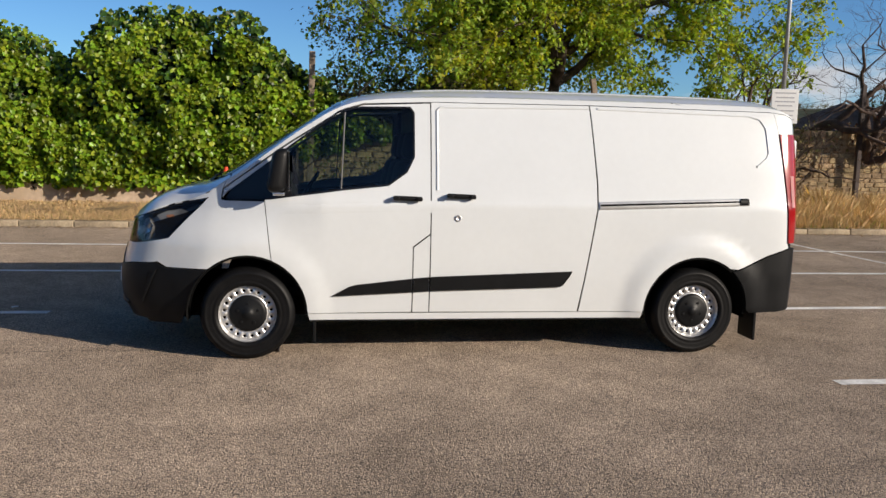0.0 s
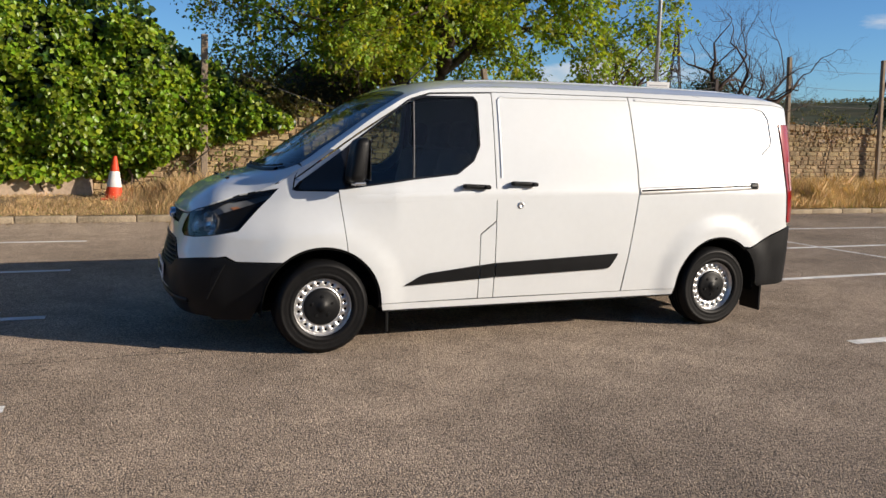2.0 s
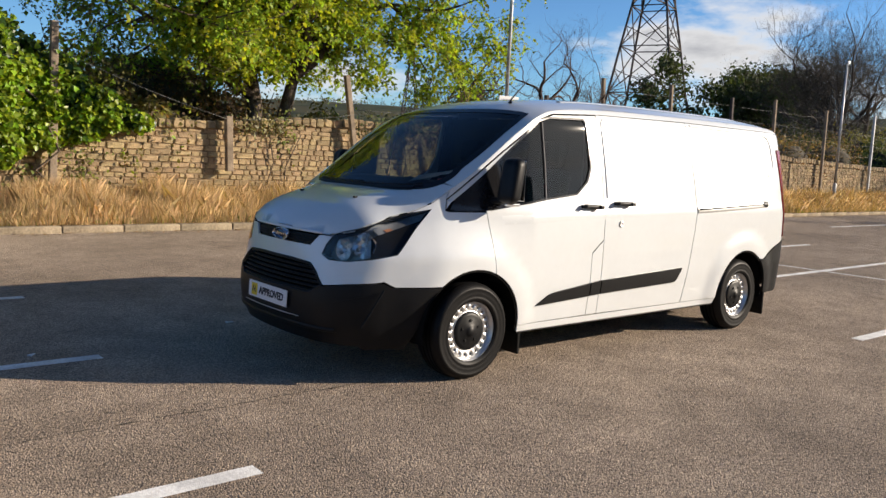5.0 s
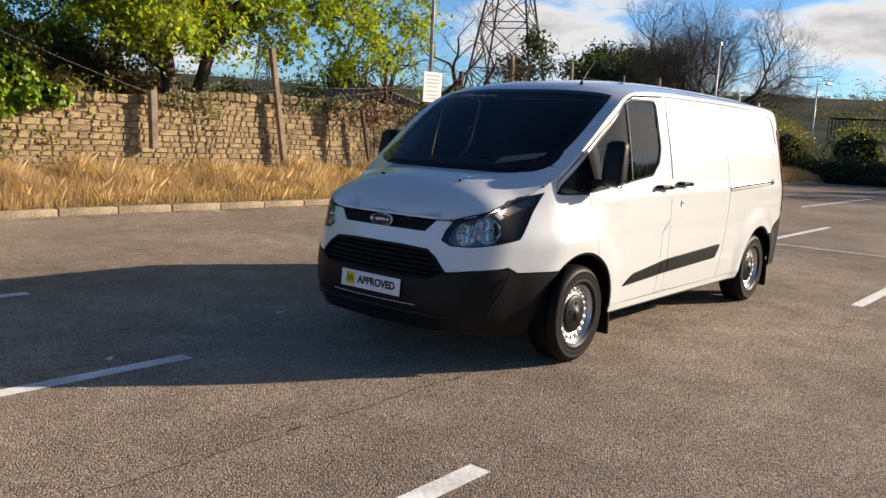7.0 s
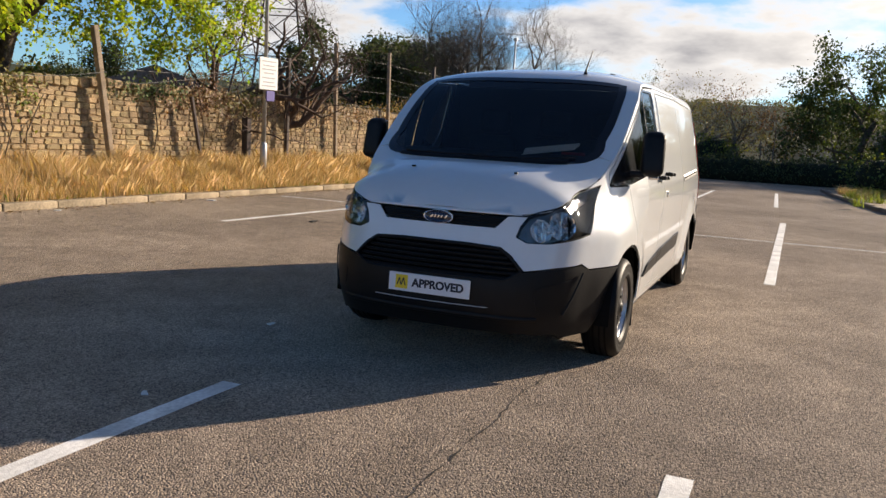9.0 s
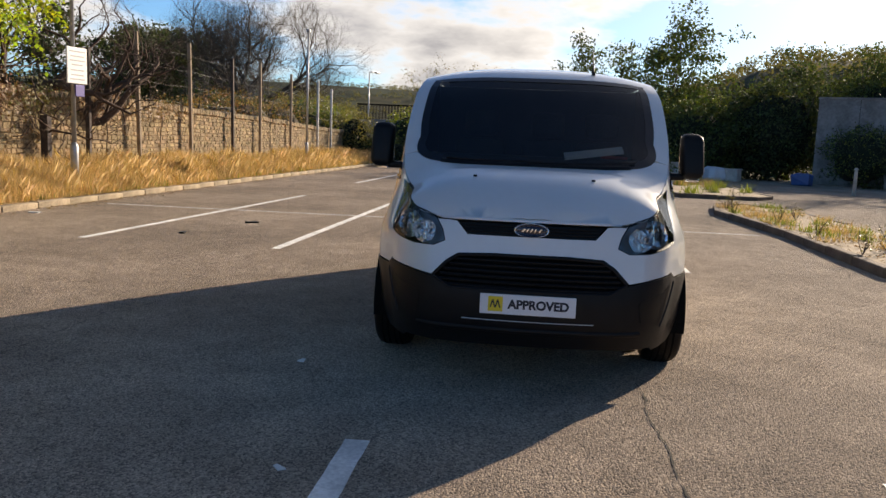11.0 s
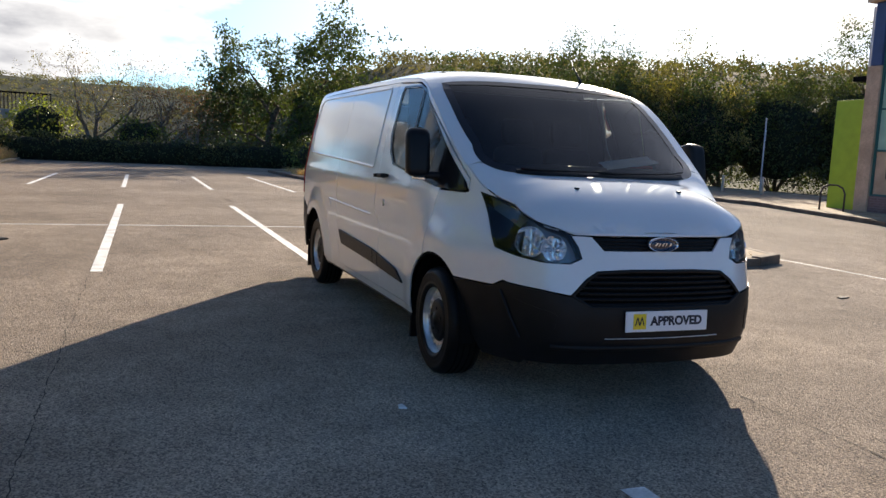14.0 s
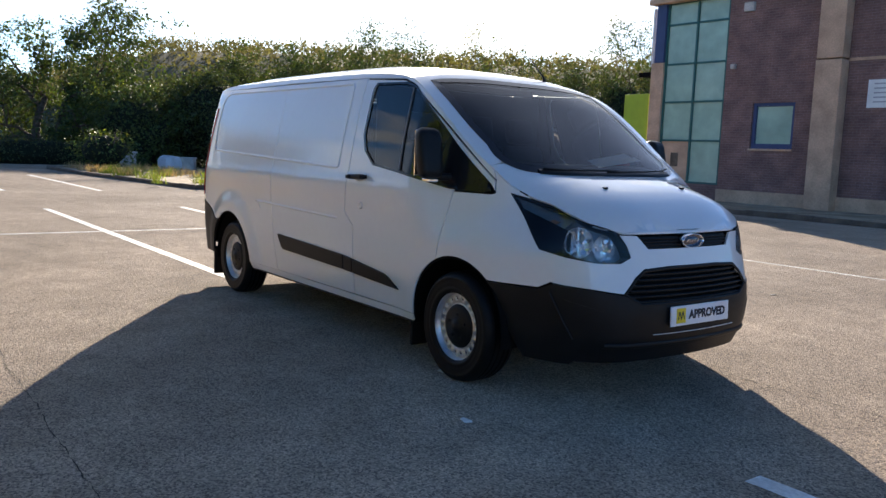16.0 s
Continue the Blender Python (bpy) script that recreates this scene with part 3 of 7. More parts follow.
def patch(name, poly, chart, mat, parent, off=0.0, thick=0.012, cell=0.06, label=""):
    """A panel: a flat outline in the chart's own terms, laid on the body with a turned-in edge."""
    bm = bmesh.new()
    face = bm.faces.new([bm.verts.new((p[0], p[1], 0)) for p in poly])
    bm.normal_update()
    bmesh.ops.triangulate(bm, faces=[face], ngon_method="EAR_CLIP")
    for axis in (0, 1):
        lo, hi = min(p[axis] for p in poly), max(p[axis] for p in poly)
        c = math.floor(lo / cell) * cell + cell
        while c < hi:
            co, no = [0, 0, 0], [0, 0, 0]
            co[axis], no[axis] = c, 1
            bmesh.ops.bisect_plane(bm, geom=bm.verts[:] + bm.edges[:] + bm.faces[:], plane_co=co, plane_no=no, dist=1e-6)
            c += cell
    bm.verts.index_update()
    P, N = [], []
    for v in bm.verts:
        a, b = v.co.x, v.co.y
        n = normal_of(chart, a, b, out_way(chart, a, b))
        P.append(chart(a, b) + n * off)
        N.append(n)
    faces, norms = [], []
    for f in bm.faces:
        idx = [v.index for v in f.verts]
        fn = Vector((0, 0, 0))
        for q0, q1 in zip(idx, idx[1:] + idx[:1]):
            fn += P[q0].cross(P[q1])
        if fn.dot(N[idx[0]]) < 0:
            idx.reverse()
        faces.append(tuple(idx))
        norms += [N[i] for i in idx]
    inner = {}
    nv = len(P)
    verts = list(P)
    for e in bm.edges:
        if len(e.link_faces) == 1:
            i, j = e.verts[0].index, e.verts[1].index
            for k in (i, j):
                if k not in inner:
                    inner[k] = nv
                    verts.append(P[k] - N[k] * thick)
                    nv += 1
            mid = e.link_faces[0].calc_center_median()
            c3 = chart(mid.x, mid.y) + N[i] * off
            fn = (P[j] - P[i]).cross(-N[i])
            quad = (i, j, inner[j], inner[i])
            if fn.dot(c3 - P[i]) > 0:
                quad, fn = (j, i, inner[i], inner[j]), -fn
            fn = fn.normalized() if fn.length > 1e-9 else N[i]
            faces.append(quad)
            norms += [fn] * 4
    bm.free()
    return part(name, mesh_from(name, verts, faces, mat, True, norms), mat, parent, label)


def rounded(poly, r=0.03, n=4):
    """The outline with its corners rounded."""
    out = []
    m = len(poly)
    for i in range(m):
        p0, p1, p2 = (Vector(poly[(i + k - 1) % m]) for k in range(3))
        d0, d2 = p0 - p1, p2 - p1
        if d0.length < 1e-6 or d2.length < 1e-6:
            continue
        q = min(r, d0.length * 0.45, d2.length * 0.45)
        a, b = p1 + d0.normalized() * q, p1 + d2.normalized() * q
        if d0.normalized().dot(d2.normalized()) < -0.985:
            out.append(tuple(p1))
            continue
        for k in range(n + 1):
            t = k / n
            out.append(tuple((1 - t) ** 2 * a + 2 * t * (1 - t) * p1 + t * t * b))
    return out


def shrunk(poly, g=0.0028):
    """The outline drawn in by g, to leave a gap to its neighbour."""
    area = sum(a[0] * b[1] - b[0] * a[1] for a, b in zip(poly, poly[1:] + poly[:1]))
    sg = 1 if area > 0 else -1
    out = []
    m = len(poly)
    for i in range(m):
        p0, p1, p2 = (Vector(poly[(i + k - 1) % m]) for k in range(3))
        e0, e1 = (p1 - p0).normalized(), (p2 - p1).normalized()
        n0, n1 = Vector((-e0.y, e0.x)) * sg, Vector((-e1.y, e1.x)) * sg
        b = n0 + n1
        k = g / max(0.35, 1 + n0.dot(n1)) if b.length > 1e-6 else 0
        out.append(tuple(p1 + b * k))
    return out


def ribbon(name, line, width, chart, mat, parent, off=0.002, high=0.0, label="", step=0.04):
    """A strip that follows a line on the body; with high, a rounded bead."""
    pts = []
    for a, b in zip(line, line[1:]):
        a, b = Vector(a), Vector(b)
        n = max(1, int((b - a).length / step))
        pts += [a + (b - a) * k / n for k in range(n)]
    pts.append(Vector(line[-1]))
    rows = ((-0.5, 0.0), (-0.3, high), (0.3, high), (0.5, 0.0)) if high else ((-0.5, 0.0), (0.5, 0.0))
    vs, fs = [], []
    for i, p in enumerate(pts):
        d = (pts[min(i + 1, len(pts) - 1)] - pts[max(i - 1, 0)]).normalized()
        w = Vector((-d.y, d.x))
        for k, h in rows:
            q = p + w * width * k
            n = normal_of(chart, q.x, q.y, out_way(chart, q.x, q.y))
            vs.append(chart(q.x, q.y) + n * (off + h))
    r = len(rows)
    for i in range(len(pts) - 1):
        for k in range(r - 1):
            fs.append((i * r + k, i * r + k + 1, (i + 1) * r + k + 1, (i + 1) * r + k))
    return part(name, mesh_from(name, vs, fs, mat, bool(high)), mat, parent, label)


def X(pts, side=-1):
    """Flank points (x, z) in the skirt's own terms."""
    return [(u_of_x(x, z, side), z) for x, z in pts]


def Yp(pts):
    return [(u_of_y(y, z), z) for y, z in pts]


def arch_pts(cx, r, a0, a1, n=14, cz=0.33):
    return [(cx + r * math.cos(radians(a0 + (a1 - a0) * i / n)), cz + r * math.sin(radians(a0 + (a1 - a0) * i / n))) for i in range(n + 1)]


van = thing("van", "white panel van with black bumpers and steel wheels", "van")
FW, RW, ARCH = -1.68, 1.628, 0.412

# bonnet: from the shut line over the nose back to the foot of the screen
front_u = u_of_x(-1.80, shoulder(-1.80), 1)
rim = []
for k in range(49):
    u = -front_u + 2 * front_u * k / 48
    lo, hi = 0.9, 1.32
    for _ in range(30):
        mid = (lo + hi) / 2
        if shoulder(skirt(u, mid).x) > mid:
            lo = mid
        else:
            hi = mid
    p = skirt(u, lo)
    rim.append((p.x + 0.004, p.y * 0.995))


def cowl(y):
    return min(-1.80, -1.985 + 0.16 * (abs(y) / 0.74) ** 4)


REACH = edge_y(-1.80) - 0.012
back = [(cowl(y), y) for y in np.linspace(REACH, -REACH, 25)]
patch("bonnet", rim + back, cap, M_PAINT, van, cell=0.05)
# the black scuttle below the screen
# windscreen
def screen_edge(x):
    return edge_y(x) - 0.115 - 0.02 * smoothstep(-1.45, -1.85, x)


SC_TOP = -1.06
low_c = [(cowl(y) + 0.012, y) for y in np.linspace(-0.60, 0.60, 19)]
side_x = np.linspace(-1.66, SC_TOP, 9)


def bend(p, q, r, n=7):
    """Points of a rounded corner from p to r, drawn towards q; both ends left out."""
    return [tuple((1 - t) ** 2 * p[i] + 2 * t * (1 - t) * q[i] + t * t * r[i] for i in (0, 1)) for t in np.linspace(0, 1, n + 2)[1:-1]]


corner = bend(low_c[-1], (cowl(0.74) - 0.005, 0.775), (side_x[0], screen_edge(side_x[0])))
top_c = [(SC_TOP - 0.03 * (1 - (y / 0.70) ** 2), y) for y in np.linspace(0.66, -0.66, 11)]
screen_poly = low_c + corner + [(x, screen_edge(x)) for x in side_x] + top_c + [(x, -screen_edge(x)) for x in side_x[::-1]] + [(x, -y) for x, y in corner[::-1]]
screen = patch("windscreen", screen_poly, cap, M_SCREEN, van, off=-0.002, thick=0.004, label="large tinted windscreen")
ribbon("windscreen_border", screen_poly + screen_poly[:1], 0.055, cap, M_GLOSSB, screen, off=0.0015)
ribbon("scuttle", [(cowl(y) - 0.004, y) for y in np.linspace(-0.58, 0.58, 25)], 0.04, cap, M_BLACK, van, off=0.003, high=0.008)
# roof with both screen pillars
ring_l = [(x, -edge_y(x) + 0.001) for x in np.linspace(-1.797, 2.46, 60)]
ring_r = [(x, edge_y(x) - 0.001) for x in np.linspace(2.46, -1.797, 60)]
inner_r = [(x, screen_edge(x) + 0.005) for x in np.linspace(-1.797, SC_TOP, 10)]
inner_t = [(SC_TOP + 0.012 - 0.03 * (1 - (y / 0.70) ** 2), y) for y in np.linspace(0.66, -0.66, 11)]
inner_l = [(x, -screen_edge(x) - 0.005) for x in np.linspace(SC_TOP, -1.797, 10)]
patch("roof", ring_l + ring_r + inner_r + inner_t + inner_l, cap, M_PAINT, van, cell=0.08)
for y in (-0.52, 0.52):
    ribbon("roof_rib", [(x, y) for x in np.linspace(-0.5, 2.3, 8)], 0.05, cap, M_PAINT, van, off=0.0005, high=0.006, step=0.2)

# nose: painted cover, two grilles, bumper
HL = [("y", 0.476, 0.825), ("y", 0.492, 0.885), ("y", 0.53, 0.945), ("y", 0.575, 0.970), ("x", -2.38, 1.012), ("x", -2.25, 1.057), ("x", -2.09, 1.098), ("x", -1.957, 1.130), ("x", -2.095, 0.99),
      ("x", -2.228, 0.847), ("x", -2.37, 0.815), ("y", 0.66, 0.795), ("y", 0.54, 0.795)]


def side_pts(pts, side):
    return [(u_of_x(a, z, side) if k == "x" else u_of_y(side * a, z), z) for k, a, z in pts]


half = [("y", 0.35, 0.868), ("y", 0.415, 0.938), ("y", 0.50, 0.945), ("y", 0.528, 0.945), ("y", 0.492, 0.885), ("y", 0.476, 0.825), ("y", 0.54, 0.795), ("y", 0.66, 0.795), ("x", -2.37, 0.815), ("x", -2.224, 0.847),
        ("x", -2.3135, 0.675), ("y", 0.79, 0.668), ("y", 0.68, 0.655), ("y", 0.545, 0.635), ("y", 0.47, 0.712), ("y", 0.40, 0.757), ("y", 0.2, 0.767)]
cover = side_pts(half, 1) + side_pts(half, -1)[::-1]
patch("nose_cover", shrunk(cover, 0.002), skirt, M_PAINT, van, cell=0.05)
slot = side_pts([("y", 0.345, 0.872), ("y", 0.405, 0.937)], 1) + side_pts([("y", 0.345, 0.872), ("y", 0.405, 0.937)], -1)[::-1]
gr = patch("upper_grille", slot, skirt, M_BLACK, van, off=-0.022, thick=0.02, cell=0.05)
for z in (0.888, 0.905, 0.921):
    ribbon("grille_bar", [(u, z) for u in np.linspace(u_of_y(-0.37, z), u_of_y(0.37, z), 16)], 0.010, skirt, M_BLACK, gr, off=-0.016, high=0.012)
mouth = side_pts([("y", 0.535, 0.633), ("y", 0.46, 0.712), ("y", 0.395, 0.754), ("y", 0.2, 0.764)], 1)
mouth = [(-u, z) for u, z in mouth] + mouth[::-1]
mouth = mouth + Yp([(0.44, 0.575), (-0.44, 0.575)])
lg = patch("lower_grille", mouth, skirt, M_DARK, van, off=-0.035, thick=0.03, cell=0.05)
for i, z in enumerate((0.59, 0.618, 0.648, 0.677, 0.706, 0.734)):
    w = 0.45 + 0.06 * (1 - abs(z - 0.632) / 0.1) if z < 0.67 else 0.53 - (z - 0.632) * 1.15
    ribbon("grille_bar", [(u, z) for u in np.linspace(u_of_y(-w, z), u_of_y(w, z), 18)], 0.016, skirt, M_BLACK, lg, off=-0.028, high=0.022)
ribbon("grille_frame", [p for p in mouth] + mouth[:1], 0.02, skirt, M_BLACK, lg, off=0.0, high=0.006)
bhalf = [("y", 0.44, 0.57), ("y", 0.54, 0.627), ("y", 0.68, 0.650), ("y", 0.79, 0.663), ("x", -2.322, 0.669), ("x", -2.245, 0.634), ("x", -2.03, 0.636)]
ahalf = [("x", x, z) for x, z in arch_pts(FW, ARCH, 132, 172, 8)]
chalf = [("x", -2.15, 0.24), ("x", -2.379, 0.233), ("y", 0.7, 0.255), ("y", 0.4, 0.258)]
full = bhalf + ahalf + chalf
bump = patch("front_bumper", side_pts(full, 1) + side_pts(full, -1)[::-1], skirt, M_BLACK, van, off=0.006, thick=0.03, cell=0.05, label="black moulded plastic front bumper")
# fog lamp recess panels, lip and chrome line
for sd in (-1, 1):
    rec = side_pts([("y", 0.60, 0.535), ("y", 0.76, 0.585), ("x", -2.375, 0.598), ("x", -2.40, 0.50), ("y", 0.76, 0.43), ("y", 0.62, 0.41)], sd)
    patch("fog_panel", rounded(rec, 0.03), skirt, M_BLACK, bump, off=0.008, thick=0.010, cell=0.05)
    ribbon("crease", side_pts([("x", -2.311, 0.625), ("x", -2.379, 0.48), ("x", -2.421, 0.384)], sd), 0.012, skirt, M_BLACK, bump, off=0.012, high=0.008)
ribbon("chrome_strip", [(u, 0.412) for u in np.linspace(u_of_y(-0.36, 0.41), u_of_y(0.36, 0.41), 20)], 0.005, skirt, M_STEEL, bump, off=0.010, high=0.003)
ribbon("lip", [(u, 0.355) for u in np.linspace(u_of_y(-0.62, 0.36), u_of_y(0.62, 0.36), 20)], 0.03, skirt, M_BLACK, bump, off=0.006, high=0.010)

ribbon("bonnet_gap", [(u, 0.942) for u in np.linspace(u_of_y(-0.52, 0.942), u_of_y(0.52, 0.942), 30)], 0.006, skirt, M_DARK, van, off=0.001)
ribbon("bonnet_lip", [(u, 0.953) for u in np.linspace(u_of_y(-0.43, 0.953), u_of_y(0.43, 0.953), 24)], 0.018, skirt, M_PAINT, van, off=0.0, high=0.004)
# badge: plain enamel oval with a chrome rim
bz = 0.905
bx = skirt(0, bz).x - 0.004
badge = part("badge", lathe("badge", [(0.0, -0.012), (0.86, -0.012), (0.9, -0.008), (0.92, 0.0), (0.92, 0.02)], M_BADGE, 40), M_BADGE, van)
badge.matrix_local = pose(bx, 0.0, bz, 0, 0, -90) @ Matrix.Diagonal((0.098, 0.8, 0.04, 1))
rimb = part("badge_rim", lathe("badge_rim", [(0.86, -0.012), (0.9, -0.022), (0.97, -0.022), (1.0, -0.01), (1.0, 0.02), (0.86, 0.02)], M_CHROME, 40), M_CHROME, badge)
mark_v, mark_f = [], []
for c0, w in ((-0.55, 0.10), (-0.30, 0.07), (-0.08, 0.07), (0.14, 0.06), (0.38, 0.09)):
    b = len(mark_v)
    mark_v += [(c0, -0.0125, -0.22), (c0 + w, -0.0125, -0.20), (c0 + w * 2.4, -0.0125, 0.20), (c0 + w * 1.4, -0.0125, 0.24)]
    mark_f.append((b, b + 1, b + 2, b + 3))
part("badge_mark", mesh_from("badge_mark", mark_v, mark_f, M_CHROME), M_CHROME, badge)

# show plate
px = skirt(0, 0.52).x - 0.012
plate = part("show_plate", box_bm(-0.26, 0.26, -0.004, 0.006, -0.055, 0.055, 0.004), M_PLATE, van, "white plate with a yellow square and black lettering")
plate.matrix_local = pose(px, 0.0, 0.505, -3, 0, -90)
part("yellow_square", box_bm(-0.215, -0.135, -0.006, -0.003, -0.04, 0.042, 0.002), M_YEL, plate)
zig_v, zig_f = [], []
for c0 in (-0.203, -0.176):
    for dx0, dx1 in ((0.0, 0.013), (0.026, 0.013)):
        b = len(zig_v)
        zig_v += [(c0 + dx0 - 0.003, -0.0068, -0.02), (c0 + dx0 + 0.004, -0.0068, -0.02), (c0 + dx1 + 0.004, -0.0068, 0.024), (c0 + dx1 - 0.004, -0.0068, 0.024)]
        zig_f.append((b, b + 1, b + 2, b + 3))
part("square_mark", mesh_from("square_mark", zig_v, zig_f, M_INK), M_INK, plate)
txt = bpy.data.curves.new("lettering", "FONT")
txt.body, txt.size, txt.align_x, txt.align_y, txt.extrude, txt.offset = "APPROVED", 0.066, "CENTER", "CENTER", 0.0008, 0.0028
txt.materials.append(M_INK)
lt = new("lettering", txt)
lt.parent = plate
lt.matrix_local = pose(0.058, -0.0055, 0.0, 90, 0, 0)

# lamps in the nose
def lamp(side):
    poly = side_pts(HL, side)
    bowl = patch("headlamp", rounded(poly, 0.012), skirt, M_BOWL, van, off=-0.085, thick=0.01, cell=0.04, label="swept headlamp with clear lens and dark bowl")
    ribbon("bowl_wall", poly + poly[:1], 0.014, skirt, M_BLACK, bowl, off=-0.08, high=0.077)
    lens = patch("lens", poly, skirt, M_LENS, bowl, off=-0.002, thick=0.004, cell=0.04)
    lens.visible_shadow = False
    # two round silver reflectors side by side, each with its bulb
    for yk, z, r in ((0.615, 0.872, 0.068), (0.722, 0.900, 0.084)):
        u = side_pts([("y", yk, z)], side)[0][0]
        n = normal_of(skirt, u, z, out_way(skirt, u, z))
        way = (n + Vector((-0.8, 0, 0))).normalized()
        p = skirt(u, z) - n * 0.030
        prof = [(0.010, 0.052), (r * 0.35, 0.046), (r * 0.62, 0.032), (r * 0.85, 0.012), (r, -0.004)]
        dish = lathe("reflector", prof, M_REFL, 16, smooth=False)
        for v in dish.vertices:
            v.co += Vector((noise.noise(v.co * 60), 1.6 * noise.noise(v.co * 60 + Vector((7, 0, 0))), noise.noise(v.co * 60 + Vector((0, 7, 0))))) * 0.008
        rf = part("reflector", dish, M_REFL, bowl, "faceted silver reflector")
        rf.matrix_local = Matrix.Translation(p) @ way.to_track_quat("-Y", "Z").to_matrix().to_4x4()
        part("bulb", lathe("bulb", [(0.0, 0.004), (0.011, 0.010), (0.014, 0.045)], M_CHROME, 14), M_CHROME, rf)
        part("reflector_rib", box_bm(-0.003, 0.003, 0.012, 0.03, -r * 0.7, r * 0.7, 0.001), M_REFL, rf)
    ind = patch("indicator", side_pts([("x", -2.337, 1.003), ("x", -2.171, 1.055), ("x", -2.119, 1.039), ("x", -2.296, 0.961)], side), skirt, M_BOWL, bowl, off=-0.03, thick=0.01)
    patch("amber_cap", side_pts([("x", -2.265, 1.003), ("x", -2.223, 1.013), ("x", -2.202, 1.003), ("x", -2.244, 0.989)], side), skirt, M_AMBER, bowl, off=-0.024, thick=0.006)


lamp(-1), lamp(1)

# flanks
RAILZ = 1.125
WIN = [(-1.048, 1.752), (-0.923, 1.783), (-0.549, 1.793), (-0.523, 1.757), (-0.523, 1.445), (-0.575, 1.336), (-0.705, 1.242), (-1.027, 1.206)]


def flank(side):
    S = lambda pts: X(pts, side)
    wing = [(-1.565, 1.117), (-1.545, 0.956)] + arch_pts(FW, ARCH, 66.4, 131, 8) + [(-2.035, 0.641), (-2.245, 0.640), (-2.318, 0.680), (-2.228, 0.847), (-2.095, 0.99), (-1.957, 1.130), (-2.07, 1.105),
            (-2.07, shoulder(-2.07) - 0.002), (-1.957, shoulder(-1.957) - 0.002), (-1.91, shoulder(-1.91) - 0.002), (-1.828, shoulder(-1.828) - 0.002), (-1.853, 1.198), (-1.866, 1.125), (-1.838, 1.117)]
    patch("front_wing", shrunk(S(wing)), skirt, M_PAINT, van)
    door = arch_pts(FW, ARCH, 66.4, 2, 9) + [(-1.262, 0.327), (-0.525, 0.332), (-0.525, 0.81), (-0.402, 0.904), (-0.402, 1.83), (-0.881, 1.804), (-1.027, 1.759), (-1.526, 1.429), (-1.849, 1.195),
            (-1.859, 1.133), (-1.823, 1.174), (-1.526, 1.388)] + WIN + [(-1.565, 1.131), (-1.545, 0.956)]
    d = patch("front_door", shrunk(S(door)), skirt, M_PAINT, van)
    ribbon("waist_seal", S([(-1.807, 1.13), (-1.526, 1.135), (-1.027, 1.208), (-0.705, 1.244), (-0.575, 1.338), (-0.523, 1.445), (-0.523, 1.757), (-0.549, 1.793), (-0.923, 1.783), (-1.048, 1.752), (-1.526, 1.39), (-1.797, 1.185)]), 0.014,
           skirt, M_GLOSSB, d, off=0.002)
    q = patch("quarter_trim", S([(-1.833, 1.131), (-1.802, 1.18), (-1.526, 1.388), (-1.443, 1.445), (-1.37, 1.154), (-1.526, 1.133)]), skirt, M_GLOSSB, d, off=-0.003)
    g1 = patch("front_glass", S([(-1.459, 1.434), (-1.048, 1.736), (-1.027, 1.736), (-1.043, 1.216), (-1.391, 1.159)]), skirt, M_GLASS, d, off=-0.006, thick=0.004)
    g2 = patch("drop_glass", S([(-1.011, 1.752), (-0.923, 1.778), (-0.549, 1.788), (-0.528, 1.757), (-0.528, 1.445), (-0.58, 1.336), (-0.705, 1.247), (-1.027, 1.211)]), skirt, M_GLASS, d, off=-0.008, thick=0.004)
    ribbon("divider", S([(-1.011, 1.746), (-1.037, 1.211)]), 0.012, skirt, M_TRIM, d, off=0.0, high=0.004, label="grey window divider")
    sill = patch("sill", S([(-1.262, 0.324), (1.212, 0.324), (1.205, 0.278), (-1.252, 0.278)]), skirt, M_PAINT, van, off=-0.004, thick=0.03)
    ribbon("sill_edge", S([(-1.252, 0.272), (1.205, 0.272)]), 0.016, skirt, M_BLACK, sill, off=-0.006, high=0.004)
    cant = [(x, shoulder(x) - 0.004) for x in np.linspace(-1.826, 2.45, 40)]
    low = [(2.45, 1.785), (2.36, 1.828), (2.24, 1.842), (0.783, 1.852), (-0.361, 1.84), (-0.881, 1.815), (-1.027, 1.77), (-1.526, 1.441), (-1.846, 1.204)]
    patch("cant_rail", S(cant + low), skirt, M_PAINT, van)
    rear_edge = [(2.259, 1.84), (2.291, 1.674), (2.337, 1.216), (2.358, 0.862), (2.374, 0.81)]
    bump_line = [(2.197, 0.753), (2.072, 0.696), (1.947, 0.649)]
    qa = arch_pts(RW, ARCH, 52, 178, 16)
    low_q = [(1.212, 0.327), (0.72, 0.327), (0.772, 0.686), (0.835, 1.102), (0.835, 1.268), (0.788, 1.848)]
    if side < 0:
        patch("body_pillar", shrunk(S([(-0.522, 0.332), (-0.402, 0.332), (-0.402, 0.899), (-0.522, 0.805)]), 0.002), skirt, M_PAINT, van)
        sd = patch("sliding_door", shrunk(S([(-0.399, 0.332), (0.712, 0.327), (0.767, 0.686), (0.829, 1.102), (0.829, 1.268), (0.783, 1.848), (-0.399, 1.837)])), skirt, M_PAINT, van)
        patch("rear_quarter", shrunk(S(rear_edge + bump_line + qa + low_q)), skirt, M_PAINT, van)
        ribbon("press_line", S([(-0.355, 1.216), (-0.355, 1.778), (-0.329, 1.804), (0.777, 1.826)]), 0.02, skirt, M_PAINT, sd, off=-0.001, high=0.007)
        ribbon("press_line", S([(0.845, 1.825), (2.041, 1.807), (2.135, 1.783), (2.181, 1.715), (2.197, 1.528), (2.176, 1.486), (2.093, 1.424)]), 0.02, skirt, M_PAINT, van, off=-0.001, high=0.007)
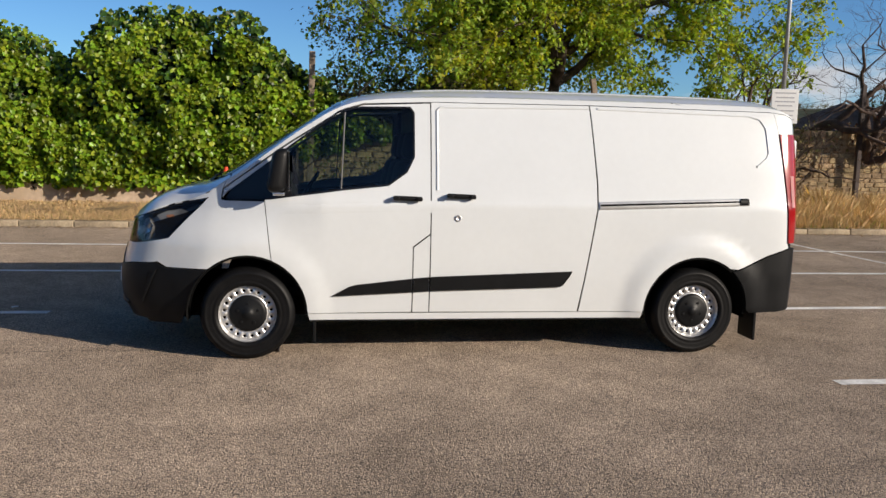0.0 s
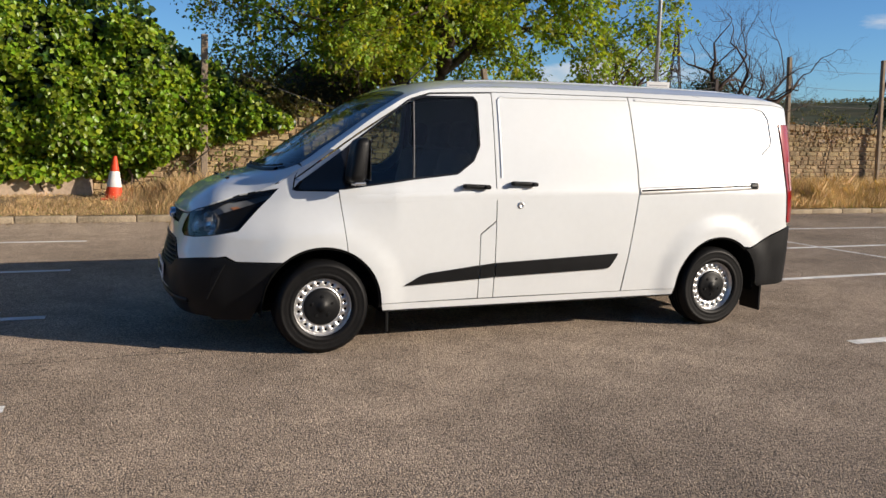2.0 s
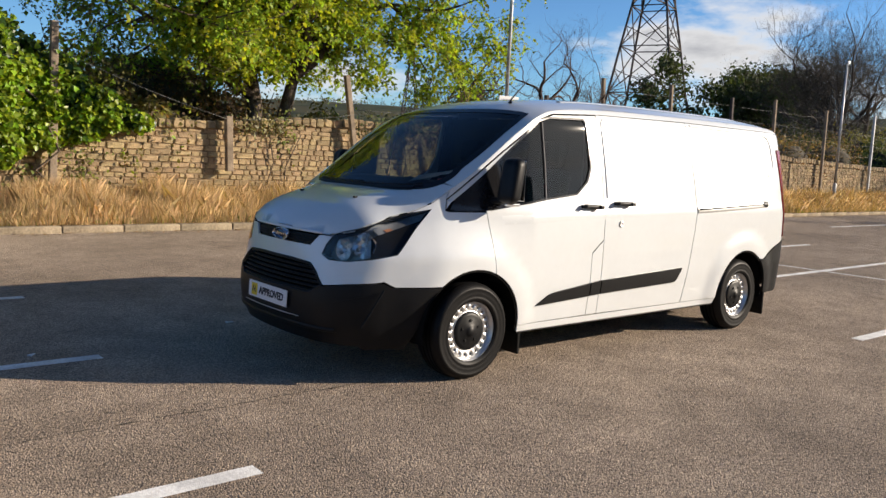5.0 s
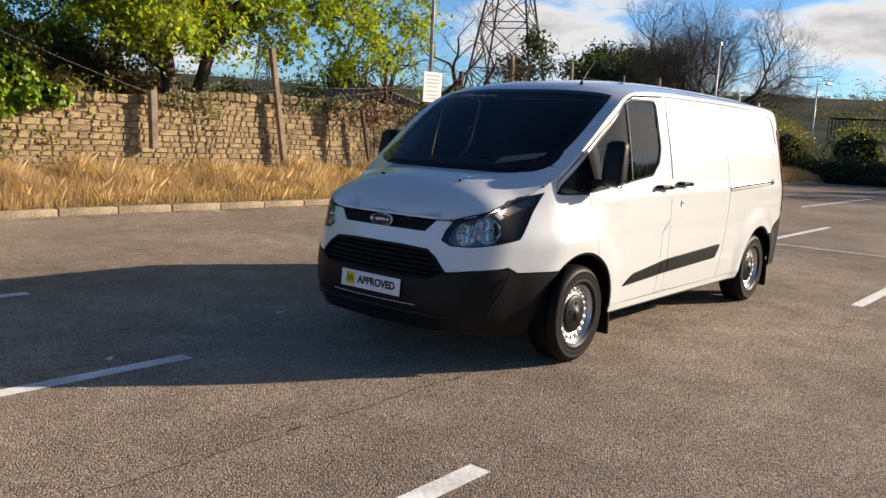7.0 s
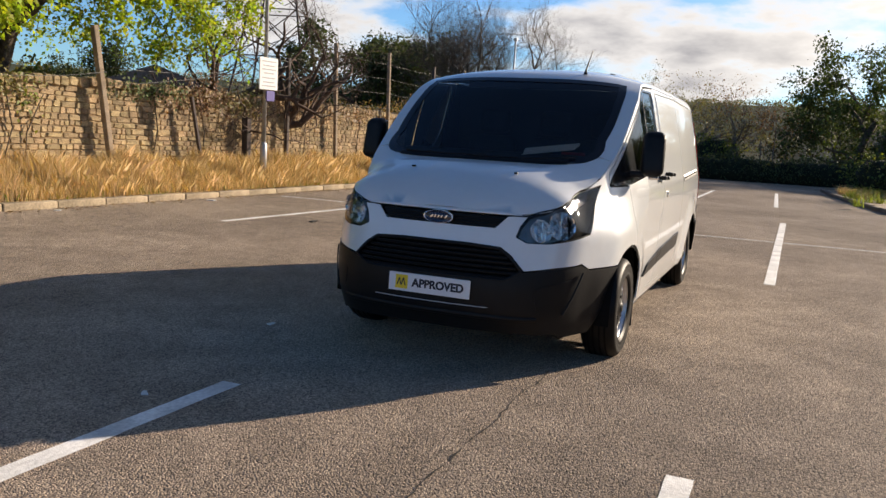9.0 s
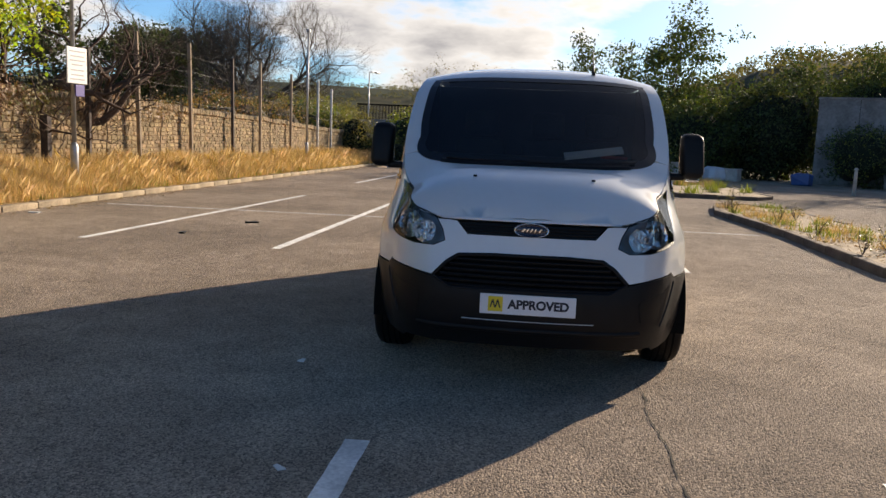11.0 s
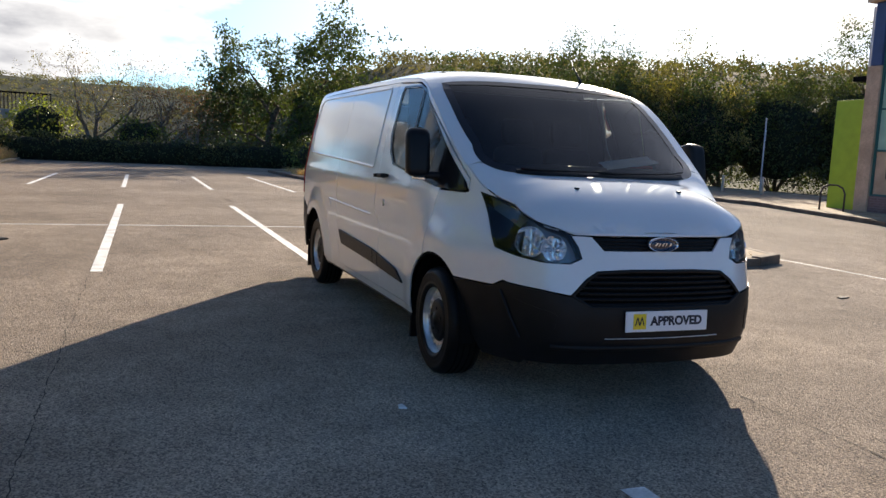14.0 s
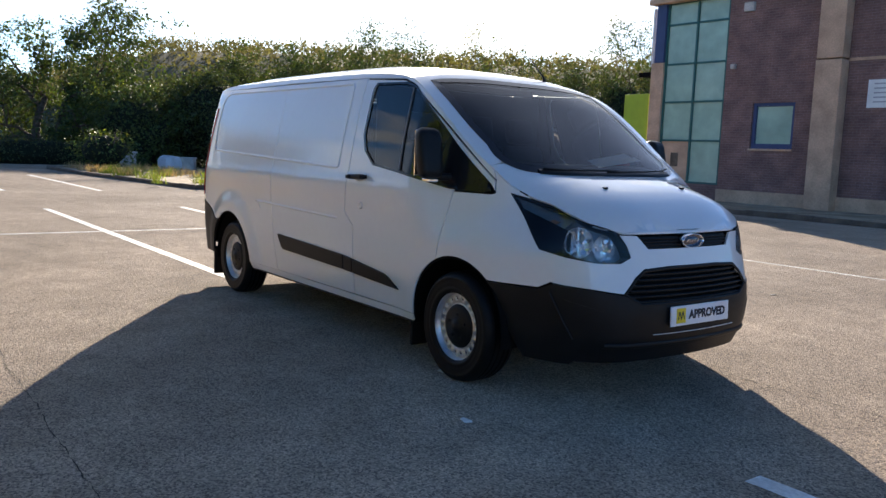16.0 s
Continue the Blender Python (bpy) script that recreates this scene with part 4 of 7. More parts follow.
        rail = ribbon("slide_rail", S([(0.845, 1.117), (2.02, 1.159)]), 0.055, skirt, M_STEEL, van, off=0.002, high=0.006, label="silver sliding door rail")
        ribbon("rail_slot", S([(0.85, 1.12), (1.947, 1.16)]), 0.014, skirt, M_DARK, rail, off=0.0105)
        ribbon("rail_stop", S([(1.947, 1.159), (2.015, 1.161)]), 0.05, skirt, M_BLACK, rail, off=0.008, high=0.008)
        ribbon("body_crease", S([(-1.443, 1.06), (-0.402, 1.096), (0.793, 1.112)]), 0.09, skirt, M_PAINT, sd, off=-0.0030, high=0.0032)
    else:
        patch("side_panel", shrunk(S([(-0.399, 0.332), (0.715, 0.327), (0.767, 0.686), (0.829, 1.102), (0.829, 1.268), (0.829, 1.84), (-0.399, 1.837), (-0.399, 0.904), (-0.522, 0.81), (-0.522, 0.332)]), 0.0004), skirt, M_PAINT, van)
        patch("rear_quarter", shrunk(S(rear_edge + bump_line + qa + low_q[:-1] + [(0.829, 1.84)]), 0.0004), skirt, M_PAINT, van)
        ribbon("press_line", S([(-0.247, 1.216), (-0.247, 1.778), (-0.216, 1.804), (2.041, 1.807), (2.135, 1.783), (2.181, 1.715), (2.197, 1.528), (2.176, 1.32), (2.124, 1.278), (-0.216, 1.206), (-0.247, 1.216)]), 0.022, skirt, M_PAINT, van, off=-0.001, high=0.007)
        ribbon("press_line", S([(1.001, 0.8), (1.053, 0.862), (1.105, 0.873), (-0.299, 0.847)]), 0.02, skirt, M_PAINT, van, off=-0.001, high=0.005)
    # rubbing strips
    m0 = [(-1.1, 0.455), (-1.048, 0.483), (-0.975, 0.524), (-0.923, 0.538), (-0.53, 0.582), (-0.53, 0.483)]
    m1 = [(-0.52, 0.583), (-0.407, 0.594), (-0.407, 0.49), (-0.52, 0.484)]
    m2 = [(-0.397, 0.595), (0.653, 0.636), (0.637, 0.602), (0.59, 0.535), (0.564, 0.519), (-0.397, 0.491)]
    for m in (m0, m1, m2):
        patch("rubbing_strip", shrunk(S(m), 0.001), skirt, M_BLACK, van, off=0.014, thick=0.014)
    # handles and lock
    spots = [(-0.569, 1.154)] + ([(-0.185, 1.174)] if side < 0 else [])
    for hx, hz in spots:
        u = u_of_x(hx, hz, side)
        cup = patch("handle_cup", [(u + 0.052 * math.cos(a), hz + 0.034 * math.sin(a)) for a in np.linspace(0, 2 * math.pi, 20, endpoint=False)], skirt, M_PAINT, van, off=0.001, thick=0.004)
        p = skirt(u, hz)
        h = part("door_handle", box_bm(-0.105, 0.105, -0.014, 0.014, -0.017, 0.017, 0.013, 3), M_BLACK, van, "black plastic grab handle", smooth=True)
        h.matrix_local = pose(p.x, p.y + side * 0.030, hz, 0, 2 if side < 0 else 2, 0)
        for dx in (-0.08, 0.08):
            part("handle_foot", box_bm(dx - 0.02, dx + 0.02, -0.03, 0.03, -0.013, 0.013, 0.006), M_BLACK, h)
    lx, lz = (-0.205, 1.018) if side < 0 else (-0.62, 0.96)
    p = skirt(u_of_x(lx, lz, side), lz)
    lk = part("door_lock", lathe("door_lock", [(0.0, -0.004), (0.012, -0.004), (0.014, -0.008), (0.024, -0.007), (0.026, 0.01)], M_STEEL, 24), M_STEEL, van)
    lk.matrix_local = pose(p.x, p.y, lz, 0, 0, 0 if side < 0 else 180)
    # black rear bumper corner and tail lamp
    rb = [(1.947, 0.642), (2.072, 0.689), (2.197, 0.746), (2.374, 0.805), (2.43, 0.812), (2.47, 0.80), (2.475, 0.38), (2.44, 0.33), (2.3, 0.312), (2.07, 0.316)] + arch_pts(RW, ARCH, 2, 48, 6)
    patch("rear_bumper_end", S(rb), skirt, M_BLACK, van, off=0.006, thick=0.02)
    patch("rear_corner", S([(2.259, 1.836), (2.292, 1.678), (2.45, 1.678), (2.45, 1.78), (2.36, 1.822)]), skirt, M_PAINT, van, thick=0.02)
    tl = patch("tail_lamp", S([(2.293, 1.672), (2.339, 1.216), (2.360, 0.85), (2.455, 0.85), (2.45, 1.216), (2.43, 1.672)]), skirt, M_RED, van, off=0.010, thick=0.02, label="tall red tail lamp")
    # pale pink strip laid on the red lens
    ribbon("lamp_band", S([(2.385, 1.36), (2.395, 1.12)]), 0.035, skirt, M_PINK, tl, off=0.012)
    # wheel arch lips and liners
    for cx in (FW, RW):
        lip = [(x, z) for x, z in arch_pts(cx, ARCH - 0.004, -4, 184, 22)]
        ribbon("arch_lip", S(lip), 0.02, skirt, M_DARK, van, off=-0.008)
        vs, fs = [], []
        for i, (x, z) in enumerate(arch_pts(cx, ARCH + 0.004, -8, 188, 22)):
            vs += [(x, side * 0.955, z), (x, side * 0.62, z)]
            if i:
                fs.append((2 * i - 2, 2 * i - 1, 2 * i + 1, 2 * i))
        part("arch_liner", mesh_from("arch_liner", vs, fs, M_DARK), M_DARK, van)
    # mud flaps
    for cx, z0 in ((-1.219, 0.114), (2.14, 0.093)):
        part("mud_flap", box_bm(cx - 0.012, cx + 0.012, min(side * 0.72, side * 0.95), max(side * 0.72, side * 0.95), z0, 0.36, 0.006), M_RUBBER, van)
    # dark inner skin that closes the shut lines
    skin = [(-2.35, 0.28), (-2.12, 0.28), (-2.12, 0.76), (-1.22, 0.76), (-1.22, 0.28), (1.22, 0.28), (1.22, 0.77), (2.12, 0.77), (2.12, 0.34), (2.44, 0.34), (2.44, 1.83), (-0.49, 1.83), (-0.49, 1.32), (-0.62, 1.19), (-1.44, 1.10), (-1.95, 1.09), (-2.36, 0.95)]
    part_ob = patch("inner_skin", S(skin), skirt, M_DARK, van, off=-0.022, thick=0.002, cell=0.1)


flank(-1), flank(1)

# mirrors
def mirror(side):
    y0 = side * 0.955
    bm = box_bm(-0.055, 0.075, -0.075, 0.075, -0.15, 0.15, 0.052, 4)
    for v in bm.verts:
        v.co.x += 0.05 * (v.co.z / 0.155) * 0.6 - 0.03 * abs(v.co.y / 0.085)
        if v.co.x > 0.04:
            v.co.x = 0.04 + (v.co.x - 0.04) * 0.3
    shell = part("door_mirror", bm, M_BLACK, van, "black door mirror housing", smooth=True)
    shell.matrix_local = pose(-1.455, side * 1.035, 1.335, 0, 0, side * -8)
    gl = part("mirror_glass", box_bm(0.055, 0.062, -0.060, 0.060, -0.135, 0.135, 0.003), M_CHROME, shell)
    arm = part("mirror_arm", box_bm(-0.05, 0.05, -0.03, 0.12, -0.045, 0.0, 0.018, 3), M_BLACK, shell, smooth=True)
    arm.matrix_local = pose(0, -side * 0.07, -0.115, 0, 0, 0) @ pose(0, 0, 0, 0, 0, 0 if side < 0 else 180)
    part("repeater", box_bm(-0.05, 0.03, -0.05, 0.02, -0.168, -0.148, 0.006), M_REFL, shell)


mirror(-1), mirror(1)


# wheels
def wheel(cx, side):
    w = part("wheel", lathe("tyre", [(0.20, -0.095), (0.215, -0.108), (0.229, -0.1135), (0.232, -0.1115), (0.246, -0.1135), (0.262, -0.116), (0.284, -0.1125), (0.287, -0.1145), (0.298, -0.1085), (0.318, -0.092), (0.327, -0.06), (0.328, -0.03), (0.328, 0.03), (0.327, 0.06), (0.318, 0.092), (0.28, 0.112), (0.20, 0.1)], M_RUBBER, 64),
             M_RUBBER, van, "black tyre on a silver steel wheel")
    w.matrix_local = pose(cx, side * 0.86, 0.325, 0, 11 * cx, 0 if side < 0 else 180)
    for yy in (-0.055, -0.02, 0.02, 0.055):
        part("tread_groove", lathe("groove", [(0.3285, yy - 0.006), (0.3292, yy), (0.3285, yy + 0.006)], M_DARK, 48), M_DARK, w)
    part("rim", lathe("rim", [(0.200, 0.08), (0.200, -0.03), (0.203, -0.088), (0.210, -0.103), (0.218, -0.106), (0.221, -0.100), (0.212, -0.088), (0.196, -0.080), (0.190, -0.055)][::-1], M_STEEL, 64), M_STEEL, w)
    # disc with round holes
    vs, fs = [], []
    nh, r0, r1 = 20, 0.138, 0.190
    for h in range(nh):
        a0, a1 = 2 * math.pi * h / nh, 2 * math.pi * (h + 1) / nh
        am, rm = (a0 + a1) / 2, 0.164
        ring = [(r0, a0 + (a1 - a0) * k / 4) for k in range(4)] + [(r0 + (r1 - r0) * k / 4, a1) for k in range(4)] \
            + [(r1, a1 - (a1 - a0) * k / 4) for k in range(4)] + [(r1 - (r1 - r0) * k / 4, a0) for k in range(4)]
        base = len(vs)
        for r, a in ring:
            vs.append((r * math.cos(a), -0.058 - 0.012 * math.sin((r - r0) / (r1 - r0) * math.pi), r * math.sin(a)))
        c = Vector((rm * math.cos(am), 0, rm * math.sin(am)))
        er, et = Vector((math.cos(am), 0, math.sin(am))), Vector((-math.sin(am), 0, math.cos(am)))
        for yy in (-0.068, -0.058):
            for r, a in ring:
                q = Vector((r * math.cos(a), 0, r * math.sin(a))) - c
                ang = math.atan2(q.dot(er), q.dot(et))
                p = c + et * 0.0112 * math.cos(ang) + er * 0.0108 * math.sin(ang)
                vs.append((p.x, yy, p.z))
        for k in range(16):
            k2 = (k + 1) % 16
            fs.append((base + k, base + k2, base + 16 + k2, base + 16 + k))
            fs.append((base + 16 + k, base + 16 + k2, base + 32 + k2, base + 32 + k))
    disc = mesh_from("wheel_disc", vs, fs, M_STEEL, True)
    bm = bmesh.new()
    bm.from_mesh(disc)
    bmesh.ops.remove_doubles(bm, verts=bm.verts, dist=1e-5)
    bmesh.ops.recalc_face_normals(bm, faces=bm.faces)
    bm.to_mesh(disc)
    bm.free()
    part("wheel_disc", disc, M_STEEL, w)
    part("disc_dish", lathe("disc_dish", [(0.138, -0.058), (0.128, -0.066), (0.112, -0.05), (0.09, -0.046)], M_STEEL, 48), M_STEEL, w)
    part("brake_drum", lathe("brake_drum", [(0.0, -0.02), (0.198, -0.02), (0.198, 0.06)], M_DARK, 32), M_DARK, w)
    cap_ob = part("hub_cap", lathe("hub_cap", [(0.0, -0.098), (0.03, -0.098), (0.034, -0.092), (0.05, -0.090), (0.066, -0.082), (0.105, -0.079), (0.126, -0.073), (0.135, -0.056)], M_BLACK, 40), M_BLACK, w, "black plastic hub cap")
    for k in range(5):
        a = 2 * math.pi * k / 5
        nut = part("wheel_nut", lathe("wheel_nut", [(0.0, -0.088), (0.010, -0.088), (0.013, -0.07)], M_BLACK, 6, smooth=False), M_BLACK, cap_ob)
        nut.matrix_local = Matrix.Translation((0.072 * math.cos(a), 0, 0.072 * math.sin(a)))


for cx in (FW, RW):
    for sd in (-1, 1):
        wheel(cx, sd)

# underside, tail and load floor
part("underbody", box_bm(-2.25, 2.42, -0.60, 0.60, 0.24, 0.42, 0.03), M_DARK, van)
part("floor_pan", box_bm(-1.2, 1.2, -0.90, 0.90, 0.30, 0.40, 0.02), M_DARK, van)
for cx in (FW, RW):
    ax = part("axle", tube_mesh("axle", [(cx, -0.78, 0.32), (cx, 0.78, 0.32)], 0.04, M_DARK), M_DARK, van)
for y0, y1 in ((-0.78, -0.004), (0.004, 0.78)):
    part("tail_door", box_bm(2.43, 2.492, y0, y1, 0.80, 1.64, 0.02), M_PAINT, van)
part("rear_bumper", box_bm(2.38, 2.52, -0.80, 0.80, 0.34, 0.81, 0.04, 3), M_BLACK, van)
part("rear_plate", box_bm(2.50, 2.53, -0.30, 0.22, 0.83, 0.94, 0.004), M_PLATE, van, "white plate on the tail door")
part("rear_header", box_bm(2.36, 2.452, -0.70, 0.70, 1.645, 1.82, 0.02), M_PAINT, van)

# cab
part("bulkhead", box_bm(-0.46, -0.44, -0.77, 0.77, 0.45, 1.80, 0.005), M_DASH, van)
part("bulkhead_top", box_bm(-0.46, -0.44, -0.70, 0.70, 1.802, 1.855, 0.005), M_DASH, van)
part("bulkhead_top", box_bm(-0.46, -0.44, -0.56, 0.56, 1.857, 1.90, 0.005), M_DASH, van)
part("cab_floor", box_bm(-1.6, -0.42, -0.85, 0.85, 0.44, 0.50), M_DARK, van)
dash = part("dashboard", box_bm(-1.90, -1.38, -0.80, 0.80, 0.85, 1.17, 0.07, 3), M_DASH, van, smooth=True)
part("binnacle", box_bm(-1.60, -1.42, 0.22, 0.58, 1.10, 1.20, 0.03, 2), M_DASH, dash, smooth=True)
st = part("steering_wheel", bmesh.new(), M_BLACK, van)
ring_pts = [(0.185 * math.cos(a), 0.185 * math.sin(a), 0) for a in np.linspace(0, 2 * math.pi, 33)]
v_, f_ = tube(ring_pts, 0.016, 8, False)
st.data = mesh_from("steering_wheel", v_, f_, M_BLACK, True)
st.matrix_local = pose(-1.30, 0.40, 1.12, 0, -58, 0)
part("steering_hub", box_bm(-0.06, 0.06, -0.17, 0.17, -0.03, 0.0, 0.02), M_BLACK, st)
for yc in (-0.52, -0.10, 0.42):
    seat = part("seat", box_bm(-1.12, -0.62, yc - 0.2, yc + 0.2, 0.72, 0.88, 0.06, 3), M_SEAT, van, smooth=True)
    bk = part("backrest", box_bm(-0.07, 0.07, -0.2, 0.2, 0, 0.58, 0.06, 3), M_SEAT, seat, smooth=True)
    bk.matrix_local = pose(-0.66, yc, 0.84, 0, 12, 0)
    hr = part("headrest", box_bm(-0.05, 0.05, -0.13, 0.13, 0.60, 0.80, 0.045, 3), M_SEAT, seat, smooth=True)
    hr.matrix_local = pose(-0.66, yc, 0.84, 0, 12, 0)
hump = part("dash_top", box_bm(-1.70, -1.42, -0.74, 0.74, 1.14, 1.295, 0.06, 3), M_DASH, dash, smooth=True)
for x, z, tilt, turn in ((-1.600, 1.338, -24, 5), (-1.668, 1.316, -20, -3)):
    sheet = part("papers", box_bm(-0.03, 0.03, -0.19, 0.19, 0.0, 0.004, 0.001), M_PAPER, dash)
    sheet.matrix_local = pose(x, -0.38, z, -9, tilt, turn)
cloth = part("red_cloth", box_bm(-0.05, 0.05, -0.08, 0.08, 0.0, 0.02, 0.008), M_INRED, dash)
cloth.matrix_local = pose(-1.56, -0.52, 1.296, 0, 0, 12)

# wipers, washer jets, aerial
for y0, y1 in ((0.55, -0.05), (0.05, -0.62)):
    pts = [cap(cowl(y) + 0.005 + 0.012 * k, y) + Vector((0, 0, 0.016)) for k, y in zip(np.linspace(0, 1, 7), np.linspace(y0, y1, 7))]
    part("wiper", tube_mesh("wiper", pts, 0.006, M_BLACK, 6), M_BLACK, van)
for y in (-0.345, 0.345):
    p = cap(-2.234, y)
    part("washer_jet", box_bm(p.x - 0.014, p.x + 0.014, y - 0.011, y + 0.011, p.z - 0.002, p.z + 0.010, 0.004), M_BLACK, van)
p = cap(-0.90, -0.40)
part("aerial", tube_mesh("aerial", [p, p + Vector((0.01, 0, 0.03)), p + Vector((0.19, 0, 0.20))], [0.016, 0.007, 0.003], M_BLACK, 8), M_BLACK, van)

# ---- plants: materials and builders ----
M_BARK = material("bark", (0.10, 0.075, 0.055), 0.95, var=0.4, scale=6, fine=40, bump=1.0, bscale=30, dist=0.02)
M_BARK_G = material("grey_bark", (0.16, 0.14, 0.125), 0.95, var=0.35, scale=6, fine=40, bump=0.8, bscale=30, dist=0.01)
M_TWIG = material("dead_twigs", (0.085, 0.058, 0.045), 0.95, var=0.3, scale=4, fine=20)
M_IVY = leafy("ivy_leaf", (0.19, 0.275, 0.018), 0.6, 0.34, 0.38)
M_IVY_D = leafy("dark_ivy_leaf", (0.035, 0.075, 0.014), 0.4, 0.2, 0.4)
M_ASH = leafy("yellowing_leaf", (0.27, 0.37, 0.05), 0.5, 0.5)
M_ASH_Y = leafy("yellow_leaf", (0.36, 0.38, 0.04), 0.35, 0.5)
M_GREEN = leafy("green_leaf", (0.070, 0.10, 0.028), 0.45, 0.22, 0.75)
M_OLIVE = leafy("olive_leaf", (0.18, 0.165, 0.06), 0.4, 0.35)
M_DGREEN = leafy("dark_leaf", (0.058, 0.075, 0.032), 0.45, 0.28, 0.75)
M_BROWN = leafy("brown_leaf", (0.23, 0.15, 0.08), 0.45, 0.35)
M_RUST = leafy("russet_leaf", (0.16, 0.085, 0.048), 0.4, 0.4)
M_STRAW = leafy("dry_grass", (0.58, 0.41, 0.22), 0.35, 0.18, 0.8)
M_WEED = leafy("weed_green", (0.17, 0.21, 0.045), 0.4, 0.4)
# near-black for added core blobs: the shade between leaves, put into the colour
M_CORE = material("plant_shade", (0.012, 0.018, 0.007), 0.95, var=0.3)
# browner core colour, painted as the shade inside scrub and brambles
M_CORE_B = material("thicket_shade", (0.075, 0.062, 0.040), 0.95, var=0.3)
rng = np.random.default_rng(4)


def mesh_fast(name, verts, loops, sizes, mat, smooth=False):
    me = bpy.data.meshes.new(name)
    me.vertices.add(len(verts))
    me.vertices.foreach_set("co", np.asarray(verts, np.float32).ravel())
    me.loops.add(len(loops))
    me.loops.foreach_set("vertex_index", np.asarray(loops, np.int32))
    me.polygons.add(len(sizes))
    starts = np.concatenate(([0], np.cumsum(sizes)[:-1])).astype(np.int32)
    me.polygons.foreach_set("loop_start", starts)
    me.polygons.foreach_set("loop_total", np.asarray(sizes, np.int32))
    me.materials.append(mat)
    me.update(calc_edges=True)
    me.validate()
    return me


def leaves_mesh(name, centers, size, mat, face=(0, 0, 1), spread=1.0, droop=0.2, shape="oval"):
    """Many folded leaves round the centres given; face is the way that most of them look."""
    n = len(centers)
    c = np.asarray(centers)
    nrm = np.asarray(face, float) + rng.normal(0, spread, (n, 3))
    nrm /= np.linalg.norm(nrm, axis=1, keepdims=True) + 1e-9
    ax = rng.normal(0, 1, (n, 3)) + np.array((0, 0, -droop * 3))
    ax -= nrm * (ax * nrm).sum(1, keepdims=True)
    ax /= np.linalg.norm(ax, axis=1, keepdims=True) + 1e-9
    bx = np.cross(nrm, ax)
    s = size * rng.uniform(0.6, 1.3, (n, 1))
    if shape == "lobed":
        pat = ((0, 0, 0), (-0.52, 0.18, 0.1), (-0.36, 0.66, 0.08), (0, 1.0, -0.12), (0.36, 0.66, 0.08), (0.52, 0.18, 0.1))
        quads = ((0, 3, 2, 1), (0, 5, 4, 3))
    elif shape == "narrow":
        pat = ((0, 0, 0), (-0.17, 0.45, 0.05), (0, 1.0, -0.08), (0.17, 0.45, 0.05))
        quads = ((0, 3, 2, 1),)
    else:
        pat = ((0, 0, 0), (-0.33, 0.45, 0.09), (0, 1.0, -0.1), (0.33, 0.45, 0.09))
        quads = ((0, 3, 2, 1),)
    k = len(pat)
    V = np.zeros((n, k, 3))
    for i, (a, b, d) in enumerate(pat):
        V[:, i] = c + s * (a * bx + b * ax + d * nrm)
    loops, sizes = [], []
    base = (np.arange(n) * k)[:, None]
    L = np.concatenate([base + np.array(q)[None, :] for q in quads], axis=1)
    return mesh_fast(name, V.reshape(-1, 3), L.ravel(), [4] * (n * len(quads)), mat)


def blob_mesh(name, pts, mat, seg=10):
    """Dark irregular masses in place of the shade within a plant: pts are (x, y, z, rx, ry, rz)."""
    vs, fs = [], []
    for x, y, z, rx, ry, rz in pts:
        b = len(vs)
        for i in range(1, 6):
            t = math.pi * i / 6
            for k in range(seg):
                a = 2 * math.pi * k / seg
                w = 1 + 0.22 * noise.noise((x + 3 * math.cos(a), y + 3 * math.sin(a), z + i))
                vs.append((x + rx * w * math.sin(t) * math.cos(a), y + ry * w * math.sin(t) * math.sin(a), z + rz * w * math.cos(t)))
        for i in range(4):
            for k in range(seg):
                k2 = (k + 1) % seg
                fs.append((b + i * seg + k, b + (i + 1) * seg + k, b + (i + 1) * seg + k2, b + i * seg + k2))
        fs.append(tuple(b + k for k in range(seg)))
        fs.append(tuple(b + 4 * seg + k for k in range(seg - 1, -1, -1)))
    return mesh_from(name, vs, fs, mat, True)


def limbs(rd, start, way, length, radius, depth, most, V, F, ends, bend=0.25, up=0.15, kids=(2, 4), seg=6, split=None):
    """Branches that fork and taper; ends collects the places where leaves sit."""
    p, d = Vector(start), Vector(way).normalized()
    n = 5 if depth == 0 else 4
    pts, rad = [p.copy()], [radius]
    for i in range(n):
        d = (d + Vector((rd.gauss(0, bend), rd.gauss(0, bend), rd.gauss(0, bend) + up)) * 0.5).normalized()
        p = p + d * length / n
        pts.append(p.copy())
        rad.append(radius * (1 - 0.45 * (i + 1) / n))
    v, f = tube(pts, rad, seg if depth < 2 else 4, False)
    b = len(V)
    V += v
    F += [tuple(b + i for i in q) for q in f]
    if depth >= most - 1:
        ends += [(q, d) for q in pts[1:]]
    if depth >= most:
        return
    for k in range(rd.randint(*kids)):
        a = rd.uniform(0, 2 * math.pi)
        side = d.orthogonal().normalized()
        side = Matrix.Rotation(a, 3, d) @ side
        nd = (d * rd.uniform(0.35, 0.9) + side * rd.uniform(0.5, 1.0)).normalized()
        if split is not None:
            split.append(([], []))
            V, F = split[-1]
        at = pts[-1] if k == 0 else pts[rd.randint(max(1, n - 3), n)]
        limbs(rd, at, nd, length * rd.uniform(0.62, 0.82), rad[-1] * rd.uniform(0.6, 0.9), depth + 1, most, V, F, ends, bend, up, kids, 5)


